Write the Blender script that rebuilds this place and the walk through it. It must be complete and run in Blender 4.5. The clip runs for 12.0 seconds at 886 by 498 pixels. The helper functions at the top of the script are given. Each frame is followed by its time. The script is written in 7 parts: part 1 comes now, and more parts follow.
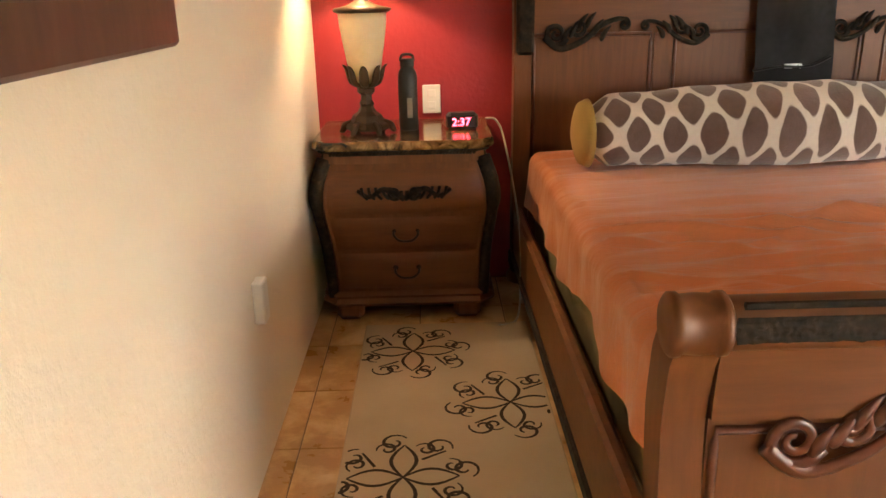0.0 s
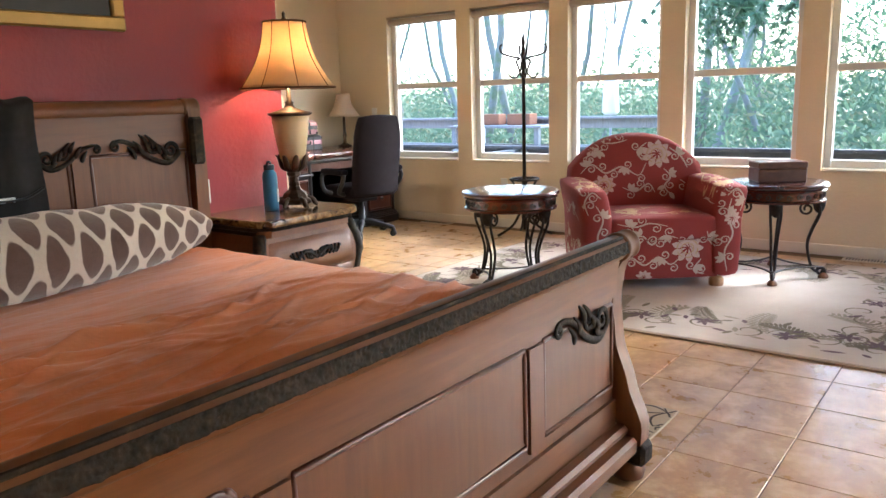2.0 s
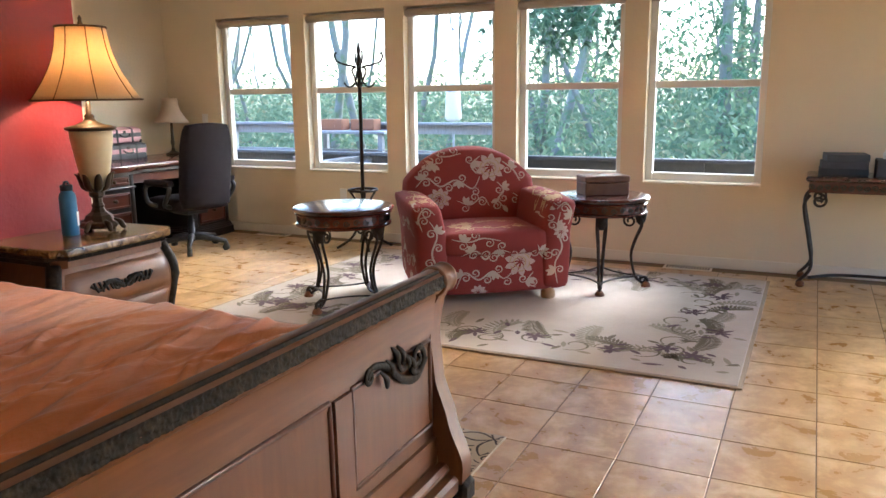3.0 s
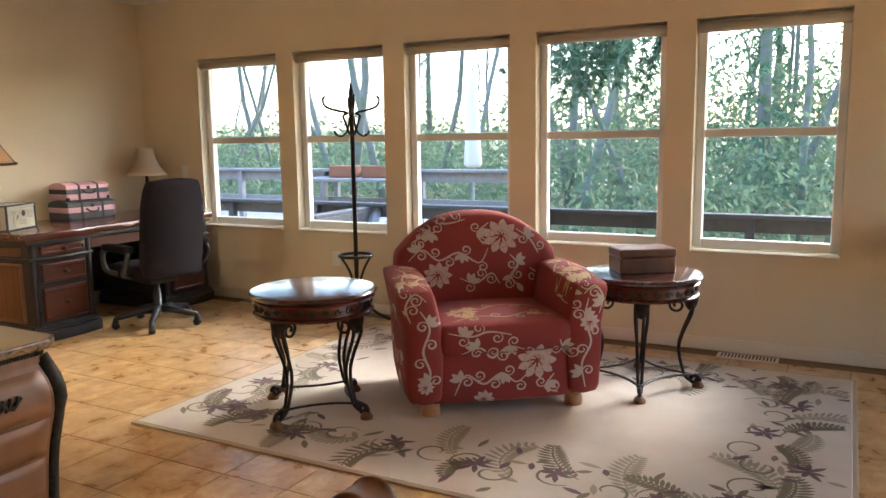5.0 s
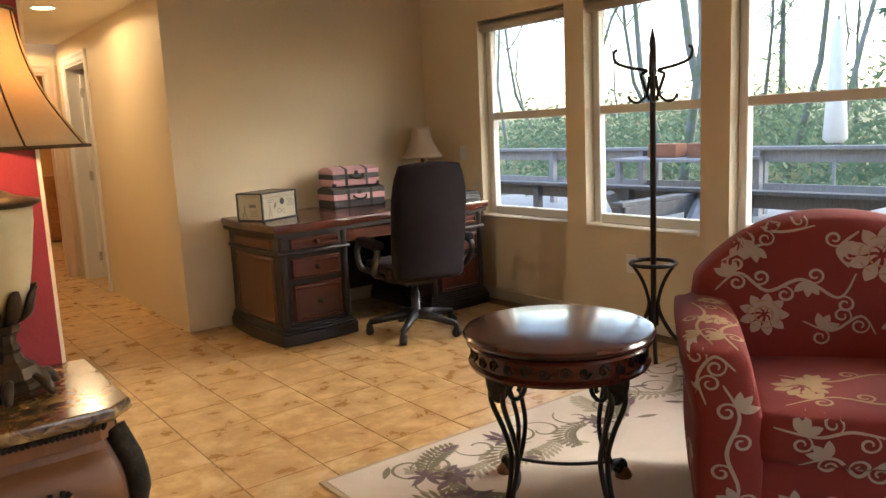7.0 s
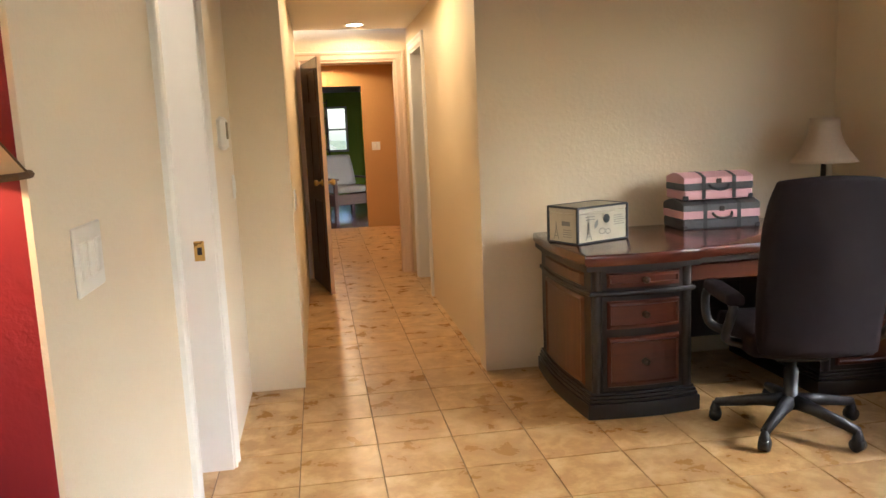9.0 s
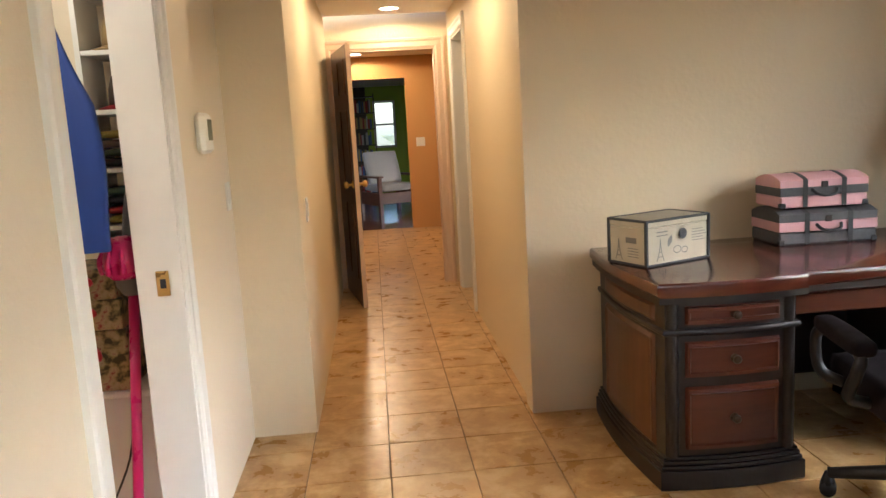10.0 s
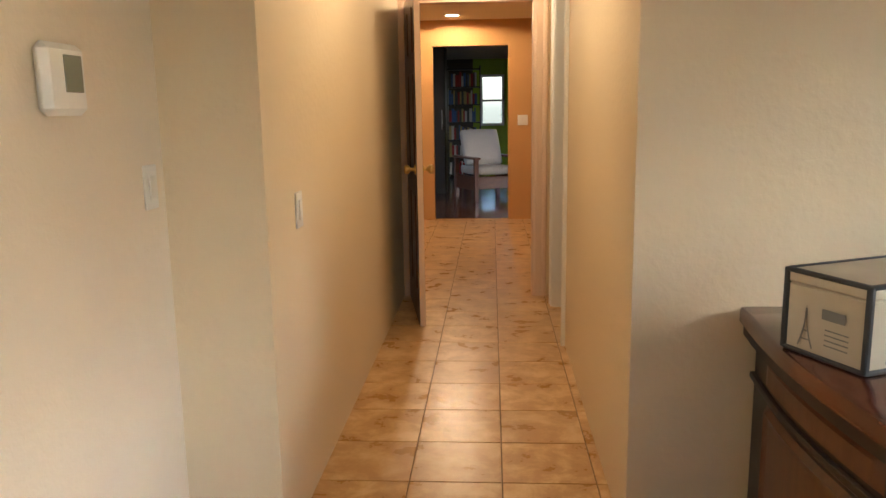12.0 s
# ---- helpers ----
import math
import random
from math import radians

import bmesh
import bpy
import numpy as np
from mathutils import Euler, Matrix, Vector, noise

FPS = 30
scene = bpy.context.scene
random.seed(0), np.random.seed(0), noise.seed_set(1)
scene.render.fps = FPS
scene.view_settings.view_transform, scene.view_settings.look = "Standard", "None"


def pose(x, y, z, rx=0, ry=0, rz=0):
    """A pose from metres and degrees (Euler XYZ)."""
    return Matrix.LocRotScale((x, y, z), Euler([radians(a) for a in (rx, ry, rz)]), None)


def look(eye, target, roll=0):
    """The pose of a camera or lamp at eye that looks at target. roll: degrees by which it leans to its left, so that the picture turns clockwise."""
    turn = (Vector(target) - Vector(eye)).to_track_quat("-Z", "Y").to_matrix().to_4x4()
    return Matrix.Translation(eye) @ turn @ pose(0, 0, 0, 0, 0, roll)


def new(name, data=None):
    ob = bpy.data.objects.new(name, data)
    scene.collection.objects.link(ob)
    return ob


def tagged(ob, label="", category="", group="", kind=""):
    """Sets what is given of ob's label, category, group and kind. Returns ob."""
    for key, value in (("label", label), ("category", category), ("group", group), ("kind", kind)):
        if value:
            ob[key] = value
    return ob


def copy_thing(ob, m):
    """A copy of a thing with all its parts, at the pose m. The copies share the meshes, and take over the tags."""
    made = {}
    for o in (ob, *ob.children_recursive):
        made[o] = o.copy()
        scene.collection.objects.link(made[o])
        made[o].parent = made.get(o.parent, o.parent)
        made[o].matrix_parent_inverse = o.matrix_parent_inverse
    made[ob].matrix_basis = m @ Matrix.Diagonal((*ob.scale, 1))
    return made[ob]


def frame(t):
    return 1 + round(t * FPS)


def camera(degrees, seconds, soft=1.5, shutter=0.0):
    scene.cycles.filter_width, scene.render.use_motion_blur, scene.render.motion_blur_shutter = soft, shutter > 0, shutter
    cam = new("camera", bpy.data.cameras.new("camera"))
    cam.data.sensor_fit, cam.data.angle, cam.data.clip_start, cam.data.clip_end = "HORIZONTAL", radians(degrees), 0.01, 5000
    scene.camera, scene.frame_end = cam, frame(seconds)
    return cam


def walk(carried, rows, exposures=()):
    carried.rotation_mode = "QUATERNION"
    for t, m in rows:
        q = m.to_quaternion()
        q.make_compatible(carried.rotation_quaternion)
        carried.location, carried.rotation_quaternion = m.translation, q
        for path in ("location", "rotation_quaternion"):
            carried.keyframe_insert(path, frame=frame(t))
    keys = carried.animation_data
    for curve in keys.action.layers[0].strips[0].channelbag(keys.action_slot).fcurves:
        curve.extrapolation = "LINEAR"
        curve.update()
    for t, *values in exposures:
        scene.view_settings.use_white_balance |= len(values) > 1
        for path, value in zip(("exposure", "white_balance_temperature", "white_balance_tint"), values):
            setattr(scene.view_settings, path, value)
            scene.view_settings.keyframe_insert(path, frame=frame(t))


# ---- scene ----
cam = camera(60.1, 12.0)
PATH = [
    (0, (-1.214, -0.315, 1.23), (-1.195, 1.58, 0.589), -1.3),
    (0.5, (-1.271, -0.281, 1.225), (-0.74, 1.558, 0.643), -0.4),
    (1, (-1.238, -0.299, 1.249), (-0.265, 1.377, 0.754), 0.4),
    (1.5, (-1.149, -0.287, 1.227), (0.19, 1.143, 0.824), -1.1),
    (2, (-1.108, -0.306, 1.245), (0.461, 0.874, 0.862), -1.7),
    (2.5, (-1.051, -0.326, 1.274), (0.623, 0.69, 0.866), -1.2),
    (3, (-0.91, -0.334, 1.32), (0.856, 0.521, 0.93), -0.7),
    (3.2, (-0.819, -0.313, 1.318), (0.969, 0.51, 0.964), -1.3),
    (4.8, (-0.007, -0.051, 1.388), (1.769, 0.824, 1.105), -1.2),
    (5, (0.122, -0.024, 1.393), (1.869, 0.905, 1.104), -0.9),
    (5.5, (0.44, 0.114, 1.383), (2.125, 1.149, 1.088), -1.1),
    (6, (0.739, 0.238, 1.362), (2.329, 1.415, 1.068), -1.8),
    (6.5, (1.073, 0.353, 1.358), (2.431, 1.788, 1.049), -2.2),
    (7, (1.368, 0.573, 1.327), (2.559, 2.149, 1.014), -2.7),
    (7.5, (1.607, 0.815, 1.352), (2.552, 2.549, 1.035), -2.1),
    (7.7, (1.728, 0.909, 1.355), (2.536, 2.711, 1.04), -1.5),
    (9.3, (2.267, 1.89, 1.36), (2.502, 3.852, 1.05), -2.3),
    (9.5, (2.306, 2.028, 1.351), (2.5, 3.993, 1.036), -2.2),
    (10, (2.404, 2.378, 1.364), (2.567, 4.346, 1.047), -3.2),
    (10.5, (2.498, 2.706, 1.352), (2.584, 4.674, 1.01), -3.2),
    (11, (2.56, 3.032, 1.327), (2.585, 4.998, 0.959), -3.0),
    (11.5, (2.598, 3.376, 1.34), (2.61, 5.343, 0.977), -2.6),
    (12, (2.686, 3.706, 1.313), (2.558, 5.669, 0.953), -0.9),
]
walk(cam, [(t, look(eye, target, roll)) for t, eye, target, roll in PATH], [(0.0, 3.65, 5900, 10), (1.0, 3.65, 5550, 10), (2.0, 3.3, 5400, 10), (3.0, 3.1, 5400, 10), (5.0, 2.78, 5900, 10), (7.5, 2.43, 6450, 12), (9.5, 2.7, 5650, 10), (12.0, 2.52, 5700, 10)])

# ==== plan ====
WX = 5.19     # window wall
DY = 5.785     # desk wall
RY = 2.92     # red wall
CX = 1.775     # closet wall
HX0, HX1 = 2.06, 3.09   # hall


# ==== world, sun and lamps ====
world = bpy.data.worlds.new("world")
scene.world = world
world.use_nodes = True
wn = world.node_tree
sky = wn.nodes.new("ShaderNodeTexSky")
sky.sky_type = "NISHITA"
sky.sun_disc = False
sky.sun_elevation = radians(28)
sky.sun_rotation = radians(112)
sky.air_density = 1.0
sky.dust_density = 2.0
wn.links.new(sky.outputs[0], wn.nodes["Background"].inputs[0])
wn.nodes["Background"].inputs[1].default_value = 0.15

sun_data = bpy.data.lights.new("sun", "SUN")
sun_data.energy, sun_data.angle, sun_data.color = 1.5, radians(30), (1.0, 0.97, 0.92)
sun = new("sun", sun_data)
sun.matrix_world = look((20, -8, 11.5), (0, 0, 0))


def lamp(name, kind, place, energy, color, size=0.1, target=None, size_y=None):
    d = bpy.data.lights.new(name, kind)
    d.energy, d.color = energy, color
    if kind == "AREA":
        d.size = size
        if size_y:
            d.shape, d.size_y = "RECTANGLE", size_y
    else:
        d.shadow_soft_size = size
    o = new(name, d)
    o.matrix_world = look(place, target) if target else pose(*place)
    return o


WARM = (1.0, 0.78, 0.52)


def can_light(x, y, z, energy, color=(1.0, 0.70, 0.37)):
    """A recessed ceiling lamp: the lamp itself; its trim is built with the ceilings."""
    lamp("recessed_lamp", "SPOT", (x, y, z - 0.012), energy, color, 0.06).data.spot_size = radians(172)


CANS = [(2.58, 6.75, 2.30, 7), (2.60, 8.62, 2.30, 6), (2.26, 11.2, 2.32, 12), (2.26, 12.4, 2.32, 12)]
for can in CANS:
    can_light(*can)
LAMPS = [(-1.46, 2.60, 1.43, 2.2), (1.61, 2.69, 1.50, 2.1)]
for lx, ly, lz, le in LAMPS:
    lamp("bulb_light", "POINT", (lx, ly, lz), le, (1.0, 0.66, 0.34), 0.035)
# fill light added to brighten the closet; it has no fixture
lamp("closet_lamp", "POINT", (0.9, 4.3, 2.3), 14, (1.0, 0.88, 0.66), 0.06)


WINS = [(4.20, 5.085), (3.165, 4.03), (2.12, 2.98), (1.045, 1.925), (0.005, 0.865)]   # window openings


# ==== mesh kit ====
def mesh(name, verts, faces, smooth=False):
    me = bpy.data.meshes.new(name)
    me.from_pydata([tuple(v) for v in verts], [], [tuple(f) for f in faces])
    if smooth:
        me.polygons.foreach_set("use_smooth", [True] * len(me.polygons))
    me.update()
    return me


class Soup:
    """Collects vertices and faces for one mesh."""

    def __init__(self):
        self.v, self.f = [], []

    def add(self, verts, faces, m=None):
        n = len(self.v)
        self.v += [tuple(m @ Vector(p)) for p in verts] if m is not None else [tuple(p) for p in verts]
        self.f += [tuple(i + n for i in f) for f in faces]
        return self

    def box(self, x0, x1, y0, y1, z0, z1, bevel=0.0, m=None):
        if x0 > x1: x0, x1 = x1, x0
        if y0 > y1: y0, y1 = y1, y0
        if z0 > z1: z0, z1 = z1, z0
        if bevel <= 0:
            vs = [(x, y, z) for z in (z0, z1) for x, y in ((x0, y0), (x1, y0), (x1, y1), (x0, y1))]
            fs = [(3, 2, 1, 0), (4, 5, 6, 7), (0, 1, 5, 4), (1, 2, 6, 5), (2, 3, 7, 6), (3, 0, 4, 7)]
            return self.add(vs, fs, m)
        b = min(bevel, (x1 - x0) / 2.1, (y1 - y0) / 2.1, (z1 - z0) / 2.1)

        def ring(i, z):
            X0, X1, Y0, Y1 = x0 + i, x1 - i, y0 + i, y1 - i
            return [(X0 + b, Y0, z), (X1 - b, Y0, z), (X1, Y0 + b, z), (X1, Y1 - b, z), (X1 - b, Y1, z), (X0 + b, Y1, z), (X0, Y1 - b, z), (X0, Y0 + b, z)]
        c = b * 0.999
        vs = [(x0 + b, y0 + b, z0), (x1 - b, y0 + b, z0), (x1 - b, y1 - b, z0), (x0 + b, y1 - b, z0)]
        vs += ring(0, z0 + b) + ring(0, z1 - b)
        vs += [(x0 + c, y0 + c, z1), (x1 - c, y0 + c, z1), (x1 - c, y1 - c, z1), (x0 + c, y1 - c, z1)]
        fs = [(3, 2, 1, 0), (20, 21, 22, 23)]
        fs += [(4 + i, 4 + (i + 1) % 8, 12 + (i + 1) % 8, 12 + i) for i in range(8)]
        for k in range(4):
            a, d = 4 + 2 * k, 4 + 2 * k + 1
            fs.append((k, (k + 1) % 4, d, a))
            fs.append(((k + 1) % 4, 4 + (2 * k + 2) % 8, d))
            fs.append((12 + 2 * k, 12 + 2 * k + 1, 20 + (k + 1) % 4, 20 + k))
            fs.append((12 + 2 * k + 1, 12 + (2 * k + 2) % 8, 20 + (k + 1) % 4))
        return self.add(vs, fs, m)

    def lathe(self, profile, n=24, m=None, x=0.0, y=0.0, squash=1.0):
        vs, fs = [], []
        for r, z in profile:
            vs += [(x + r * math.cos(2 * math.pi * i / n), y + squash * r * math.sin(2 * math.pi * i / n), z) for i in range(n)]
        for k in range(len(profile) - 1):
            for i in range(n):
                j = (i + 1) % n
                fs.append((k * n + i, k * n + j, (k + 1) * n + j, (k + 1) * n + i))
        fs.append(tuple(range(n - 1, -1, -1)))
        fs.append(tuple((len(profile) - 1) * n + i for i in range(n)))
        return self.add(vs, fs, m)

    def tube(self, pts, r, n=8, m=None, closed=False, flat=1.0):
        """A round bar along points; r is one radius or one for each point; flat squashes it."""
        P = [Vector(p) for p in pts]
        R = [r] * len(P) if isinstance(r, (int, float)) else r
        vs, fs, up = [], [], None
        for k, p in enumerate(P):
            a = P[(k + 1) % len(P)] if (closed or k + 1 < len(P)) else p
            b = P[k - 1] if (closed or k > 0) else p
            d = (a - b).normalized()
            if up is None:
                up = d.orthogonal().normalized() if abs(d.z) > 0.9 else Vector((0, 0, 1))
            s = d.cross(up).normalized()
            up = s.cross(d).normalized()
            vs += [p + (s * math.cos(2 * math.pi * i / n) + up * flat * math.sin(2 * math.pi * i / n)) * R[k] for i in range(n)]
        last = len(P) if closed else len(P) - 1
        for k in range(last):
            q = (k + 1) % len(P)
            for i in range(n):
                j = (i + 1) % n
                fs.append((k * n + i, k * n + j, q * n + j, q * n + i))
        if not closed:
            fs.append(tuple(range(n - 1, -1, -1)))
            fs.append(tuple((len(P) - 1) * n + i for i in range(n)))
        return self.add(vs, fs, m)

    def prism(self, outline, z0, z1, m=None, bevel=0.0):
        """An outline in x, y raised from z0 to z1, with rounded rims."""
        n = len(outline)
        cx, cy = sum(p[0] for p in outline) / n, sum(p[1] for p in outline) / n

        def inset(d):
            out = []
            for x, y in outline:
                l = math.hypot(x - cx, y - cy) or 1
                out.append((x - (x - cx) / l * d, y - (y - cy) / l * d))
            return out
        levels = [(0, z0), (0, z1)] if bevel <= 0 else [(bevel, z0), (0, z0 + bevel), (0, z1 - bevel), (bevel * 0.3, z1 - bevel * 0.3), (bevel, z1)]
        vs = [(x, y, z) for d, z in levels for x, y in inset(d)]
        fs = [(k * n + i, k * n + (i + 1) % n, (k + 1) * n + (i + 1) % n, (k + 1) * n + i) for k in range(len(levels) - 1) for i in range(n)]
        fs += [tuple(range(n - 1, -1, -1)), tuple((len(levels) - 1) * n + i for i in range(n))]
        return self.add(vs, fs, m)

    def sweep(self, profile, path, closed=False):
        """A profile (out, up) carried along a level path; out is to the right of the way."""
        P = [Vector(p) for p in path]
        n, vs, fs = len(profile), [], []
        for k, p in enumerate(P):
            a = P[(k + 1) % len(P)] if (closed or k + 1 < len(P)) else None
            b = P[k - 1] if (closed or k > 0) else None
            d1 = (p - b).normalized() if b is not None else None
            d2 = (a - p).normalized() if a is not None else None
            d1, d2 = d1 or d2, d2 or d1
            n1, n2 = Vector((d1.y, -d1.x, 0)), Vector((d2.y, -d2.x, 0))
            o = (n1 + n2)
            o = o / max(0.3, 1 + n1.dot(n2))
            vs += [p + o * u + Vector((0, 0, w)) for u, w in profile]
        for k in range(len(P) if closed else len(P) - 1):
            q = (k + 1) % len(P)
            for i in range(n):
                j = (i + 1) % n
                fs.append((k * n + i, k * n + j, q * n + j, q * n + i))
        if not closed:
            fs += [tuple(range(n - 1, -1, -1)), tuple((len(P) - 1) * n + i for i in range(n))]
        return self.add(vs, fs)

    def sheet(self, fn, nu, nv, thick=0.0):
        vs = [fn(i / nu, j / nv) for j in range(nv + 1) for i in range(nu + 1)]
        w = nu + 1
        fs = [(j * w + i, j * w + i + 1, (j + 1) * w + i + 1, (j + 1) * w + i) for j in range(nv) for i in range(nu)]
        return self.add(vs, fs)


def soup():
    return Soup()


def part(name, s, material, parent=None, label="", smooth=False, at=None):
    """Links a Soup as one mesh object, under a thing or under a part."""
    me = s if isinstance(s, bpy.types.Mesh) else mesh(name, s.v, s.f, smooth)
    if not me.materials:
        me.materials.append(material)
    if smooth == "auto":
        me.polygons.foreach_set("use_smooth", [True] * len(me.polygons))
        me.set_sharp_from_angle(angle=radians(38))
    o = new(name, me)
    if parent:
        o.parent = parent
    if at is not None:
        o.matrix_basis = at
    if label:
        o["label"] = label
    return o


def thing(name, at, label, category, group="", kind=""):
    o = new(name)
    o.empty_display_size = 0.05
    o.matrix_basis = at
    return tagged(o, label, category, group, kind)


def structure(name, s, material, label, category, smooth=False):
    return tagged(part(name, s, material, None, "", smooth), label, category, "", "structure")


def arc(cx, cy, r, a0, a1, n=10):
    return [(cx + r * math.cos(radians(a0 + (a1 - a0) * i / n)), cy + r * math.sin(radians(a0 + (a1 - a0) * i / n))) for i in range(n + 1)]


def smooth_line(pts, k=6):
    """A Catmull-Rom line through points."""
    P = [Vector(p) for p in pts]
    out = []
    for i in range(len(P) - 1):
        a, b, c, d = P[max(i - 1, 0)], P[i], P[i + 1], P[min(i + 2, len(P) - 1)]
        for j in range(k):
            t = j / k
            out.append(0.5 * ((2 * b) + (c - a) * t + (2 * a - 5 * b + 4 * c - d) * t * t + (3 * b - a - 3 * c + d) * t ** 3))
    out.append(P[-1])
    return out


def spiral(c, u, w, r0, r1, a0, turns, n=24):
    """A scroll in the plane of u and w, from radius r0 in to r1."""
    c, u, w = Vector(c), Vector(u), Vector(w)
    out = []
    for i in range(n + 1):
        a, r = radians(a0) + 2 * math.pi * turns * i / n, r0 + (r1 - r0) * i / n
        out.append(c + u * (r * math.cos(a)) + w * (r * math.sin(a)))
    return out


# ==== materials ====
class Mat:
    """Builds a node material; every method returns a socket."""

    def __init__(self, name, rough=0.6, metal=0.0, coat=0.0, spec=0.5):
        self.m = bpy.data.materials.new(name)
        self.m.use_nodes = True
        self.t = self.m.node_tree
        self.b = self.t.nodes["Principled BSDF"]
        self.b.inputs["Roughness"].default_value = rough
        self.b.inputs["Metallic"].default_value = metal
        self.b.inputs["Coat Weight"].default_value = coat
        self.b.inputs["Coat Roughness"].default_value = 0.22
        self.b.inputs["Specular IOR Level"].default_value = spec
        self.co = None

    def node(self, kind, **props):
        n = self.t.nodes.new(kind)
        for k, v in props.items():
            if k == "blend_type": n.blend_type = v
            elif k == "data_type": n.data_type = v
            elif k == "operation": n.operation = v
            elif k == "wave_type": n.wave_type = v
            elif k == "bands_direction": n.bands_direction = v
            elif k == "feature": n.feature = v
        return n

    def link(self, a, b):
        self.t.links.new(a, b)

    def coords(self, scale=(1, 1, 1), rot=(0, 0, 0), kind="Object"):
        tc, mp = self.node("ShaderNodeTexCoord"), self.node("ShaderNodeMapping")
        mp.inputs["Scale"].default_value = scale
        mp.inputs["Rotation"].default_value = [radians(a) for a in rot]
        self.link(tc.outputs[kind], mp.inputs[0])
        return mp.outputs[0]

    def noise(self, scale, detail=4, co=None, rough=0.55, distort=0.0):
        n = self.node("ShaderNodeTexNoise")
        n.inputs["Scale"].default_value, n.inputs["Detail"].default_value = scale, detail
        n.inputs["Roughness"].default_value, n.inputs["Distortion"].default_value = rough, distort
        self.link(co or self.coords(), n.inputs["Vector"])
        return n.outputs["Fac"]

    def ramp(self, fac, *stops):
        r = self.node("ShaderNodeValToRGB")
        e = r.color_ramp.elements
        while len(e) < len(stops):
            e.new(0.5)
        for el, (p, c) in zip(e, stops):
            el.position = p
            el.color = (*c, 1) if isinstance(c, tuple) else (c, c, c, 1)
        self.link(fac, r.inputs[0])
        return r.outputs[0]

    def mix(self, fac, a, b, blend="MIX"):
        n = self.node("ShaderNodeMix", data_type="RGBA", blend_type=blend)
        for v, i in ((fac, 0), (a, 6), (b, 7)):
            if isinstance(v, bpy.types.NodeSocket):
                self.link(v, n.inputs[i])
            elif i == 0:
                n.inputs[0].default_value = v
            else:
                n.inputs[i].default_value = (*v, 1)
        return n.outputs[2]

    def math(self, op, a, b=0.0):
        n = self.node("ShaderNodeMath", operation=op)
        for v, i in ((a, 0), (b, 1)):
            if isinstance(v, bpy.types.NodeSocket):
                self.link(v, n.inputs[i])
            else:
                n.inputs[i].default_value = v
        return n.outputs[0]

    def rand(self):
        return self.node("ShaderNodeObjectInfo").outputs["Random"]

    def island(self):
        return self.node("ShaderNodeNewGeometry").outputs["Random Per Island"]

    def color(self, s):
        if isinstance(s, tuple):
            self.b.inputs["Base Color"].default_value = (*s, 1)
        else:
            self.link(s, self.b.inputs["Base Color"])
        return self

    def rough(self, s):
        self.link(s, self.b.inputs["Roughness"])
        return self

    def bump(self, h, strength=0.2, distance=0.01):
        n = self.node("ShaderNodeBump")
        n.inputs["Strength"].default_value, n.inputs["Distance"].default_value = strength, distance
        self.link(h, n.inputs["Height"])
        self.link(n.outputs[0], self.b.inputs["Normal"])
        return self


def tint(c, k):
    return tuple(min(1, x * k) for x in c)


def plain(name, c, rough=0.6, metal=0.0, vary=0.12, scale=30, bump=0.05, coat=0.0):
    m = Mat(name, rough, metal, coat)
    f = m.mix(m.noise(scale), tint(c, 1 - vary), tint(c, 1 + vary))
    m.color(m.mix(m.noise(scale * 0.12, 2), f, tint(c, 1 - vary * 0.8)))
    m.rough(m.ramp(m.noise(scale * 0.5, 3), (0.3, max(0.02, rough - 0.07)), (0.7, min(1, rough + 0.07))))
    if bump:
        m.bump(m.noise(scale * 3), bump, 0.004)
    return m.m


def paint(name, c, rough=0.62):
    """Rolled and lightly knocked-down wall paint."""
    m = Mat(name, rough)
    m.color(m.mix(m.noise(1.3, 3), tint(c, 0.96), tint(c, 1.03)))
    m.bump(m.mix(0.35, m.ramp(m.noise(38, 3), (0.42, 0.0), (0.62, 1.0)), m.noise(160, 2)), 0.22, 0.004)
    return m.m


def wood(name, dark, mid, light, scale=1.0, axis=(1, 1, 1), rough=0.33, coat=0.22):
    m = Mat(name, rough, 0, coat)
    co = m.coords(tuple(a * scale for a in axis))
    grain = m.noise(9, 5, co, 0.55, 0.35)
    c = m.ramp(grain, (0.2, dark), (0.5, mid), (0.8, light))
    c = m.mix(m.ramp(m.noise(1.6, 3), (0.35, 0.0), (0.7, 0.4)), c, tint(mid, 0.75))
    m.color(m.mix(m.math("MULTIPLY", m.rand(), 0.3), c, tint(mid, 0.75)))
    m.rough(m.ramp(m.noise(3, 2), (0.3, rough - 0.02), (0.7, rough + 0.04)))
    m.bump(m.noise(60, 2, co), 0.03, 0.001)
    return m.m


CREAM = paint("cream_paint", (0.72, 0.60, 0.41))
PALE = paint("pale_wall_paint", (0.76, 0.67, 0.53))
RED = paint("red_paint", (0.26, 0.016, 0.024), 0.5)
ORANGE = paint("ochre_paint", (0.55, 0.30, 0.10))
CEIL = paint("ceiling_paint", (0.82, 0.76, 0.66), 0.8)
WHITE = plain("white_trim_paint", (0.80, 0.79, 0.76), 0.4, vary=0.03, bump=0.02)
CHERRY = wood("cherry_wood", (0.100, 0.032, 0.007), (0.15, 0.052, 0.011), (0.20, 0.074, 0.017), axis=(5, 5, 0.5), rough=0.46, coat=0.03)
CHERRYH = wood("cherry_wood_level", (0.100, 0.032, 0.007), (0.15, 0.052, 0.011), (0.20, 0.074, 0.017), axis=(0.5, 5, 5), rough=0.46, coat=0.03)
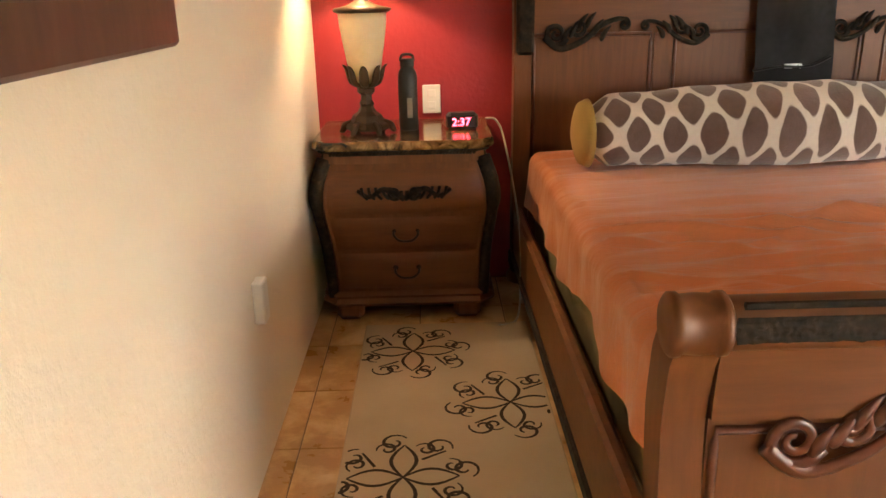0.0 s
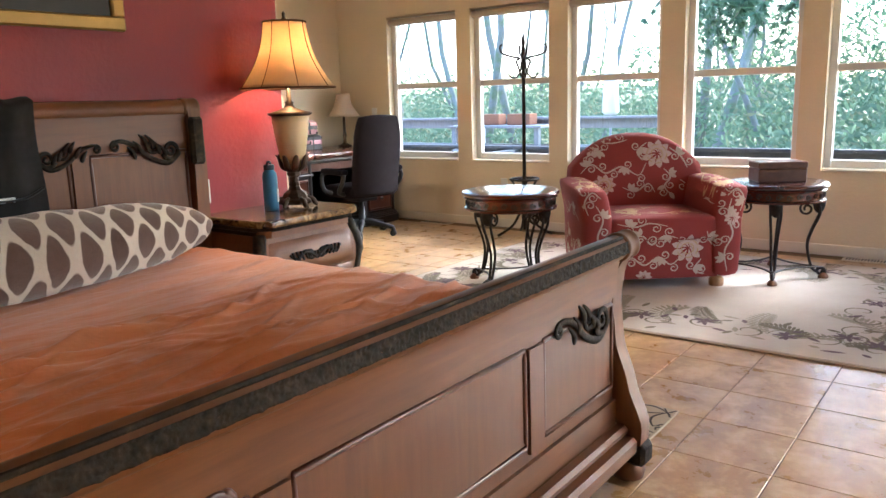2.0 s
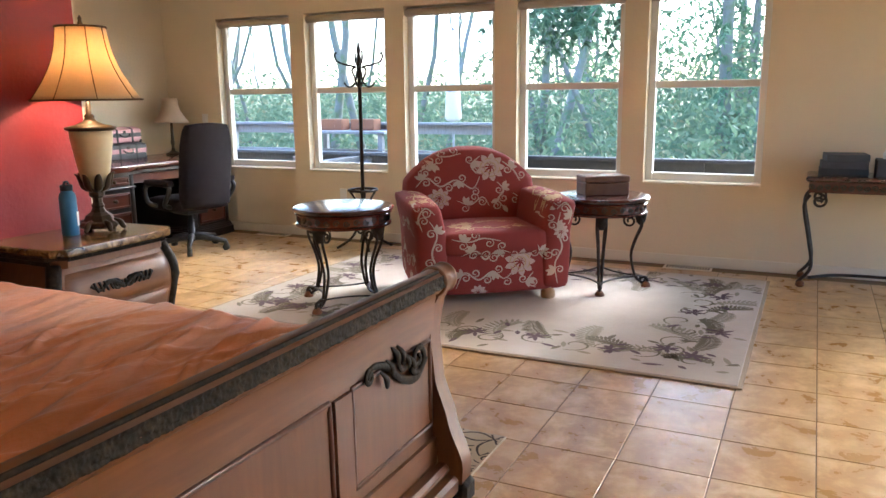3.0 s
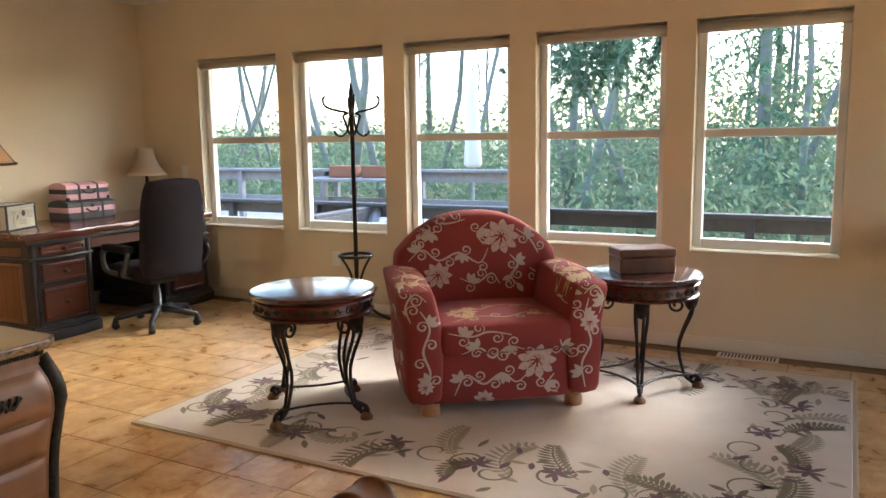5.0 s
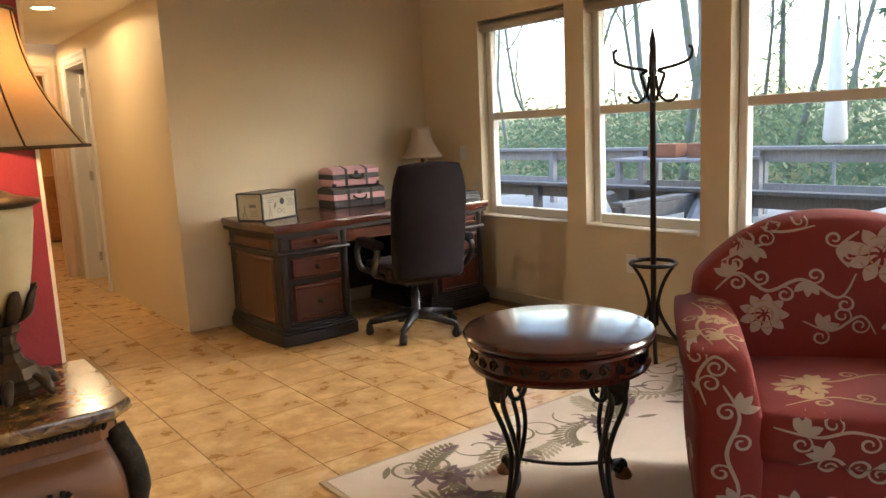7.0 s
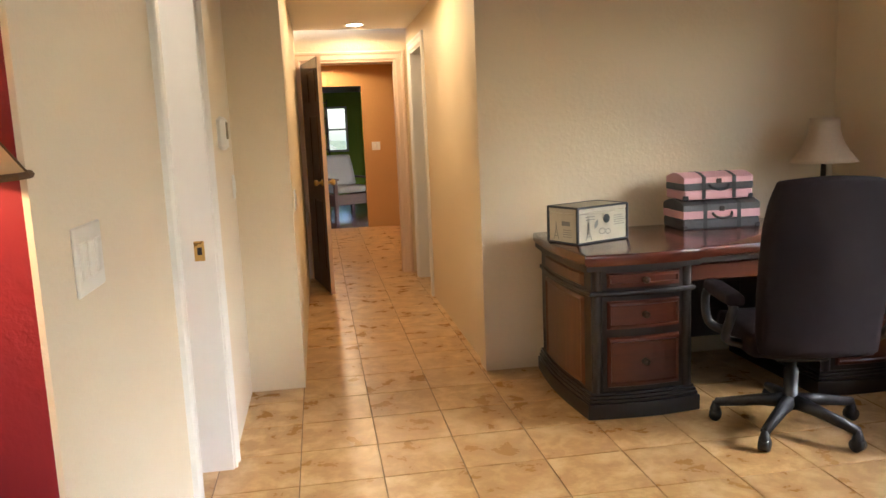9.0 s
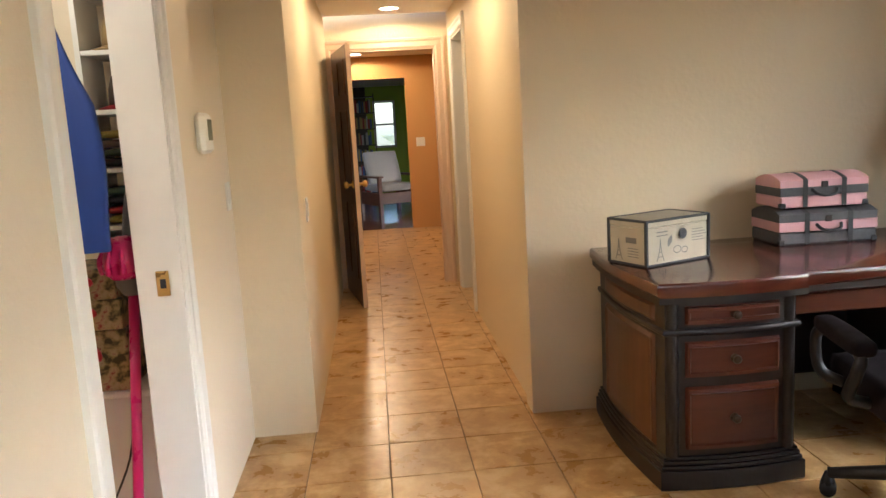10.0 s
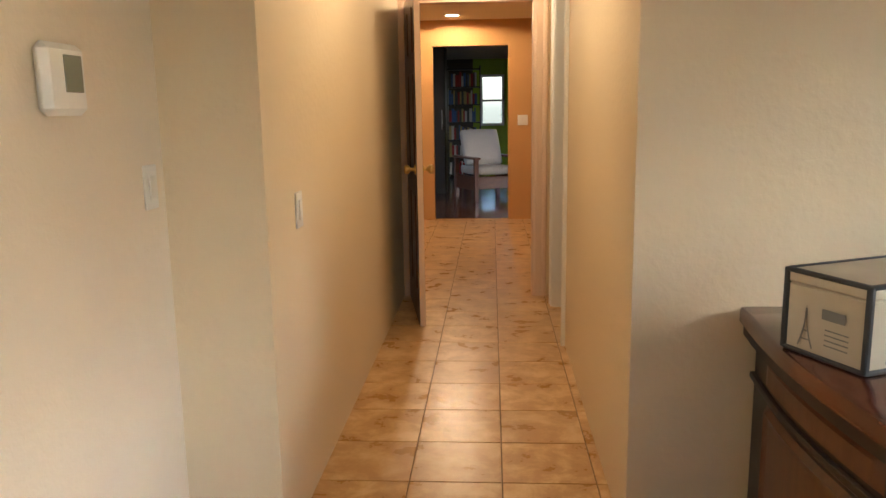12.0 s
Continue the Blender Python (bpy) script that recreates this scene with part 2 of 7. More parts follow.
DARKWOOD = wood("dark_stained_wood", (0.005, 0.003, 0.002), (0.010, 0.005, 0.004), (0.019, 0.008, 0.006), axis=(4, 4, 0.5), rough=0.4, coat=0.06)
MAHOG = wood("mahogany_wood", (0.05, 0.010, 0.006), (0.085, 0.018, 0.009), (0.13, 0.03, 0.013), axis=(0.6, 4, 4), rough=0.16, coat=0.6)
IRON = plain("bronzed_iron", (0.035, 0.026, 0.02), 0.42, 0.6, vary=0.4, scale=40, bump=0.1)
BLACK = plain("black_plastic", (0.015, 0.015, 0.017), 0.45, vary=0.2)

m = Mat("antique_bronze_carving", 0.7, 0.0)
m.b.inputs["Specular IOR Level"].default_value = 0.25
m.color(m.ramp(m.noise(45, 5), (0.35, (0.008, 0.005, 0.003)), (0.6, (0.026, 0.017, 0.008)), (0.78, (0.07, 0.047, 0.022))))
m.bump(m.noise(70, 4), 0.5, 0.006)
CARVE = m.m

m = Mat("brown_marble", 0.14, 0, 0.4)
veins = m.ramp(m.noise(9, 6, None, 0.7, 1.6), (0.40, (0.02, 0.011, 0.005)), (0.5, (0.20, 0.115, 0.04)), (0.58, (0.34, 0.22, 0.085)), (0.68, (0.05, 0.024, 0.009)))
m.color(m.mix(m.ramp(m.noise(30, 4), (0.45, 0.0), (0.6, 0.7)), veins, (0.15, 0.08, 0.028)))
MARBLE = m.m

m = Mat("floor_tile", 0.3, 0, 0.0)
r = m.math("FRACT", m.math("ADD", m.rand(), m.island()))
shift = m.node("ShaderNodeVectorMath", operation="ADD")
m.link(m.coords(), shift.inputs[0])
comb = m.node("ShaderNodeCombineXYZ")
m.link(m.math("MULTIPLY", r, 37.0), comb.inputs[0])
m.link(m.math("MULTIPLY", r, 91.0), comb.inputs[1])
m.link(comb.outputs[0], shift.inputs[1])
n1 = m.noise(6.0, 7, shift.outputs[0], 0.64, 0.25)
c = m.ramp(n1, (0.30, (0.39, 0.22, 0.076)), (0.46, (0.43, 0.245, 0.085)), (0.54, (0.55, 0.34, 0.14)), (0.64, (0.66, 0.46, 0.23)))
c = m.mix(m.ramp(m.noise(9, 6, shift.outputs[0], 0.7, 0.2), (0.54, 0.0), (0.74, 0.1)), c, (0.36, 0.22, 0.11))
m.color(m.mix(m.math("MULTIPLY", r, 0.35), c, (0.42, 0.25, 0.11)))
m.rough(m.ramp(n1, (0.3, 0.24), (0.7, 0.38)))
m.bump(m.noise(11, 5, shift.outputs[0]), 0.12, 0.004)
TILE = m.m
GROUT = plain("tile_grout", (0.20, 0.125, 0.06), 0.85, scale=60)


# ==== structure ====
CH = 2.62     # ceiling height
HC = 2.30     # hall ceiling height


def wall_box(name, mat, x0, x1, y0, y1, z0=0.0, z1=CH, label="cream painted wall with a fine orange-peel texture"):
    return structure(name, soup().box(x0, x1, y0, y1, z0, z1), mat, label, "wall")


wall_box("wall_west", PALE, -1.84, -1.69, -3.2, RY + 0.15)
wall_box("wall_headboard", RED, -1.69, 1.765, RY, RY + 0.15, label="deep red painted accent wall behind the bed")
SW0, SW1 = 2.3, 5.0   # unseen window behind the start, added for southern daylight
s = soup().box(-1.69, SW0, -3.35, -3.2, 0, CH).box(SW1, WX, -3.35, -3.2, 0, CH).box(SW0, SW1, -3.35, -3.2, 0, 0.1).box(SW0, SW1, -3.35, -3.2, 2.25, CH)
structure("wall_south", s, PALE, "plain cream wall with an unseen opening added for daylight", "wall")
wall_box("wall_desk", CREAM, 3.07, WX + 0.15, DY, DY + 0.14)
structure("ceiling", soup().box(-1.84, WX + 0.15, -3.35, 5.93, CH, CH + 0.1), CEIL, "off-white painted ceiling", "ceiling")
FLOOR_END = 12.92
# floor bed under the tiles
structure("floor", soup().box(-1.84, WX + 0.15, -3.35, FLOOR_END, -0.12, -0.004), GROUT, "tan stone-look ceramic tile floor with brown grout", "floor")

# window wall with five openings
SILL, HEAD = 0.635, 2.095
GD0, GD1 = -3.05, -1.65   # unseen glazed door behind the start, added to brighten the floor
s = soup()
edges = [-3.35, GD0, GD1] + [e for a, b in reversed(WINS) for e in (a, b)] + [5.91]
for i in range(0, len(edges), 2):
    s.box(WX, WX + 0.15, edges[i], edges[i + 1], 0, CH)
for a, b in WINS:
    s.box(WX, WX + 0.15, a, b, 0, SILL)
    s.box(WX, WX + 0.15, a, b, HEAD, CH)
s.box(WX, WX + 0.15, GD0, GD1, HEAD, CH).box(WX, WX + 0.15, GD0, GD1, 0, 0.03)
structure("wall_windows", s, CREAM, "cream painted wall with a row of five windows", "wall")
SILLMAT = plain("painted_sill", (0.74, 0.66, 0.52), 0.5, vary=0.04, bump=0.03)
VINYL = plain("white_vinyl", (0.78, 0.76, 0.70), 0.35, vary=0.03, bump=0.0)
SHADE = plain("roller_blind_cloth", (0.55, 0.47, 0.36), 0.9, vary=0.06, scale=90)
m = Mat("window_glass", 0.02)
m.color((0.97, 0.99, 0.98))
m.b.inputs["Transmission Weight"].default_value = 1.0
m.b.inputs["IOR"].default_value = 1.03
GLASS = m.m
for k, (a, b) in enumerate(WINS):
    w = thing("window_%d" % (k + 1), pose(WX, 0, 0), "white vinyl single-hung window with a raised roller blind", "window", "windows", "structure")
    z0, z1, xg = SILL + 0.02, HEAD - 0.004, 0.10
    mid = (z0 + z1) / 2 + 0.02
    s = soup()
    for y0, y1, za, zb in ((a, a + 0.055, z0, z1), (b - 0.055, b, z0, z1), (a + 0.055, b - 0.055, z0, z0 + 0.06), (a + 0.055, b - 0.055, z1 - 0.05, z1)):
        s.box(xg - 0.02, xg + 0.04, y0, y1, za, zb, 0.006)
    part("window_frame", s, VINYL, w)
    part("meeting_rail", soup().box(xg - 0.015, xg + 0.035, a + 0.055, b - 0.055, mid - 0.028, mid + 0.028, 0.006), VINYL, w)
    for lo, hi, dx in ((z0 + 0.06, mid - 0.028, 0.0), (mid + 0.028, z1 - 0.05, 0.012)):
        g = part("pane", soup().box(xg + 0.008 + dx, xg + 0.013 + dx, a + 0.055, b - 0.055, lo, hi), GLASS, w)
        g.visible_shadow = False
    part("window_sill", soup().box(-0.022, xg - 0.021, a + 0.004, b - 0.004, SILL + 0.001, SILL + 0.02, 0.007), SILLMAT, w)
    t = [(0.045 + 0.032 * math.cos(q), 0.032 * math.sin(q)) for q in (2 * math.pi * i / 14 for i in range(14))]
    s = soup().add([(x, y, z1 - 0.05 + z) for y in (a + 0.006, b - 0.006) for x, z in t], [(i, (i + 1) % 14, 14 + (i + 1) % 14, 14 + i) for i in range(14)] + [tuple(range(13, -1, -1)), tuple(range(14, 28))])
    part("roller_blind", s, SHADE, w, "rolled-up beige blind", True)

# frame of the added south opening, which is never in view
w = thing("window_7", pose(0, -3.2, 0), "unseen wide window added to let daylight in from behind", "window", "", "structure")
s = soup()
for x0, x1, za, zb in ((SW0, SW0 + 0.06, 0.1, 2.25), (SW1 - 0.06, SW1, 0.1, 2.25), (3.62, 3.68, 0.16, 2.19), (SW0 + 0.06, SW1 - 0.06, 0.1, 0.16), (SW0 + 0.06, SW1 - 0.06, 2.19, 2.25)):
    s.box(x0, x1, -0.12, -0.06, za, zb)
part("window_frame", s, VINYL, w)

# glazing for the added door opening, out of view
gd = thing("door_3", pose(WX, 0, 0), "unseen white framed glazed door added to light the floor", "door", "", "structure")
s = soup()
for y0, y1, za, zb in ((GD0, GD0 + 0.07, 0.03, HEAD), (GD1 - 0.07, GD1, 0.03, HEAD), (GD0 + 0.07, GD1 - 0.07, 0.03, 0.13), (GD0 + 0.07, GD1 - 0.07, HEAD - 0.08, HEAD)):
    s.box(0.06, 0.12, y0, y1, za, zb, 0.006)
part("door_frame", s, VINYL, gd)
part("mullion", soup().box(0.065, 0.115, (GD0 + GD1) / 2 - 0.04, (GD0 + GD1) / 2 + 0.04, 0.13, HEAD - 0.08, 0.006), VINYL, gd)
for y0, y1 in ((GD0 + 0.07, (GD0 + GD1) / 2 - 0.04), ((GD0 + GD1) / 2 + 0.04, GD1 - 0.07)):
    part("pane", soup().box(0.088, 0.093, y0, y1, 0.13, HEAD - 0.08), GLASS, gd).visible_shadow = False

# closet wall with a doorway
CO0, CO1 = 4.02, 4.82
s = soup().box(CX - 0.13, CX, RY + 0.15, CO0, 0, CH).box(CX - 0.13, CX, CO1, DY + 0.002, 0, CH).box(CX - 0.13, CX, CO0, CO1, 2.06, CH)
structure("wall_closet", s, PALE, "cream painted wall with a closet doorway", "wall")
wall_box("wall_hall_west", CREAM, CX - 0.13, HX0, DY, 9.03, 0, CH)
# hall east wall with a doorway
HD0, HD1 = 7.93, 8.72
s = soup().box(HX1, HX1 + 0.13, DY + 0.14, HD0, 0, CH).box(HX1, HX1 + 0.13, HD1, 9.03, 0, CH).box(HX1, HX1 + 0.13, HD0, HD1, 2.06, CH)
structure("wall_hall_east", s, CREAM, "cream painted hall wall with a side doorway", "wall")
wall_box("wall_hall_header", CREAM, HX0, HX1, DY, DY + 0.14, HC, CH, "cream painted wall over the hall opening")
structure("ceiling_hall", soup().box(HX0, HX1, DY + 0.14, 8.94, HC, HC + 0.08), CEIL, "painted hall ceiling with a recessed light", "ceiling")
# hall end with a doorway
EX0, EX1, EY = 2.10, 2.98, 9.03
s = soup().box(1.3, EX0, EY, EY + 0.12, 0, CH).box(EX1, 4.4, EY, EY + 0.12, 0, CH).box(EX0, EX1, EY, EY + 0.12, 2.03, CH)
structure("wall_hall_end", s, CREAM, "cream painted wall at the end of the hall", "wall")


CASING = [(0.0, 0.0), (0.0, 0.012), (0.012, 0.018), (0.05, 0.014), (0.062, 0.022), (0.078, 0.022), (0.085, 0.016), (0.085, 0.0)]


def door_trim(name, mat, a, b, top, place, label):
    """A moulded casing round a doorway, in local x along the wall and -y towards the room."""
    t = thing(name, place, label, "door frame", "", "structure")
    for nm, x, sgn in (("casing", a, -1), ("casing", b, 1)):
        vs = [(x + sgn * u, -w, z) for z, g in ((0.0, 0), (top, 1)) for u, w in CASING]
        vs = [(px, py, pz + (abs(px - x) if pz > 1 else 0)) for px, py, pz in vs]
        n = len(CASING)
        part(nm, soup().add(vs, [(i, (i + 1) % n, n + (i + 1) % n, n + i) for i in range(n)] + [tuple(range(n)), tuple(range(n, 2 * n))]), mat, t)
    n = len(CASING)
    vs = [(a - u, -w, top + u) for u, w in CASING] + [(b + u, -w, top + u) for u, w in CASING]
    part("head_casing", soup().add(vs, [(i, (i + 1) % n, n + (i + 1) % n, n + i) for i in range(n)] + [tuple(range(n)), tuple(range(n, 2 * n))]), mat, t)
    return t


def jambs(t, mat, a, b, top, depth):
    part("jamb", soup().box(a - 0.001, a + 0.016, -0.004, depth, 0, top), mat, t)
    part("jamb", soup().box(b - 0.016, b + 0.001, -0.004, depth, 0, top), mat, t)
    part("jamb", soup().box(a + 0.016, b - 0.016, -0.004, depth, top - 0.016, top + 0.001), mat, t)


closet_trim = door_trim("door_frame_1", WHITE, CO0, CO1, 2.06, pose(CX, 0, 0, 0, 0, 90), "white moulded door casing round the closet doorway")
jambs(closet_trim, WHITE, CO0, CO1, 2.06, 0.135)
BRASS = plain("polished_brass", (0.62, 0.40, 0.12), 0.3, 0.6, vary=0.1)
s = soup().box(CO1 - 0.020, CO1 - 0.0155, 0.035, 0.075, 0.885, 0.965, 0.002)
part("strike_plate", s, BRASS, closet_trim, "brass strike plate")
# black patch on the solid plate for the dark of its hole
part("strike_hole", soup().box(CO1 - 0.0208, CO1 - 0.0195, 0.045, 0.063, 0.91, 0.94), BLACK, closet_trim)
PINK = plain("cream_door_paint", (0.70, 0.52, 0.38), 0.45, vary=0.04, bump=0.02)
end_trim = door_trim("door_frame_2", PINK, EX0, EX1, 2.03, pose(0, EY, 0), "cream painted door casing at the hall's end")
jambs(end_trim, PINK, EX0, EX1, 2.03, 0.125)
side_trim = door_trim("door_frame_3", WHITE, -HD1, -HD0, 2.06, pose(HX1, 0, 0, 0, 0, -90), "white moulded casing round the hall's side doorway")
jambs(side_trim, WHITE, -HD1, -HD0, 2.06, 0.135)


def panel_door(name, place, mat, knob, label, w=0.81, h=2.0):
    d = thing(name, place, label, "door", "", "structure")
    part("leaf", soup().box(0, w, -0.018, 0.018, 0.008, h, 0.003), mat, d)
    part("edge", soup().box(w, w + 0.0025, -0.017, 0.017, 0.009, h - 0.001), PINK, d, "cream painted edge")
    for x0, x1 in ((0.11, 0.365), (0.445, 0.70)):
        for z0, z1 in ((0.22, 0.80), (0.93, 1.52), (1.64, 1.90)):
            for sgn in (-1, 1):
                part("panel", soup().box(x0, x1, sgn * 0.0175, sgn * 0.026, z0, z1, 0.008), mat, d)
    for sgn in (-1, 1):
        s = soup().lathe([(0.03, 0), (0.03, 0.006), (0.012, 0.012), (0.011, 0.035), (0.024, 0.042), (0.028, 0.058), (0.02, 0.07), (0.004, 0.073)], 20, pose(w - 0.065, sgn * 0.018, 0.96, 90 if sgn < 0 else -90))
        part("door_knob", s, knob, d, "polished brass knob", True)
    for z in (0.22, 1.02, 1.82):
        part("hinge", soup().box(-0.012, 0.022, -0.022, -0.018, z - 0.045, z + 0.045, 0.001), knob, d, "brass hinge")
    return d


DOORBROWN = wood("brown_door_wood", (0.075, 0.035, 0.022), (0.115, 0.055, 0.035), (0.16, 0.08, 0.05), axis=(4, 4, 1), rough=0.35, coat=0.2)
dv = Vector((0.145, -0.804))
panel_door("door_1", pose(EX0 + 0.02, EY - 0.03, 0, 0, 0, math.degrees(math.atan2(dv.y, dv.x))), DOORBROWN, BRASS, "brown six-panel door standing open into the hall")
panel_door("door_2", pose(HX1 + 0.115, HD1 - 0.03, 0, 0, 0, -8), WHITE, plain("satin_nickel", (0.55, 0.53, 0.5), 0.3, 1.0), "white six-panel door standing open in the side doorway", 0.76)

# rooms seen beyond the hall
wall_box("wall_beyond_west", ORANGE, 0.9, 1.02, 9.15, 12.98, label="ochre painted wall of the room beyond")
wall_box("wall_beyond_east", ORANGE, 4.1, 4.22, 9.15, 12.98, label="ochre painted wall of the room beyond")
FX0, FX1, FY = 2.00, 2.88, 12.86
s = soup().box(0.9, FX0, FY, FY + 0.12, 0, CH).box(FX1, 4.22, FY, FY + 0.12, 0, CH).box(FX0, FX1, FY, FY + 0.12, 2.03, CH)
structure("wall_beyond_far", s, ORANGE, "ochre painted wall with a wide opening", "wall")
structure("ceiling_beyond", soup().box(0.9, 4.22, 9.15, 12.98, HC + 0.02, HC + 0.1), CEIL, "white ceiling of the room beyond", "ceiling")
WOODFLOOR = wood("red_brown_floorboards", (0.04, 0.014, 0.009), (0.075, 0.026, 0.015), (0.11, 0.042, 0.022), axis=(6, 0.6, 1), rough=0.2, coat=0.4)
structure("floor_beyond", soup().box(-1.0, 5.5, 12.92, 20.2, -0.1, 0.0), WOODFLOOR, "polished red-brown wooden floor", "floor")
GREYW = paint("grey_white_paint", (0.5, 0.5, 0.48))
GREEN = paint("lime_green_paint", (0.33, 0.46, 0.03))
wall_box("wall_living_west", GREYW, -1.0, -0.9, 12.98, 20.2, label="pale grey wall of a far room")
wall_box("wall_living_east", GREYW, 5.4, 5.5, 12.98, 20.2, label="pale grey wall of a far room")
# dimness of the far room's left side, put into the wall colour
DIM = paint("dim_room_brown", (0.05, 0.035, 0.025))
structure("wall_living_dark", soup().box(-1.0, 2.3, 20.1, 20.22, 0, CH), DIM, "wall coloured dark brown for the dim side of the far room", "wall")
s = soup().box(2.3, 2.45, 20.1, 20.22, 0, CH).box(2.95, 5.5, 20.1, 20.22, 0, CH).box(2.45, 2.95, 20.1, 20.22, 0, 0.95).box(2.45, 2.95, 20.1, 20.22, 2.0, CH)
structure("wall_living_far", s, GREEN, "lime green wall with a window", "wall")
structure("ceiling_living", soup().box(-1.0, 5.5, 12.98, 20.22, HC + 0.02, HC + 0.1), CEIL, "white ceiling of a far room", "ceiling")
w = thing("window_6", pose(0, 20.1, 0), "white framed window in the green wall", "window", "", "structure")
s = soup()
for x0, x1, za, zb in ((2.45, 2.50, 0.95, 2.0), (2.90, 2.95, 0.95, 2.0), (2.50, 2.90, 0.95, 1.0), (2.50, 2.90, 1.95, 2.0), (2.50, 2.90, 1.45, 1.49)):
    s.box(x0, x1, -0.02, 0.05, za, zb)
part("window_frame", s, VINYL, w)
g = part("pane", soup().box(2.50, 2.90, 0.015, 0.02, 1.0, 1.95), GLASS, w)
g.visible_shadow = False

# side room and closet shells
s = soup().box(4.9, 5.0, 5.92, 9.03, 0, CH)
structure("wall_side_room", s, PALE, "plain wall of the side room", "wall")
structure("ceiling_side_room", soup().box(HX1 + 0.13, 5.0, DY + 0.14, 9.03, HC, HC + 0.08), CEIL, "plain ceiling of the side room", "ceiling")
wall_box("wall_closet_back", PALE, -0.05, 0.05, RY + 0.15, 5.9, label="closet back wall")
wall_box("wall_closet_north", PALE, 0.05, CX - 0.13, 5.72, 5.9, label="closet end wall")
structure("ceiling_closet", soup().box(0.05, CX - 0.13, RY + 0.15, 5.72, HC, HC + 0.08), CEIL, "closet ceiling", "ceiling")
# baseboards
BASEB = [(0.0, 0.0), (0.012, 0.0), (0.012, 0.07), (0.008, 0.085), (0.0, 0.088)]
structure("baseboard", soup().box(WX - 0.013, WX, GD1, DY, 0.0, 0.085, 0.004), SILLMAT, "painted baseboard under the windows", "baseboard")
# white corner strip at the end of the red wall
structure("trim", soup().box(1.765, CX, RY - 0.001, RY + 0.15, 0, CH), PALE, "cream painted wall end beside the red wall", "trim")


# ==== bed and what is on it ====
BX0, BX1 = -0.885, 1.15      # outer faces of the posts
FBY, HBY = 0.72, 2.825        # footboard and headboard lines
bed = thing("bed", pose((BX0 + BX1) / 2, 0, 0), "king-size cherry sleigh bed with carved bronze-coloured mouldings", "bed")
BW = (BX1 - BX0) / 2


S_LINE = [(0.0, 0.100), (0.15, 0.105), (0.35, 0.055), (0.55, 0.012), (0.75, 0.0), (0.88, 0.012), (1.0, 0.05)]


FLAT_LINE = [(0.0, 0.035), (0.2, 0.035), (0.4, 0.033), (0.6, 0.032), (0.76, 0.030), (0.88, 0.034), (1.0, 0.05)]


def sleigh(y, out, h, thick, n=30, line=FLAT_LINE):
    """The S-curved section of a sleigh board: (y, z) for front and back faces; out is the way it rolls."""
    front, back = [], []
    amp = 1.0 if out < 0 else 0.45
    for i in range(n + 1):
        t = i / n
        z = 0.10 + (h - 0.10) * t
        k = max(j for j in range(6) if line[j][0] <= t + 1e-9)
        (t0, d0), (t1, d1) = line[k], line[k + 1]
        q = (t - t0) / (t1 - t0)
        q = q * q * (3 - 2 * q) * 0.5 + q * 0.5
        d = (d0 + (d1 - d0) * q) * amp
        front.append((y + out * (d + thick / 2), z))
        back.append((y + out * (d - thick / 2), z))
    return front, back


def board_panel(name, parent, x0, x1, y, out, h, thick, z0, z1, mat, line=FLAT_LINE):
    front, back = sleigh(y, out, h, thick, 30, line)
    f = [p for p in front if z0 - 1e-6 <= p[1] <= z1 + 1e-6]
    b = [p for p in back if z0 - 1e-6 <= p[1] <= z1 + 1e-6]
    ring = f + b[::-1]
    n = len(ring)
    vs = [(x, p[0], p[1]) for x in (x0, x1) for p in ring]
    fs = [(i, (i + 1) % n, n + (i + 1) % n, n + i) for i in range(n)]
    k = len(f)
    for o in (0, n):
        for i in range(k - 1):
            q = (o + i, o + i + 1, o + n - 2 - i, o + n - 1 - i)
            fs.append(q if o else q[::-1])
    return part(name, soup().add(vs, fs), mat, parent, "", "auto")


GROOVE = wood("dark_cherry_edge", (0.075, 0.022, 0.009), (0.105, 0.031, 0.012), (0.14, 0.043, 0.017))


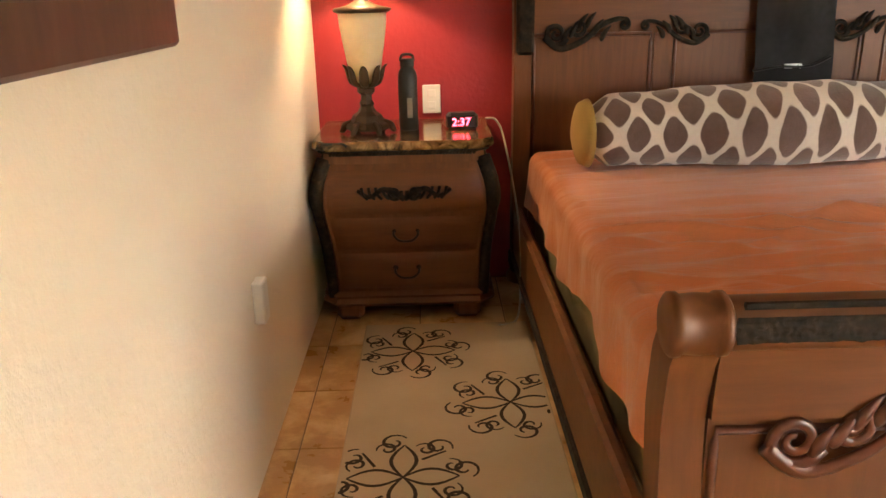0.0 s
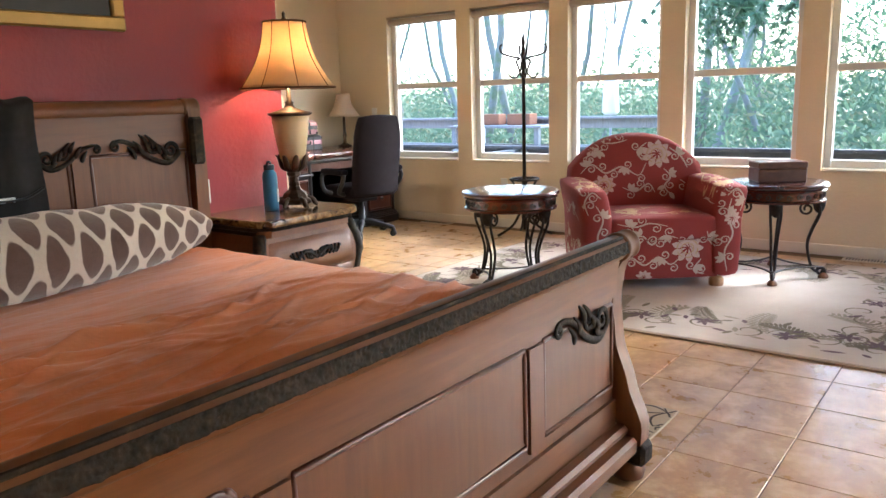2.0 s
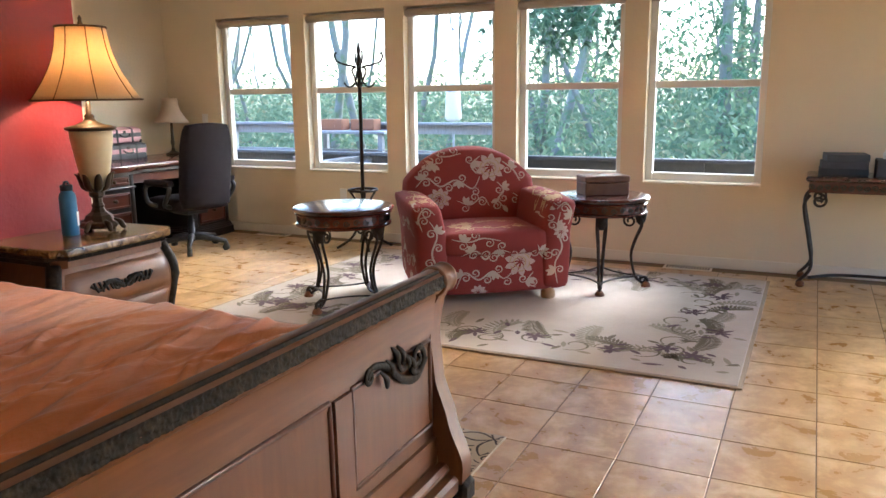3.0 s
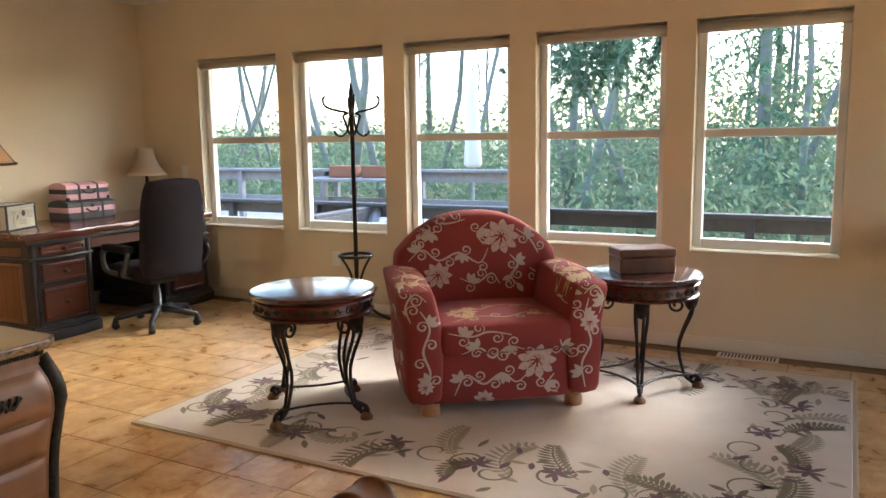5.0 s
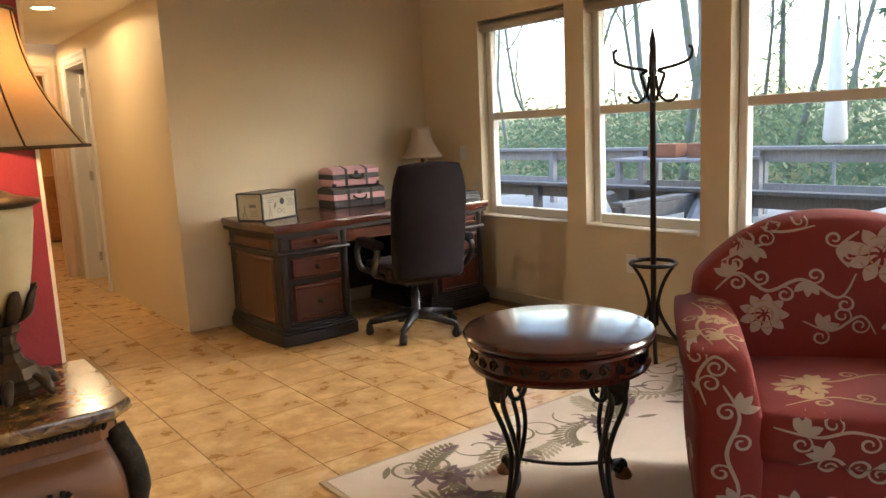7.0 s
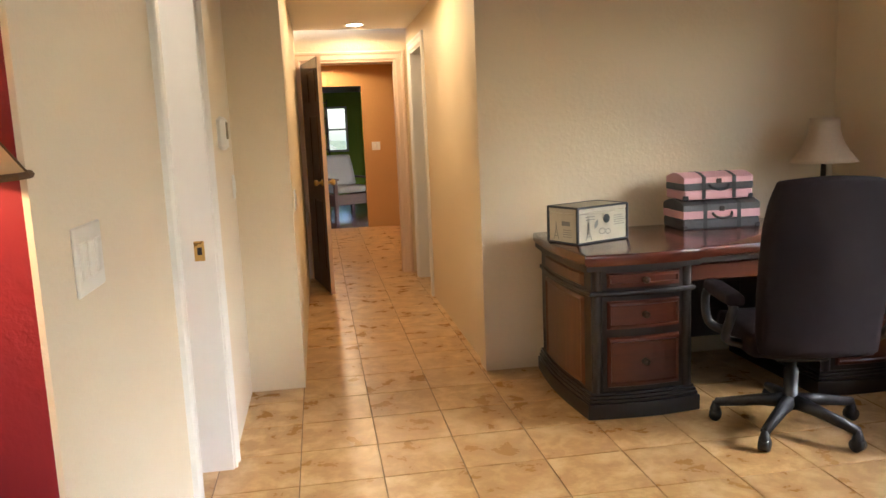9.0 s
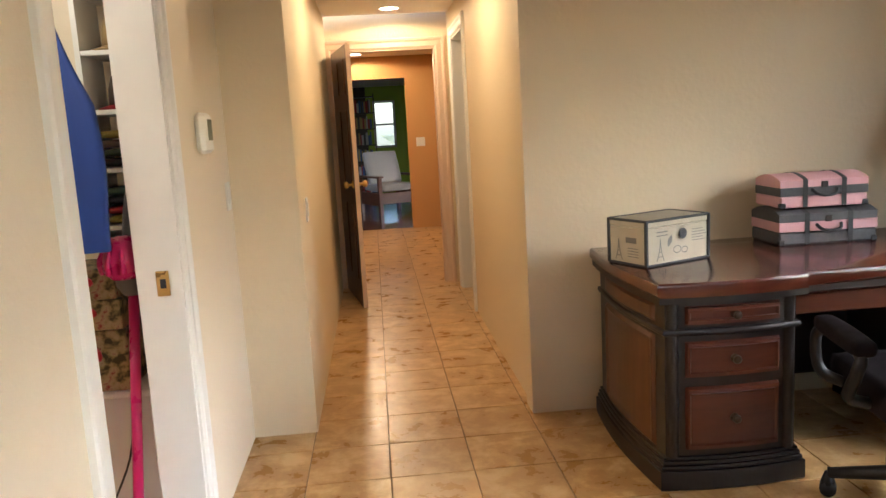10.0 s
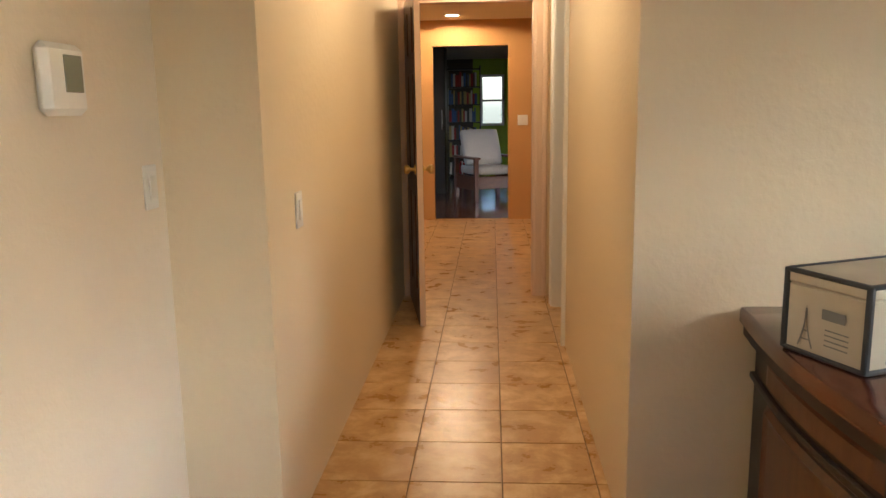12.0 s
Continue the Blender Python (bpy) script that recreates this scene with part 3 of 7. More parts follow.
def end_board(name, y, out, h, panels, label):
    """One sleigh board: rails, stiles, sunk panels, posts, top roll and carvings."""
    board = part(name, soup().box(-BW + 0.05, BW - 0.05, y - 0.012, y + 0.012, 0.16, 0.3), CHERRYH, bed, label)
    top = h
    f, b = sleigh(y, out, top, 0.05)
    base, crest = 0.30, top - 0.16
    # sunk field, then the frame in front of it
    board_panel("field", board, -BW + 0.07, BW - 0.07, y, out, top, 0.026, 0.15, top, CHERRY)
    board_panel("bottom_rail", board, -BW + 0.07, BW - 0.07, y, out, top, 0.05, 0.12, base, CHERRYH)
    board_panel("top_rail", board, -BW + 0.07, BW - 0.07, y, out, top, 0.05, crest, top, CHERRYH)
    for x in panels:
        board_panel("stile", board, x - 0.037, x + 0.037, y, out, top, 0.048, base, crest, CHERRY)
    face = f if out < 0 else b
    cuts = [-BW + 0.07] + [q for x in panels for q in (x - 0.037, x + 0.037)] + [BW - 0.07]
    for i in range(0, len(cuts), 2):
        xa, xb = cuts[i] + 0.012, cuts[i + 1] - 0.012
        up = [(p[0] + 0.012, p[1]) for p in face if base + 0.01 < p[1] < crest - 0.01]
        ring = [(xa, y_, z_) for y_, z_ in up] + [(xb, y_, z_) for y_, z_ in up[::-1]]
        part("panel_moulding", soup().tube(ring, 0.008, 6, closed=True), GROOVE, board, "dark moulded panel edge", True)
    for sx in (-1, 1):
        x0, x1 = (-BW, -BW + 0.066) if sx < 0 else (BW - 0.066, BW)
        p = board_panel("post", board, x0, x1, y, out, top + 0.0, 0.085, 0.06, top, CHERRY, S_LINE)
        yr, zr = f[-1][0] - out * 0.02, top + 0.0
        s = soup().lathe([(0.015, -0.044), (0.040, -0.043), (0.047, -0.038), (0.047, -0.028), (0.043, -0.024), (0.045, 0.0), (0.043, 0.024), (0.047, 0.028), (0.047, 0.038), (0.040, 0.043), (0.015, 0.044)], 24, pose((x0 + x1) / 2, yr, zr, 0, 90))
        part("scroll", s, CHERRY, board, "rounded scroll end", True)
        part("bun_foot", soup().lathe([(0.03, 0.0), (0.05, 0.012), (0.055, 0.035), (0.045, 0.06), (0.035, 0.07)], 20, pose((x0 + x1) / 2, y - 0.09 if out < 0 else y + 0.02, 0)), CHERRY, board, "", True)
        part("base_block", soup().box(x0 - 0.008, x1 + 0.008, y - (0.16 if out < 0 else 0.05), y + (-0.02 if out < 0 else 0.085), 0.065, 0.14, 0.012), CARVE, board, "carved bronze-coloured base block")
    yr, zr = f[-1][0] - out * 0.02, top
    # roll and its carved band
    s = soup().lathe([(0.040, -BW + 0.07), (0.040, BW - 0.07)], 20, pose(0, yr, zr, 0, 90))
    part("top_roll", s, CHERRYH, board, "", "auto")
    def band(u, v):
        x = (-BW + 0.075) + (2 * BW - 0.15) * u
        a = -14 + 46 * v
        relief = 0.0030 * noise.noise((x * 55, v * 5.0, 1.0)) + 0.0022 * noise.noise((x * 130, v * 9.0, 4.0)) + 0.0008 * math.sin(x * 120 + 5 * math.sin(v * 3.1))
        r = 0.043 + max(-0.004, relief) + 0.004 * (v > 0.9 or v < 0.1)
        return (x, yr + out * r * math.cos(radians(a)), zr + r * math.sin(radians(a)))
    part("carved_band", soup().sheet(band, 900, 12), CARVE, board, "carved bronze-coloured leaf band", True)
    part("band_bead", soup().tube([(-BW + 0.09, yr + out * 0.026, zr + 0.036), (BW - 0.09, yr + out * 0.026, zr + 0.036)], 0.006, 8), CARVE, board)
    return board, f


def scroll_carving(parent, x, z, side, out, f, size=1.0, mat=None):
    """Acanthus scrolls that lie on a panel's upper corner; side is where the large curl sits."""
    def yat(zz):
        return min(f, key=lambda p: abs(p[1] - zz))[0] + out * 0.002
    y = yat(z)
    s = soup()
    u, w = Vector((side, 0, 0)), Vector((0, 0, 1))
    k = size
    s.tube(spiral((x, y, z), u, w, 0.052 * k, 0.008 * k, 200, 1.7), [0.014 * k * (1 - 0.5 * i / 24) for i in range(25)], 8)
    s.tube(spiral((x - side * 0.10 * k, y, z + 0.025 * k), u, w, 0.036 * k, 0.006 * k, -10, -1.5), [0.011 * k * (1 - 0.5 * i / 24) for i in range(25)], 8)
    line = smooth_line([(x + side * 0.05 * k, y, z - 0.01), (x - side * 0.02 * k, y, z - 0.062 * k), (x - side * 0.12 * k, y, z - 0.03 * k), (x - side * 0.20 * k, y, z + 0.035 * k), (x - side * 0.28 * k, y, z + 0.06 * k), (x - side * 0.315 * k, y, z + 0.04 * k)], 5)
    s.tube(line, [0.016 * k * (1 - 0.45 * i / (len(line) - 1)) for i in range(len(line))], 8)
    s.tube(spiral((x - side * 0.30 * k, y, z + 0.035 * k), u, w, 0.025 * k, 0.004 * k, 90, 1.3, 14), 0.009 * k, 7)
    for i in range(6):
        a = i / 5
        px, pz = x - side * (0.03 + 0.17 * a) * k, z + (0.03 - 0.03 * math.cos(a * 6)) * k
        s.tube(smooth_line([(px, y, pz - 0.035 * k), (px - side * 0.012 * k, y + out * 0.008, pz), (px - side * 0.04 * k, y, pz + 0.03 * k)], 4), [0.004, 0.009, 0.011, 0.012, 0.011, 0.009, 0.007, 0.005, 0.003], 6)
    s.v = [(q[0], y + (q[1] - y) * 0.55, q[2]) for q in s.v]
    part("carving", s, mat or CARVE, parent, "carved acanthus scroll", True)["kind"] = "stuff"


foot, ff = end_board("footboard", FBY, -1, 0.778, (-0.45, 0.45), "cherry footboard with three sunk panels")
part("base_ledge", soup().box(-BW + 0.06, BW - 0.06, FBY - 0.135, FBY - 0.05, 0.105, 0.165, 0.012), CHERRYH, foot)
part("base_ledge", soup().box(-BW + 0.06, BW - 0.06, FBY - 0.105, FBY - 0.055, 0.1655, 0.20, 0.012), CHERRYH, foot)
scroll_carving(foot, -0.82, 0.585, -1, -1, ff, 0.88, GROOVE)
scroll_carving(foot, 0.84, 0.575, 1, -1, ff, 0.9)
head, hf = end_board("headboard", HBY, 1, 1.24, (-0.42, 0.42), "tall cherry headboard with three sunk panels")
_, hb = sleigh(HBY, 1, 1.24, 0.05)
for x, sd, k in ((-0.85, -1, 1.0), (0.85, 1, 1.0), (-0.28, 1, 0.8), (0.28, -1, 0.8)):
    scroll_carving(head, x, 1.055, sd, -1, hb, k * 0.9)
for sx in (-1, 1):
    part("post_carving", soup().box(sx * (BW - 0.0425) - 0.035, sx * (BW - 0.0425) + 0.035, HBY - 0.058, HBY - 0.02, 0.98, 1.2, 0.012), CARVE, head, "carved bronze-coloured post patch")
    part("side_rail", soup().box(sx * (BW - 0.02) - 0.018, sx * (BW - 0.02) + 0.018, FBY + 0.06, HBY - 0.04, 0.13, 0.36, 0.01), CHERRYH, bed)
    part("rail_moulding", soup().box(sx * (BW - 0.012) - 0.02, sx * (BW - 0.012) + 0.02, FBY + 0.06, HBY - 0.04, 0.12, 0.165, 0.008), CARVE, bed)

m = Mat("olive_mattress_cloth", 0.85)
m.color(m.mix(m.noise(14), (0.16, 0.13, 0.05), (0.30, 0.25, 0.12)))
m.bump(m.noise(90), 0.3, 0.004)
OLIVE = m.m
mat_cx = (BX0 + BX1) / 2
mattress = thing("mattress", pose(mat_cx, 0, 0), "olive-gold mattress resting on the bed's slats", "mattress")
part("ticking", soup().box(-BW + 0.085, BW - 0.085, FBY + 0.11, HBY - 0.06, 0.20, 0.575, 0.05), OLIVE, mattress, "", "auto")

m = Mat("rust_sheet_cloth", 0.55)
m.color(m.mix(m.noise(3.5, 4), (0.50, 0.165, 0.050), (0.58, 0.205, 0.066)))
m.b.inputs["Sheen Weight"].default_value = 0.25
m.bump(m.noise(6, 5, m.coords((0.6, 2.4, 1), (0, 0, 14)), 0.6, 0.5), 0.35, 0.03)
RUST = m.m


folds = []
rf = random.Random(12)
for i in range(80):
    # tension folds fanning in from the foot end, longest near the middle
    a = radians(rf.uniform(-24, 30))
    folds.append((rf.uniform(-0.75, 0.85), FBY + 0.12 + 0.95 * rf.random() ** 1.6, math.cos(a), math.sin(a), rf.uniform(0.14, 0.5), rf.uniform(0.010, 0.018), rf.uniform(0.007, 0.020)))


def fold_height(x, y):
    z = 0.0
    for x0, y0, ca, sa, l, w, h in folds:
        dx, dy = x - x0, y - y0
        t = dx * ca + dy * sa
        if -l < t < l:
            d = (dy * ca - dx * sa + 0.03 * math.sin(t * 5 + x0 * 9)) / w
            if -3 < d < 3:
                z += h * math.exp(-d * d) * (1 - (t / l) ** 2)
    return z


def sheet_at(u, v):
    """The top sheet: flat above with creases, turning over the mattress edges and hanging down."""
    half, fall, r = BW - 0.065, 0.20, 0.05
    s_ = (2 * u - 1) * (half + fall)
    y = FBY + 0.065 + (HBY - 0.06 - FBY - 0.065) * v
    sg, d = (1 if s_ > 0 else -1), abs(s_)
    hang = fall + 0.05 * noise.noise((y * 2.3, sg * 3, 1))
    if d < half - r:
        x, z, flat = s_, 0.0, 1.0
    elif d < half + r * 0.57:
        q = (d - (half - r)) / (r * 1.57) * math.pi / 2
        x, z, flat = sg * (half - r + r * math.sin(q)), -(r - r * math.cos(q)), 0.5
    else:
        k = (d - half - r * 0.57) / (fall - r * 0.57)
        z, flat = -r - k * (hang - r), 0.0
        x = sg * (half + 0.010 * k * math.sin(y * 15 + 2 * math.sin(y * 6)) + 0.012 * k)
    crease = 0.012 * noise.noise((x * 1.1, y * 4 + x * 1.3, 0.3)) + 0.030 * abs(noise.noise((x * 0.8 + 4, y * 8 - x * 2.4, 2.0))) ** 1.4 + 0.006 * noise.noise((x * 3, y * 17 - x * 3, 6.0))
    z += fold_height(x, y) * flat
    z += crease * flat * (0.7 + 1.3 * max(0, 1 - v / 0.6))
    if flat < 0.6:
        x += sg * 0.008 * noise.noise((y * 9, z * 6, 3))
    return (x, y, 0.597 + z - 0.08 * max(0, 1 - v / 0.06) ** 2)


sheet = thing("bed_sheet", pose(mat_cx, 0, 0), "rumpled rust-orange sheet tucked over the mattress", "bed sheet")
part("cloth", soup().sheet(sheet_at, 260, 230), RUST, sheet, "", True)


# ==== patterned ribbons ====
from mathutils.bvhtree import BVHTree


def ribbon(pts, width, taper=True):
    """Quads along a line in the plane; width is the widest place."""
    P = [Vector((p[0], p[1])) for p in pts]
    n, left, right = len(P), [], []
    for i, p in enumerate(P):
        d = (P[min(i + 1, n - 1)] - P[max(i - 1, 0)])
        d = d.normalized() if d.length else Vector((1, 0))
        k = width / 2 * ((0.35 + 0.65 * math.sin(math.pi * (i + 0.6) / (n + 0.2))) if taper else 1)
        left.append(p + Vector((-d.y, d.x)) * k)
        right.append(p - Vector((-d.y, d.x)) * k)
    return left + right, [(i, n + i, n + i + 1, i + 1) for i in range(n - 1)]


def curl2(x, y, r, a0, turns, n=16):
    return [(x + r * (1 - 0.75 * i / n) * math.cos(radians(a0) + 2 * math.pi * turns * i / n), y + r * (1 - 0.75 * i / n) * math.sin(radians(a0) + 2 * math.pi * turns * i / n)) for i in range(n + 1)]


def leaf2(x, y, l, w, a, n=6):
    """A leaf as strips, from its stalk at x, y along the angle a."""
    ca, sa = math.cos(radians(a)), math.sin(radians(a))
    top, bot = [], []
    for i in range(n + 1):
        t = i / n
        k = w / 2 * math.sin(math.pi * min(1, t * 1.02)) ** 0.8
        px, py = x + ca * l * t, y + sa * l * t
        top.append(Vector((px - sa * k, py + ca * k)))
        bot.append(Vector((px + sa * k, py - ca * k)))
    return top + bot, [(i, n + 1 + i, n + 2 + i, i + 1) for i in range(n)]


class Print2:
    """Flat shapes in one colour that are then laid on a surface."""

    def __init__(self):
        self.items = []

    def line(self, pts, w, taper=True):
        self.items.append(ribbon([p[:2] for p in pts], w, taper))
        return self

    def leaf(self, *a):
        self.items.append(leaf2(*a))
        return self

    def flower(self, x, y, r, petals=9, rings=4):
        for k in range(rings):
            rr = r * (1 - k * 0.23)
            for i in range(petals - k):
                a = 360 * (i + 0.37 * k) / (petals - k)
                bx, by = x + 0.32 * rr * math.cos(radians(a)), y + 0.32 * rr * math.sin(radians(a))
                self.leaf(bx, by, rr * 0.66, rr * (0.42 if k == 0 else 0.27), a)
        return self

    def lay(self, where, name, mat, parent, label=""):
        s = soup()
        for vs, fs in self.items:
            pts = [where(v.x, v.y) for v in vs]
            ok = [f for f in fs if all(pts[i] is not None for i in f)]
            ok = [f for f in ok if max((Vector(pts[f[0]]) - Vector(pts[i])).length for i in f) < 0.09]
            s.add([p or (0, 0, 0) for p in pts], ok)
        used = sorted({i for f in s.f for i in f})
        back = {o: i for i, o in enumerate(used)}
        s.v, s.f = [s.v[i] for i in used], [tuple(back[i] for i in f) for f in s.f]
        o = part(name, s, mat, parent, label)
        o["kind"] = "stuff"
        return o


# ==== nightstands ====
def bombe(z):
    """Half width and depth of the bombe chest at a height."""
    t = min(1, max(0, (z - 0.10) / 0.50))
    swell = 0.055 * math.sin(math.pi * (t ** 1.5)) + 0.014 * math.cos(math.pi * 2 * t)
    return 0.283 + swell, 0.40 + swell * 0.9


def chest_ring(w, d, c=0.045):
    return [(-w, 0), (-w, -d + c), (-w + c, -d), (w - c, -d), (w, -d + c), (w, 0)]


NS = 1.05   # size of the nightstands
NT = 0.684 * NS


def nightstand(place, label):
    t = thing("nightstand", place @ Matrix.Scale(NS, 4), label, "nightstand", "nightstands beside the bed")
    zs = [0.09 + 0.52 * i / 14 for i in range(15)]
    rings = [chest_ring(*bombe(z)) for z in zs]
    s = soup().add([(x, y, z) for z, r in zip(zs, rings) for x, y in r], [(k * 6 + i, k * 6 + (i + 1) % 6, (k + 1) * 6 + (i + 1) % 6, (k + 1) * 6 + i) for k in range(14) for i in range(6)] + [tuple(range(5, -1, -1)), tuple(14 * 6 + i for i in range(6))])
    part("body", s, CHERRY, t, "", "auto")
    for z0, z1 in ((0.125, 0.265), (0.275, 0.405), (0.42, 0.575)):
        def front(u, v, z0=z0, z1=z1):
            z = z0 + (z1 - z0) * v
            w, d = bombe(z)
            edge = 0.012 * min(1, min(u, 1 - u) * 18, min(v, 1 - v) * 7)
            return ((w - 0.055) * (2 * u - 1), -d - 0.001 - edge - 0.006 * math.sin(math.pi * u), z)
        dr = part("drawer", soup().sheet(front, 20, 10), CHERRYH, t, "", "auto")
        zc = (z0 + z1) / 2
        y = -bombe(zc)[1] - 0.018
        if z0 < 0.4:
            part("handle", soup().tube(smooth_line([(-0.042, y + 0.003, zc + 0.016), (-0.043, y - 0.018, zc + 0.004), (-0.025, y - 0.022, zc - 0.014), (0, y - 0.022, zc - 0.018), (0.025, y - 0.022, zc - 0.014), (0.043, y - 0.018, zc + 0.004), (0.042, y + 0.003, zc + 0.016)], 4), 0.0045, 7), IRON, dr, "antique bronze bail handle", True)
            for sx in (-1, 1):
                part("rosette", soup().lathe([(0.012, 0), (0.011, 0.004), (0.004, 0.008)], 12, pose(sx * 0.042, y + 0.003, zc + 0.017, 90)), IRON, dr)
        else:
            s = soup()
            for sx in (-1, 1):
                s.tube(spiral((sx * 0.035, y, zc), (sx, 0, 0), (0, 0, 1), 0.026, 0.005, 160, 1.4, 18), 0.008, 6)
                s.tube(smooth_line([(0.0, y, zc - 0.02), (sx * 0.07, y - 0.003, zc + 0.016), (sx * 0.12, y, zc - 0.012), (sx * 0.165, y + 0.003, zc + 0.012)], 5), [0.012 * (1 - 0.03 * i) for i in range(16)], 6)
                for i in range(5):
                    s.tube(smooth_line([(sx * (0.03 + 0.025 * i), y, zc - 0.02), (sx * (0.045 + 0.025 * i), y - 0.006, zc), (sx * (0.05 + 0.025 * i), y, zc + 0.022)], 3), 0.006, 5)
            part("carving", s, CARVE, dr, "carved bronze-coloured acanthus", True)["kind"] = "stuff"
    for sx in (-1, 1):
        pts = [(sx * (bombe(z)[0] - 0.018), -bombe(z)[1] + 0.016, z) for z in zs]
        part("corner_post", soup().tube(pts, [0.030 if i > 9 else 0.022 for i in range(15)], 8), CARVE if sx else CARVE, t, "carved corner post", True)
        for y in (-0.40, -0.05):
            part("foot", soup().box(sx * 0.22 - 0.05, sx * 0.22 + 0.05, y - 0.03, y + 0.04, 0.0, 0.075, 0.018), CHERRY, t)
    prof = [(0.0, 0.06), (0.022, 0.06), (0.028, 0.072), (0.016, 0.088), (0.02, 0.098), (0.0, 0.112)]
    w, d = bombe(0.1)
    path = [(-w, 0, 0), (-w, -d + 0.04, 0), (-w + 0.04, -d, 0), (w - 0.04, -d, 0), (w, -d + 0.04, 0), (w, 0, 0)]
    part("base_moulding", soup().sweep([(-u, z) for u, z in prof], path[::-1]), CHERRYH, t)
    prof = [(0.0, 0.60), (0.012, 0.602), (0.02, 0.615), (0.016, 0.626), (0.03, 0.634), (0.034, 0.648), (0.0, 0.65)]
    w, d = 0.275, 0.42
    path = [(-w, 0, 0), (-w, -d + 0.05, 0), (-w + 0.05, -d, 0), (w - 0.05, -d, 0), (w, -d + 0.05, 0), (w, 0, 0)]
    part("cornice", soup().sweep([(-u, z) for u, z in prof], path[::-1]), CARVE, t, "carved bronze-coloured cornice")
    part("top_board", soup().prism([(-0.285, 0), (-0.285, -0.40), (-0.245, -0.44), (0.245, -0.44), (0.285, -0.40), (0.285, 0)], 0.60, 0.652), CHERRY, t)
    part("marble_top", soup().prism([(-0.318, 0), (-0.318, -0.43), (-0.27, -0.478), (0.27, -0.478), (0.318, -0.43), (0.318, 0)], 0.652, 0.684, bevel=0.008), MARBLE, t, "polished brown marble top")
    s = soup()
    for i in range(44):
        x = -0.29 + 0.58 * (i + 0.5) / 44
        s.box(-0.005, 0.005, -0.006, 0.006, -0.009, 0.009, 0.003, pose(x * 0.88, -0.456, 0.64, 0, 30, 0))
    o = part("beading", s, CARVE, t, "carved leaf beading")
    o["kind"] = "stuff"
    return t


nightstand(pose(-1.325, RY - 0.003, 0), "bombe cherry nightstand with a brown marble top beside the pale wall")
nightstand(pose(1.492, RY - 0.003, 0), "bombe cherry nightstand with a brown marble top beside the wall's end")

# ==== lamps ====
m = Mat("alabaster_glass", 0.35)
m.color(m.mix(m.noise(9, 4, None, 0.6, 1.2), (0.62, 0.48, 0.26), (0.74, 0.64, 0.44)))
m.b.inputs["Subsurface Weight"].default_value = 0.3
m.b.inputs["Subsurface Radius"].default_value = (0.04, 0.03, 0.02)
ALAB = m.m


def cloth_shade(name, c):
    m = Mat(name, 0.9)
    m.color(m.mix(m.noise(60, 3), tint(c, 0.9), tint(c, 1.08)))
    tr = m.node("ShaderNodeBsdfTranslucent")
    tr.inputs[0].default_value = (*tint(c, 1.05), 1)
    mx = m.node("ShaderNodeMixShader")
    mx.inputs[0].default_value = 0.4
    m.link(m.b.outputs[0], mx.inputs[1])
    m.link(tr.outputs[0], mx.inputs[2])
    m.link(mx.outputs[0], m.t.nodes["Material Output"].inputs[0])
    return m.m


LAMPCLOTH = cloth_shade("lamp_shade_cloth", (0.60, 0.45, 0.27))
TRIM = plain("shade_braid", (0.11, 0.055, 0.02), 0.8)
BRONZE = plain("aged_bronze", (0.07, 0.045, 0.024), 0.42, 0.5, vary=0.45, scale=30, bump=0.2)
m = Mat("lit_bulb", 0.5)
m.b.inputs["Emission Color"].default_value = (1, 0.7, 0.38, 1)
m.b.inputs["Emission Strength"].default_value = 12
BULB = m.m


def bell(t, r0, r1):
    return r0 + (r1 - r0) * t - 0.03 * math.sin(math.pi * t)


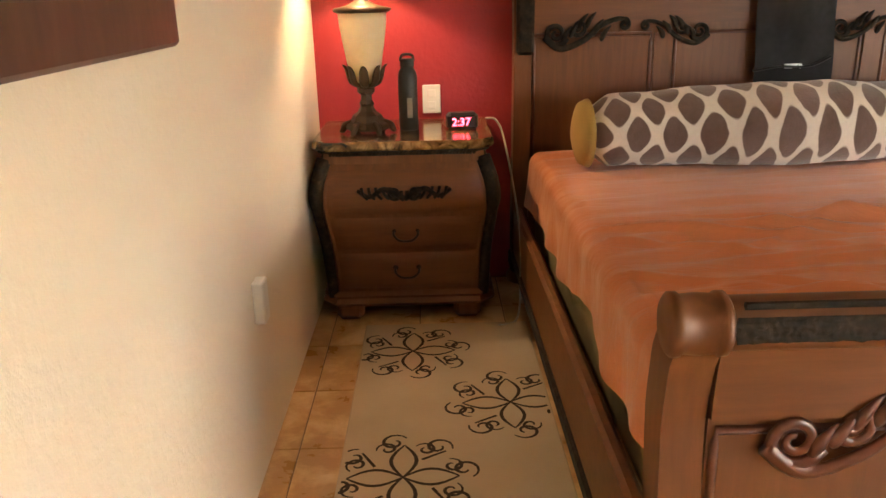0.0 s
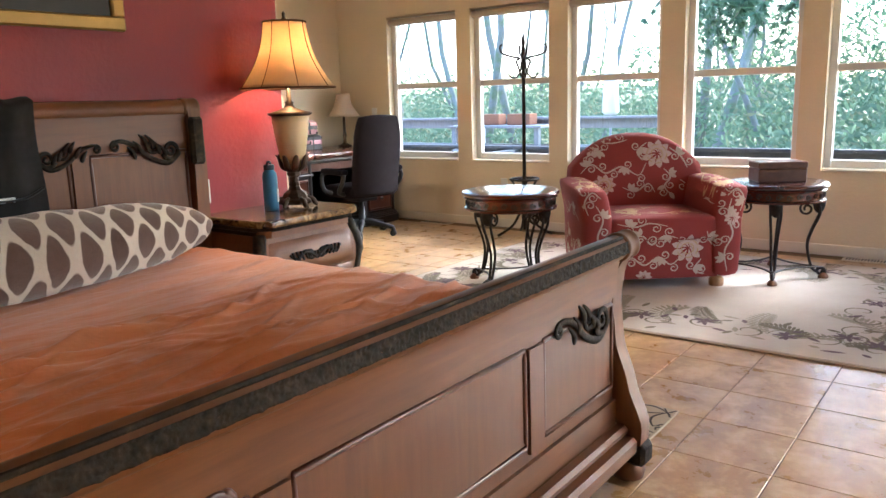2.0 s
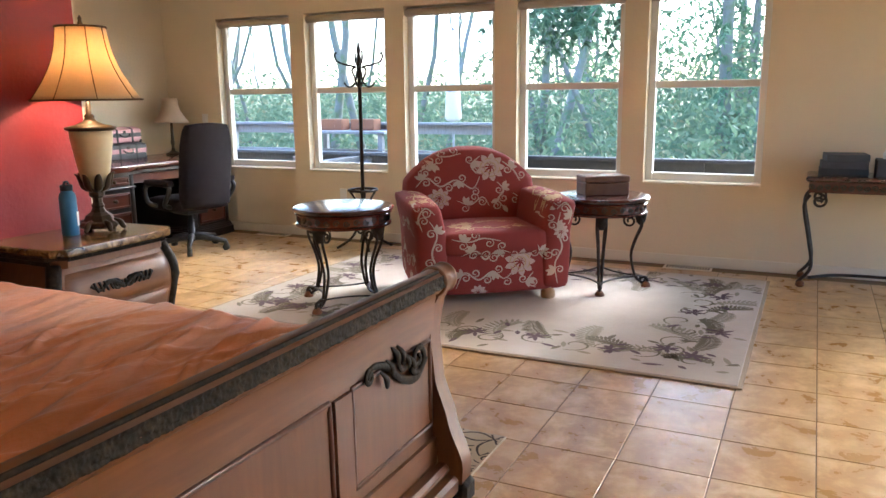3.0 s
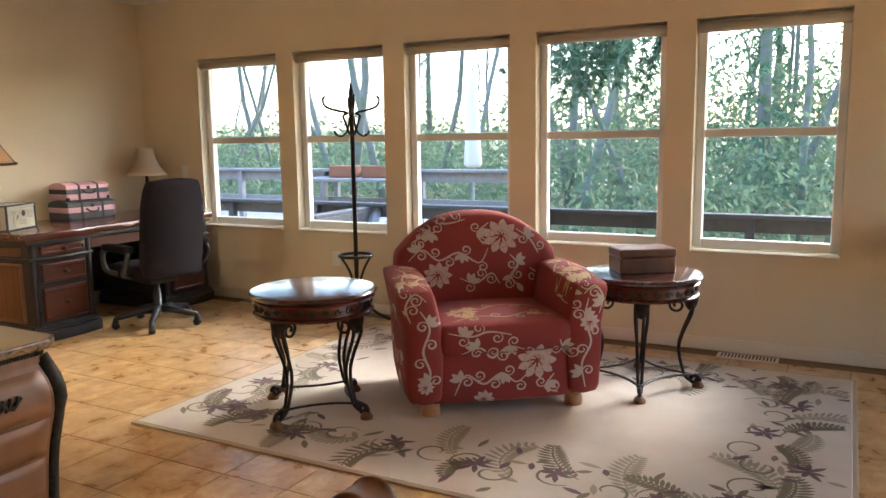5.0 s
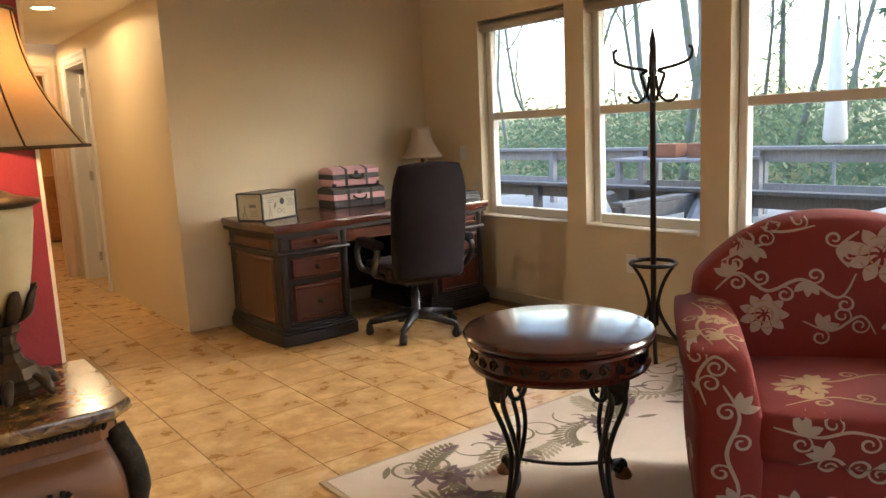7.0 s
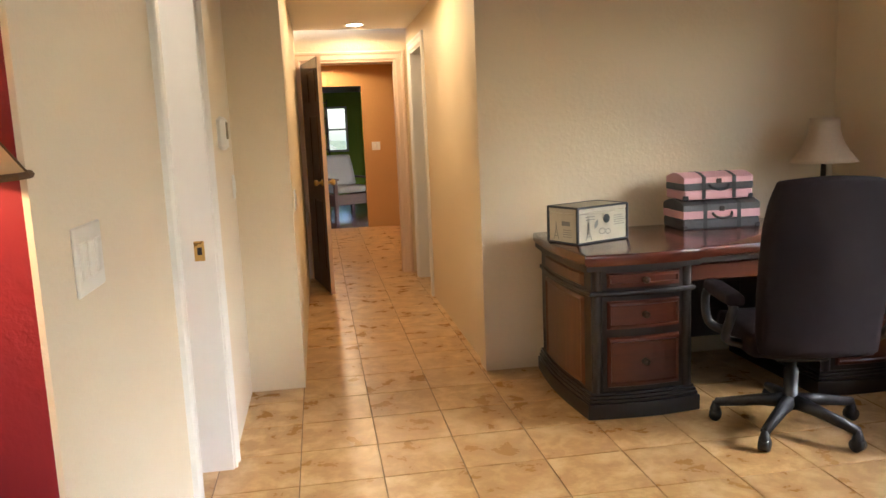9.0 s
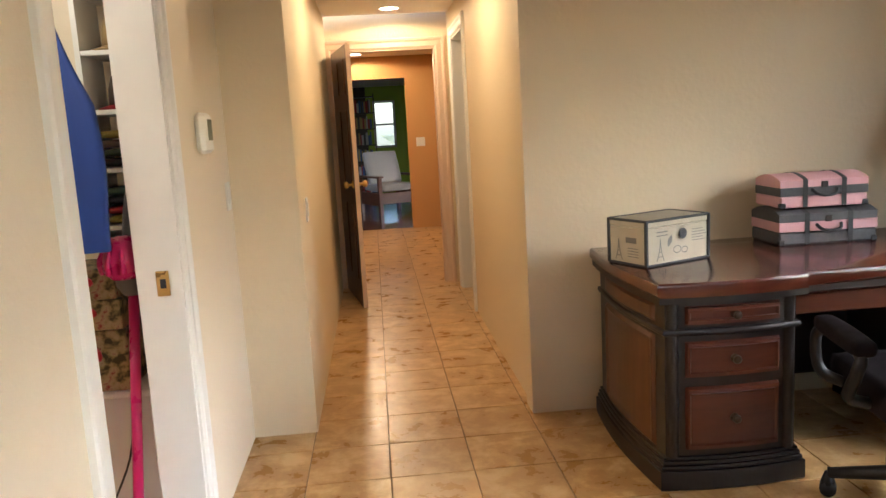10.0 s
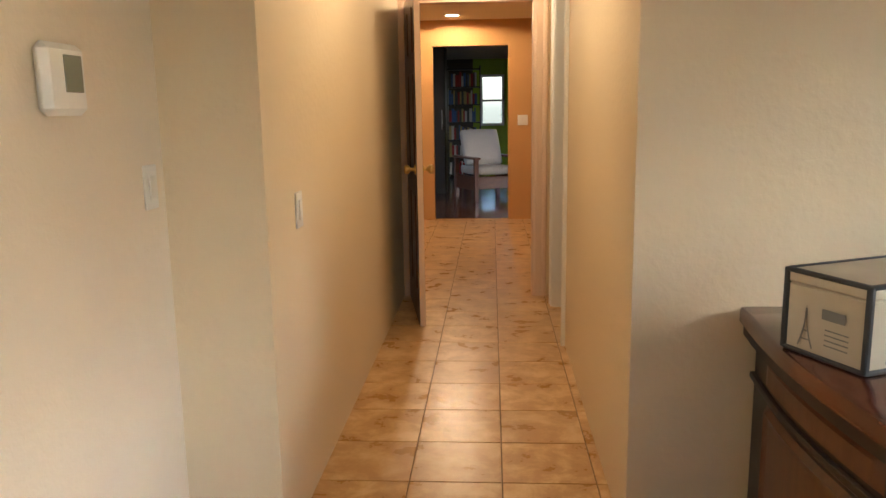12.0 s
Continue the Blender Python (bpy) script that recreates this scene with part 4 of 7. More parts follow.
def table_lamp(place, label, lit=True, wide=0.235):
    t = thing("table_lamp", place, label, "table lamp", "table lamps on the nightstands")
    part("base", soup().lathe([(0.085, 0.018), (0.092, 0.03), (0.085, 0.042), (0.07, 0.05), (0.058, 0.075), (0.036, 0.09), (0.026, 0.11), (0.03, 0.12), (0.022, 0.135), (0.022, 0.155), (0.034, 0.165), (0.036, 0.18), (0.02, 0.195)], 8), BRONZE, t)
    for i in range(6):
        a = 60 * i
        part("foot", soup().tube(smooth_line([(0.06, 0, 0.045), (0.09, 0, 0.036), (0.1, 0, 0.018), (0.112, 0, 0.008)], 3), [0.014] * 5 + [0.013, 0.012, 0.011, 0.009, 0.008], 7, pose(0, 0, 0, 0, 0, a)), BRONZE, t, "", True)
    part("urn", soup().lathe([(0.02, 0.19), (0.045, 0.215), (0.062, 0.25), (0.072, 0.30), (0.082, 0.36), (0.092, 0.43), (0.094, 0.47)], 32), ALAB, t, "cream alabaster urn", True)
    for i in range(8):
        l = smooth_line([(0.02, 0, 0.185), (0.055, 0, 0.205), (0.066, 0, 0.235), (0.076, 0, 0.262), (0.088, 0, 0.272)], 3)
        part("leaf", soup().tube(l, [0.012, 0.016, 0.018, 0.019, 0.02, 0.02, 0.019, 0.018, 0.016, 0.013, 0.011, 0.008, 0.004], 6, pose(0, 0, 0, 0, 0, 45 * i), flat=0.5), BRONZE, t, "", True)
    part("lid", soup().lathe([(0.098, 0.468), (0.112, 0.476), (0.112, 0.484), (0.06, 0.496), (0.03, 0.51), (0.02, 0.525), (0.024, 0.535), (0.012, 0.545), (0.01, 0.62)], 28), BRONZE, t, "", True)
    n = 14
    prof = [(bell(i / n, wide, 0.105), 0.605 + 0.325 * i / n) for i in range(n + 1)]
    s = soup()
    N = 48
    full = prof + [(r - 0.003, z) for r, z in prof[::-1]]
    vs = [(r * math.cos(2 * math.pi * i / N), r * math.sin(2 * math.pi * i / N), z) for r, z in full for i in range(N)]
    K = len(full)
    s.add(vs, [(k * N + i, k * N + (i + 1) % N, ((k + 1) % K) * N + (i + 1) % N, ((k + 1) % K) * N + i) for k in range(K) for i in range(N)])
    shade = part("shade", s, LAMPCLOTH, t, "tan cloth bell shade, lit" if lit else "tan cloth bell shade", True)
    for z, r in ((0.607, wide + 0.002), (0.929, 0.107)):
        part("braid", soup().tube([(r * math.cos(2 * math.pi * i / 40), r * math.sin(2 * math.pi * i / 40), z) for i in range(40)], 0.005, 6, closed=True), TRIM, shade)
    for i in range(8):
        a = math.pi / 4 * i
        part("rib", soup().tube([((r + 0.0005) * math.cos(a), (r + 0.0005) * math.sin(a), z) for r, z in prof], 0.0025, 5), TRIM, shade)
    part("finial", soup().lathe([(0.006, 0.90), (0.004, 0.935), (0.012, 0.945), (0.007, 0.958), (0.009, 0.968), (0.002, 0.982)], 12), BRONZE, t, "", True)
    part("harp", soup().tube(smooth_line([(0.01, 0, 0.6), (0.05, 0, 0.68), (0.05, 0, 0.82), (0, 0, 0.905), (-0.05, 0, 0.82), (-0.05, 0, 0.68), (-0.01, 0, 0.6)], 5), 0.002, 5), BRONZE, t)
    return t


table_lamp(pose(-1.46, 2.60, NT) @ Matrix.Scale(0.94, 4), "lit bronze and alabaster table lamp beside the pale wall", True, 0.205)
table_lamp(pose(1.61, 2.69, NT, 0, 0, 15), "lit bronze and alabaster table lamp beside a blue bottle")

# ==== armchair ====
m = Mat("red_slipcover", 0.85)
m.color(m.mix(m.noise(5, 3), (0.22, 0.023, 0.018), (0.29, 0.034, 0.026)))
m.b.inputs["Sheen Weight"].default_value = 0.05
m.bump(m.mix(0.5, m.noise(7, 4), m.noise(220, 2)), 0.25, 0.012)
SLIP = m.m
PRINTW = plain("cream_print", (0.55, 0.42, 0.34), 0.9, vary=0.1, scale=60)
PRINTT = plain("tan_print", (0.52, 0.33, 0.17), 0.9, vary=0.15, scale=60)


def puff(s, x0, x1, y0, y1, z0, z1, r, n=8, top=None):
    """A padded block: a box with round edges, closed and dense enough to bend."""
    cx, cy, cz = (x0 + x1) / 2, (y0 + y1) / 2, (z0 + z1) / 2
    hx, hy, hz = (x1 - x0) / 2 - r, (y1 - y0) / 2 - r, (z1 - z0) / 2 - r
    vs, fs = [], []
    N = 2 * n
    for i in range(N + 1):
        lat = math.pi * (i / N - 0.5)
        for j in range(2 * N):
            lon = 2 * math.pi * j / (2 * N)
            d = Vector((math.cos(lat) * math.cos(lon), math.cos(lat) * math.sin(lon), math.sin(lat)))
            k = max(abs(d.x), abs(d.y), abs(d.z))
            q = d / k
            q = Vector([max(-1, min(1, c * 1.25)) for c in q])
            p = Vector((cx + q.x * hx + d.x * r, cy + q.y * hy + d.y * r, cz + q.z * hz + d.z * r))
            if top:
                p = top(p)
            vs.append(p)
    for i in range(N):
        for j in range(2 * N):
            a, b = i * 2 * N + j, i * 2 * N + (j + 1) % (2 * N)
            fs.append((a, b, b + 2 * N, a + 2 * N))
    return s.add(vs, fs)


CHW = 0.455
chair = thing("armchair", pose(3.535, 1.445, 0, 0, 0, -51.7) @ pose(0, 0.42, 0) @ Matrix.Diagonal((1.14, 1.06, 1.01, 1)), "red slipcovered armchair with a cream floral print, standing on the rug", "armchair")


def back_top(p):
    k = max(0.0, (p.z - 0.45) / 0.5)
    p.z -= k * 0.20 * (abs(p.x) / 0.40) ** 2.6
    p.y += 0.16 * max(0.0, p.z - 0.4)
    return p


def arm_top(p):
    k = max(0, (p.y + 0.40) / 0.8)
    p.z += 0.03 * k
    if p.z > 0.45:
        p.x *= 1.0 + 0.10 * (p.z - 0.45) / 0.2
    return p


pieces = {}
pieces["seat_base"] = puff(soup(), -0.33, 0.33, -0.40, 0.30, 0.07, 0.36, 0.03)
pieces["seat_cushion"] = puff(soup(), -0.315, 0.315, -0.43, 0.22, 0.31, 0.49, 0.06)
pieces["backrest"] = puff(soup(), -0.43, 0.43, 0.10, 0.34, 0.10, 0.965, 0.09, 10, back_top)
pieces["arm"] = puff(soup(), -CHW, -0.262, -0.43, 0.26, 0.07, 0.67, 0.075, 9, arm_top)
pieces["arm.R"] = puff(soup(), 0.262, CHW, -0.43, 0.26, 0.07, 0.67, 0.075, 9, arm_top)
allv, allf = [], []
for nm, s in pieces.items():
    part(nm.split(".")[0], s, SLIP, chair, "", True)
    allf += [tuple(i + len(allv) for i in f) for f in s.f]
    allv += s.v
tree = BVHTree.FromPolygons([Vector(v) for v in allv], allf)
for x, y in ((-0.33, -0.34), (0.33, -0.34), (-0.33, 0.24), (0.33, 0.24)):
    part("foot", soup().lathe([(0.035, 0), (0.042, 0.02), (0.042, 0.055), (0.03, 0.075)], 16, pose(x, y, 0)), wood("pine_foot_wood", (0.3, 0.14, 0.05), (0.42, 0.21, 0.08), (0.5, 0.27, 0.11)), chair, "pale turned wooden foot", True)


def on_front(u, v):
    hit = tree.ray_cast(Vector((u, -2, v)), Vector((0, 1, 0)))
    return tuple(hit[0] + Vector((0, -0.0025, 0.001))) if hit[0] else None


def on_top(u, v):
    hit = tree.ray_cast(Vector((u, v, 2)), Vector((0, 0, -1)))
    return tuple(hit[0] + Vector((0, 0, 0.0025))) if hit[0] else None


def on_side(u, v, sx=-1):
    hit = tree.ray_cast(Vector((sx * 2, u, v)), Vector((-sx, 0, 0)))
    return tuple(hit[0] + Vector((sx * 0.0025, 0, 0))) if hit[0] else None


def vine(p, pts, w=0.011):
    """A wandering stem with curls and leaves on both sides."""
    line = smooth_line([(x, y, 0) for x, y in pts], 6)
    p.line(line, w)
    for i in range(4, len(line) - 2, 5):
        a, b = line[i], line[i + 1]
        ang = math.degrees(math.atan2(b.y - a.y, b.x - a.x))
        side = 1 if (i // 5) % 2 else -1
        r = 0.028
        cx, cy = a.x + r * math.cos(radians(ang + side * 80)), a.y + r * math.sin(radians(ang + side * 80))
        p.line(curl2(cx, cy, r, ang + side * 80 + 180, side * 1.3), w * 0.8)
        if (i // 5) % 3 == 0:
            for k in (-35, 10, 45):
                p.leaf(a.x, a.y, 0.055, 0.026, ang - side * 70 + k)


front = Print2()
vine(front, [(-0.35, 0.70), (-0.28, 0.76), (-0.20, 0.70), (-0.10, 0.74), (0.0, 0.68), (0.05, 0.76)])
vine(front, [(0.06, 0.90), (0.0, 0.84), (0.03, 0.78)])
vine(front, [(-0.20, 0.86), (-0.26, 0.84), (-0.33, 0.80)])
vine(front, [(0.16, 0.72), (0.20, 0.66), (0.16, 0.60), (0.20, 0.54)])
vine(front, [(0.20, 0.86), (0.27, 0.80), (0.31, 0.72)])
vine(front, [(-0.23, 0.12), (-0.18, 0.22), (-0.10, 0.17), (-0.02, 0.22), (0.05, 0.17), (0.12, 0.24)])
vine(front, [(0.08, 0.34), (0.0, 0.36), (-0.06, 0.30), (-0.12, 0.36), (-0.2, 0.33)])
vine(front, [(0.22, 0.20), (0.18, 0.13), (0.24, 0.10)])
vine(front, [(-0.36, 0.14), (-0.34, 0.25), (-0.37, 0.36), (-0.34, 0.47), (-0.38, 0.56)])
vine(front, [(0.36, 0.12), (0.34, 0.25), (0.38, 0.36), (0.35, 0.47), (0.37, 0.58)])
vine(front, [(-0.28, 0.92), (-0.16, 0.90), (-0.06, 0.92)], 0.009)
vine(front, [(-0.10, 0.60), (-0.02, 0.57), (0.06, 0.62), (0.10, 0.56)], 0.009)
vine(front, [(0.26, 0.64), (0.30, 0.60), (0.28, 0.54)], 0.009)
vine(front, [(0.24, 0.38), (0.26, 0.32), (0.29, 0.28)], 0.009)
vine(front, [(-0.26, 0.44), (-0.16, 0.42), (-0.08, 0.44), (0.02, 0.42)], 0.009)
vine(front, [(-0.42, 0.50), (-0.44, 0.58), (-0.40, 0.64), (-0.35, 0.60)], 0.009)
vine(front, [(0.42, 0.50), (0.44, 0.58), (0.40, 0.64), (0.35, 0.60)], 0.009)
front.leaf(0.19, 0.56, 0.06, 0.03, -60).leaf(0.17, 0.6, 0.06, 0.03, 200)
front.lay(on_front, "floral_print", PRINTW, chair, "cream scrolling vines")
blooms = Print2()
for x, z, r in ((0.12, 0.82, 0.10), (0.14, 0.27, 0.095), (-0.21, 0.62, 0.075), (-0.28, 0.86, 0.05), (-0.36, 0.18, 0.04), (0.375, 0.46, 0.05), (-0.1, 0.09, 0.05)):
    blooms.flower(x, z, r)
blooms.lay(on_front, "rose_print", plain("rose_print", (0.62, 0.44, 0.38), 0.9, vary=0.2, scale=30), chair, "cream and pink roses")
hearts = Print2()
for x, z, r in ((0.12, 0.82, 0.10), (0.14, 0.27, 0.095), (-0.21, 0.62, 0.075)):
    for a in range(0, 360, 60):
        hearts.line([(x + r * 0.36 * math.cos(radians(a + q)), z + r * 0.36 * math.sin(radians(a + q))) for q in range(0, 70, 10)], 0.006)
        hearts.line([(x + r * 0.62 * math.cos(radians(a + q)), z + r * 0.62 * math.sin(radians(a + q))) for q in range(20, 70, 10)], 0.006)
hearts.lay(lambda u, v: (lambda q: (q[0], q[1] - 0.002, q[2]) if q else None)(on_front(u, v)), "rose_shading", PRINTT, chair)
tops = Print2()
vine(tops, [(-0.22, -0.34), (-0.1, -0.28), (0.02, -0.32), (0.14, -0.25), (0.24, -0.3)])
vine(tops, [(-0.2, -0.1), (-0.08, -0.16), (0.06, -0.08), (0.2, -0.12)])
for sx in (-1, 1):
    vine(tops, [(sx * 0.34, -0.38), (sx * 0.37, -0.25), (sx * 0.31, -0.12), (sx * 0.36, 0.02)])
for sx in (-1, 1):
    vine(tops, [(sx * 0.40, -0.36), (sx * 0.43, -0.22), (sx * 0.40, -0.08), (sx * 0.43, 0.05)], 0.009)
    tops.flower(sx * 0.38, -0.15, 0.05).flower(sx * 0.37, 0.08, 0.045)
tops.flower(-0.16, -0.2, 0.08).flower(0.35, -0.3, 0.06)
tops.lay(on_top, "floral_print", PRINTT, chair, "tan scrolling vines")
for sx in (-1, 1):
    side = Print2()
    vine(side, [(-0.36, 0.2), (-0.25, 0.32), (-0.15, 0.24), (-0.05, 0.36), (0.08, 0.28), (0.18, 0.4)])
    vine(side, [(-0.3, 0.45), (-0.18, 0.54), (-0.05, 0.48), (0.1, 0.56)])
    side.flower(-0.2, 0.15, 0.07).flower(0.05, 0.2, 0.06)
    side.lay(lambda u, v, sx=sx: on_side(u, v, sx), "floral_print", PRINTW, chair)


# ==== round tables with iron legs ====
TOPWOOD = wood("polished_mahogany", (0.035, 0.008, 0.005), (0.062, 0.013, 0.008), (0.10, 0.024, 0.012), axis=(0.6, 3, 3), rough=0.14, coat=0.7)


def iron_leg(s, a, r0=0.225, r1=0.272, h=0.50):
    """A double bar that leaves the apron in a scroll, bows in and runs out to the foot."""
    M = pose(0, 0, 0, 0, 0, a)
    for dy in (-0.016, 0.016):
        s.tube(smooth_line([(r0 + 0.035, dy * 1.9, h - 0.03), (r0 + 0.045, dy * 1.9, h - 0.10), (r0 + 0.0, dy * 1.3, h - 0.22), (r0 - 0.02, dy, h - 0.32), (r0 + 0.01, dy * 0.6, 0.09), (r1, dy * 0.4, 0.05)], 5), 0.009, 7, M)
    s.tube(spiral((r0 - 0.035, 0, h - 0.075), (1, 0, 0), (0, 0, 1), 0.045, 0.012, 100, 1.35, 20), 0.008, 7, M)


def round_table(place, label, radius=0.322, top=0.65):
    t = thing("round_table", place, label, "side table", "round side tables beside the armchair")
    part("tabletop", soup().lathe([(0.0, top - 0.036), (radius - 0.025, top - 0.036), (radius - 0.006, top - 0.026), (radius, top - 0.014), (radius - 0.006, top - 0.004), (radius - 0.02, top), (0.0, top)], 56), TOPWOOD, t, "polished dark mahogany top", "auto")
    ap = part("apron", soup().lathe([(radius - 0.045, top - 0.125), (radius - 0.02, top - 0.12), (radius - 0.016, top - 0.108), (radius - 0.03, top - 0.10), (radius - 0.03, top - 0.052), (radius - 0.012, top - 0.044), (radius - 0.02, top - 0.036)], 56), MAHOG, t, "", "auto")
    s = soup()
    n = 30
    for i in range(n):
        M = pose(0, 0, 0, 0, 0, 360 * i / n)
        s.tube(spiral((radius - 0.028, 0, top - 0.076), (0, 1, 0), (0, 0, 1), 0.021, 0.004, 0, 1.3 if i % 2 else -1.3, 10), 0.0042, 5, M)
    o = part("carved_frieze", s, CARVE, ap, "carved scroll frieze", True)
    o["kind"] = "stuff"
    for a in (45, 135, 225, 315):
        s = soup()
        iron_leg(s, a, h=top - 0.105)
        leg = part("leg", s, IRON, t, "bronzed iron scroll leg", True)
        part("leaf_cap", soup().lathe([(0.012, 0), (0.03, 0.02), (0.04, 0.06), (0.042, 0.085)], 10, pose(0, 0, 0, 0, 0, a) @ pose(0.262, 0, top - 0.205)), CARVE, leg, "", True)
        part("foot", soup().lathe([(0.018, 0.0), (0.03, 0.008), (0.033, 0.022), (0.026, 0.036), (0.014, 0.05)], 14, pose(0, 0, 0, 0, 0, a) @ pose(0.312, 0, 0)), CHERRY, leg, "turned cherry foot", True)
        part("toe", soup().tube(spiral((0.292, 0, 0.055), (1, 0, 0), (0, 0, 1), 0.03, 0.008, -20, 1.2, 14), 0.011, 7, pose(0, 0, 0, 0, 0, a)), IRON, leg, "", True)
    for a in range(4):
        p0 = Vector((0.288 * math.cos(radians(45 + 90 * a)), 0.288 * math.sin(radians(45 + 90 * a)), 0.085))
        p2 = Vector((0.288 * math.cos(radians(135 + 90 * a)), 0.288 * math.sin(radians(135 + 90 * a)), 0.085))
        mid = (p0 + p2) / 2 * 0.48
        pts = [p0 * (1 - q) ** 2 + 2 * q * (1 - q) * mid + p2 * q * q for q in (i / 12 for i in range(13))]
        for q in pts:
            q.z = 0.085
        part("stretcher", soup().tube(pts, 0.011, 8, flat=0.5), IRON, t, "curved flat iron stretcher", True)
    return t


round_table(pose(3.18, 2.35, 0, 0, 0, -48), "round mahogany side table with scrolled iron legs, top empty")
round_table(pose(4.275, 0.955, 0, 0, 0, -31), "round mahogany side table with iron legs beside the armchair")

# ==== coat rack ====
rack = thing("coat_rack", pose(4.86, 3.24, 0, 0, 0, 40), "dark bronzed bentwood coat stand, empty, before the windows", "coat rack")
part("pole", soup().lathe([(0.016, 0.06), (0.016, 1.55), (0.022, 1.56), (0.02, 1.66), (0.014, 1.68), (0.02, 1.72), (0.012, 1.76), (0.004, 1.80)], 14), IRON, rack, "", True)
for i in range(4):
    M = pose(0, 0, 0, 0, 0, 90 * i)
    part("hook", soup().tube(smooth_line([(0.018, 0, 1.42), (0.05, 0, 1.52), (0.06, 0, 1.56), (0.03, 0, 1.58), (0.12, 0, 1.60), (0.19, 0, 1.63), (0.205, 0, 1.68), (0.185, 0, 1.70)], 5), 0.009, 7, M), IRON, rack, "curled coat hook", True)
    part("lower_hook", soup().tube(smooth_line([(0.018, 0, 1.55), (0.03, 0, 1.46), (0.07, 0, 1.415), (0.11, 0, 1.42), (0.13, 0, 1.45)], 5), 0.008, 7, M), IRON, rack, "", True)
    part("leg", soup().tube(smooth_line([(0.02, 0, 0.30), (0.04, 0, 0.22), (0.11, 0, 0.10), (0.20, 0, 0.035), (0.25, 0, 0.010)], 5), 0.012, 7, M), IRON, rack, "", True)
    part("ring_stay", soup().tube(smooth_line([(0.018, 0, 0.16), (0.025, 0, 0.30), (0.06, 0, 0.42), (0.12, 0, 0.52)], 5), 0.010, 7, M), IRON, rack, "", True)
part("umbrella_ring", soup().tube([(0.125 * math.cos(2 * math.pi * i / 28), 0.125 * math.sin(2 * math.pi * i / 28), 0.52) for i in range(28)], 0.012, 8, closed=True), IRON, rack, "", True)


# ==== desk ====
DX0, DX1, DF, DB = 3.365, 5.08, 4.895, 5.755     # left, right, front, back
DWALNUT = wood("desk_panel_wood", (0.055, 0.018, 0.006), (0.095, 0.032, 0.010), (0.135, 0.048, 0.016), axis=(4, 4, 0.5), rough=0.36, coat=0.1)
DRED = wood("dark_cherry_drawer_wood", (0.055, 0.011, 0.005), (0.085, 0.018, 0.007), (0.115, 0.026, 0.010), axis=(0.5, 5, 5), rough=0.3, coat=0.12)
desk = thing("desk", pose(0, 0, 0), "large executive desk of dark wood with cherry drawer fronts", "desk")


def bowed(x0, x1, y0, y1, bow_f, bow_l=0.0, bow_r=0.0, n=10):
    """An outline whose front bows out by bow_f and sides by bow_l, bow_r."""
    out = [(x0 + (x1 - x0) * i / n, y0 - bow_f * math.sin(math.pi * i / n)) for i in range(n + 1)]
    out += [(x1 + bow_r * math.sin(math.pi * i / n), y0 + (y1 - y0) * i / n) for i in range(1, n + 1)]
    out += [(x0 - bow_l * math.sin(math.pi * i / n), y1 - (y1 - y0) * i / n) for i in range(0, n)]
    return out


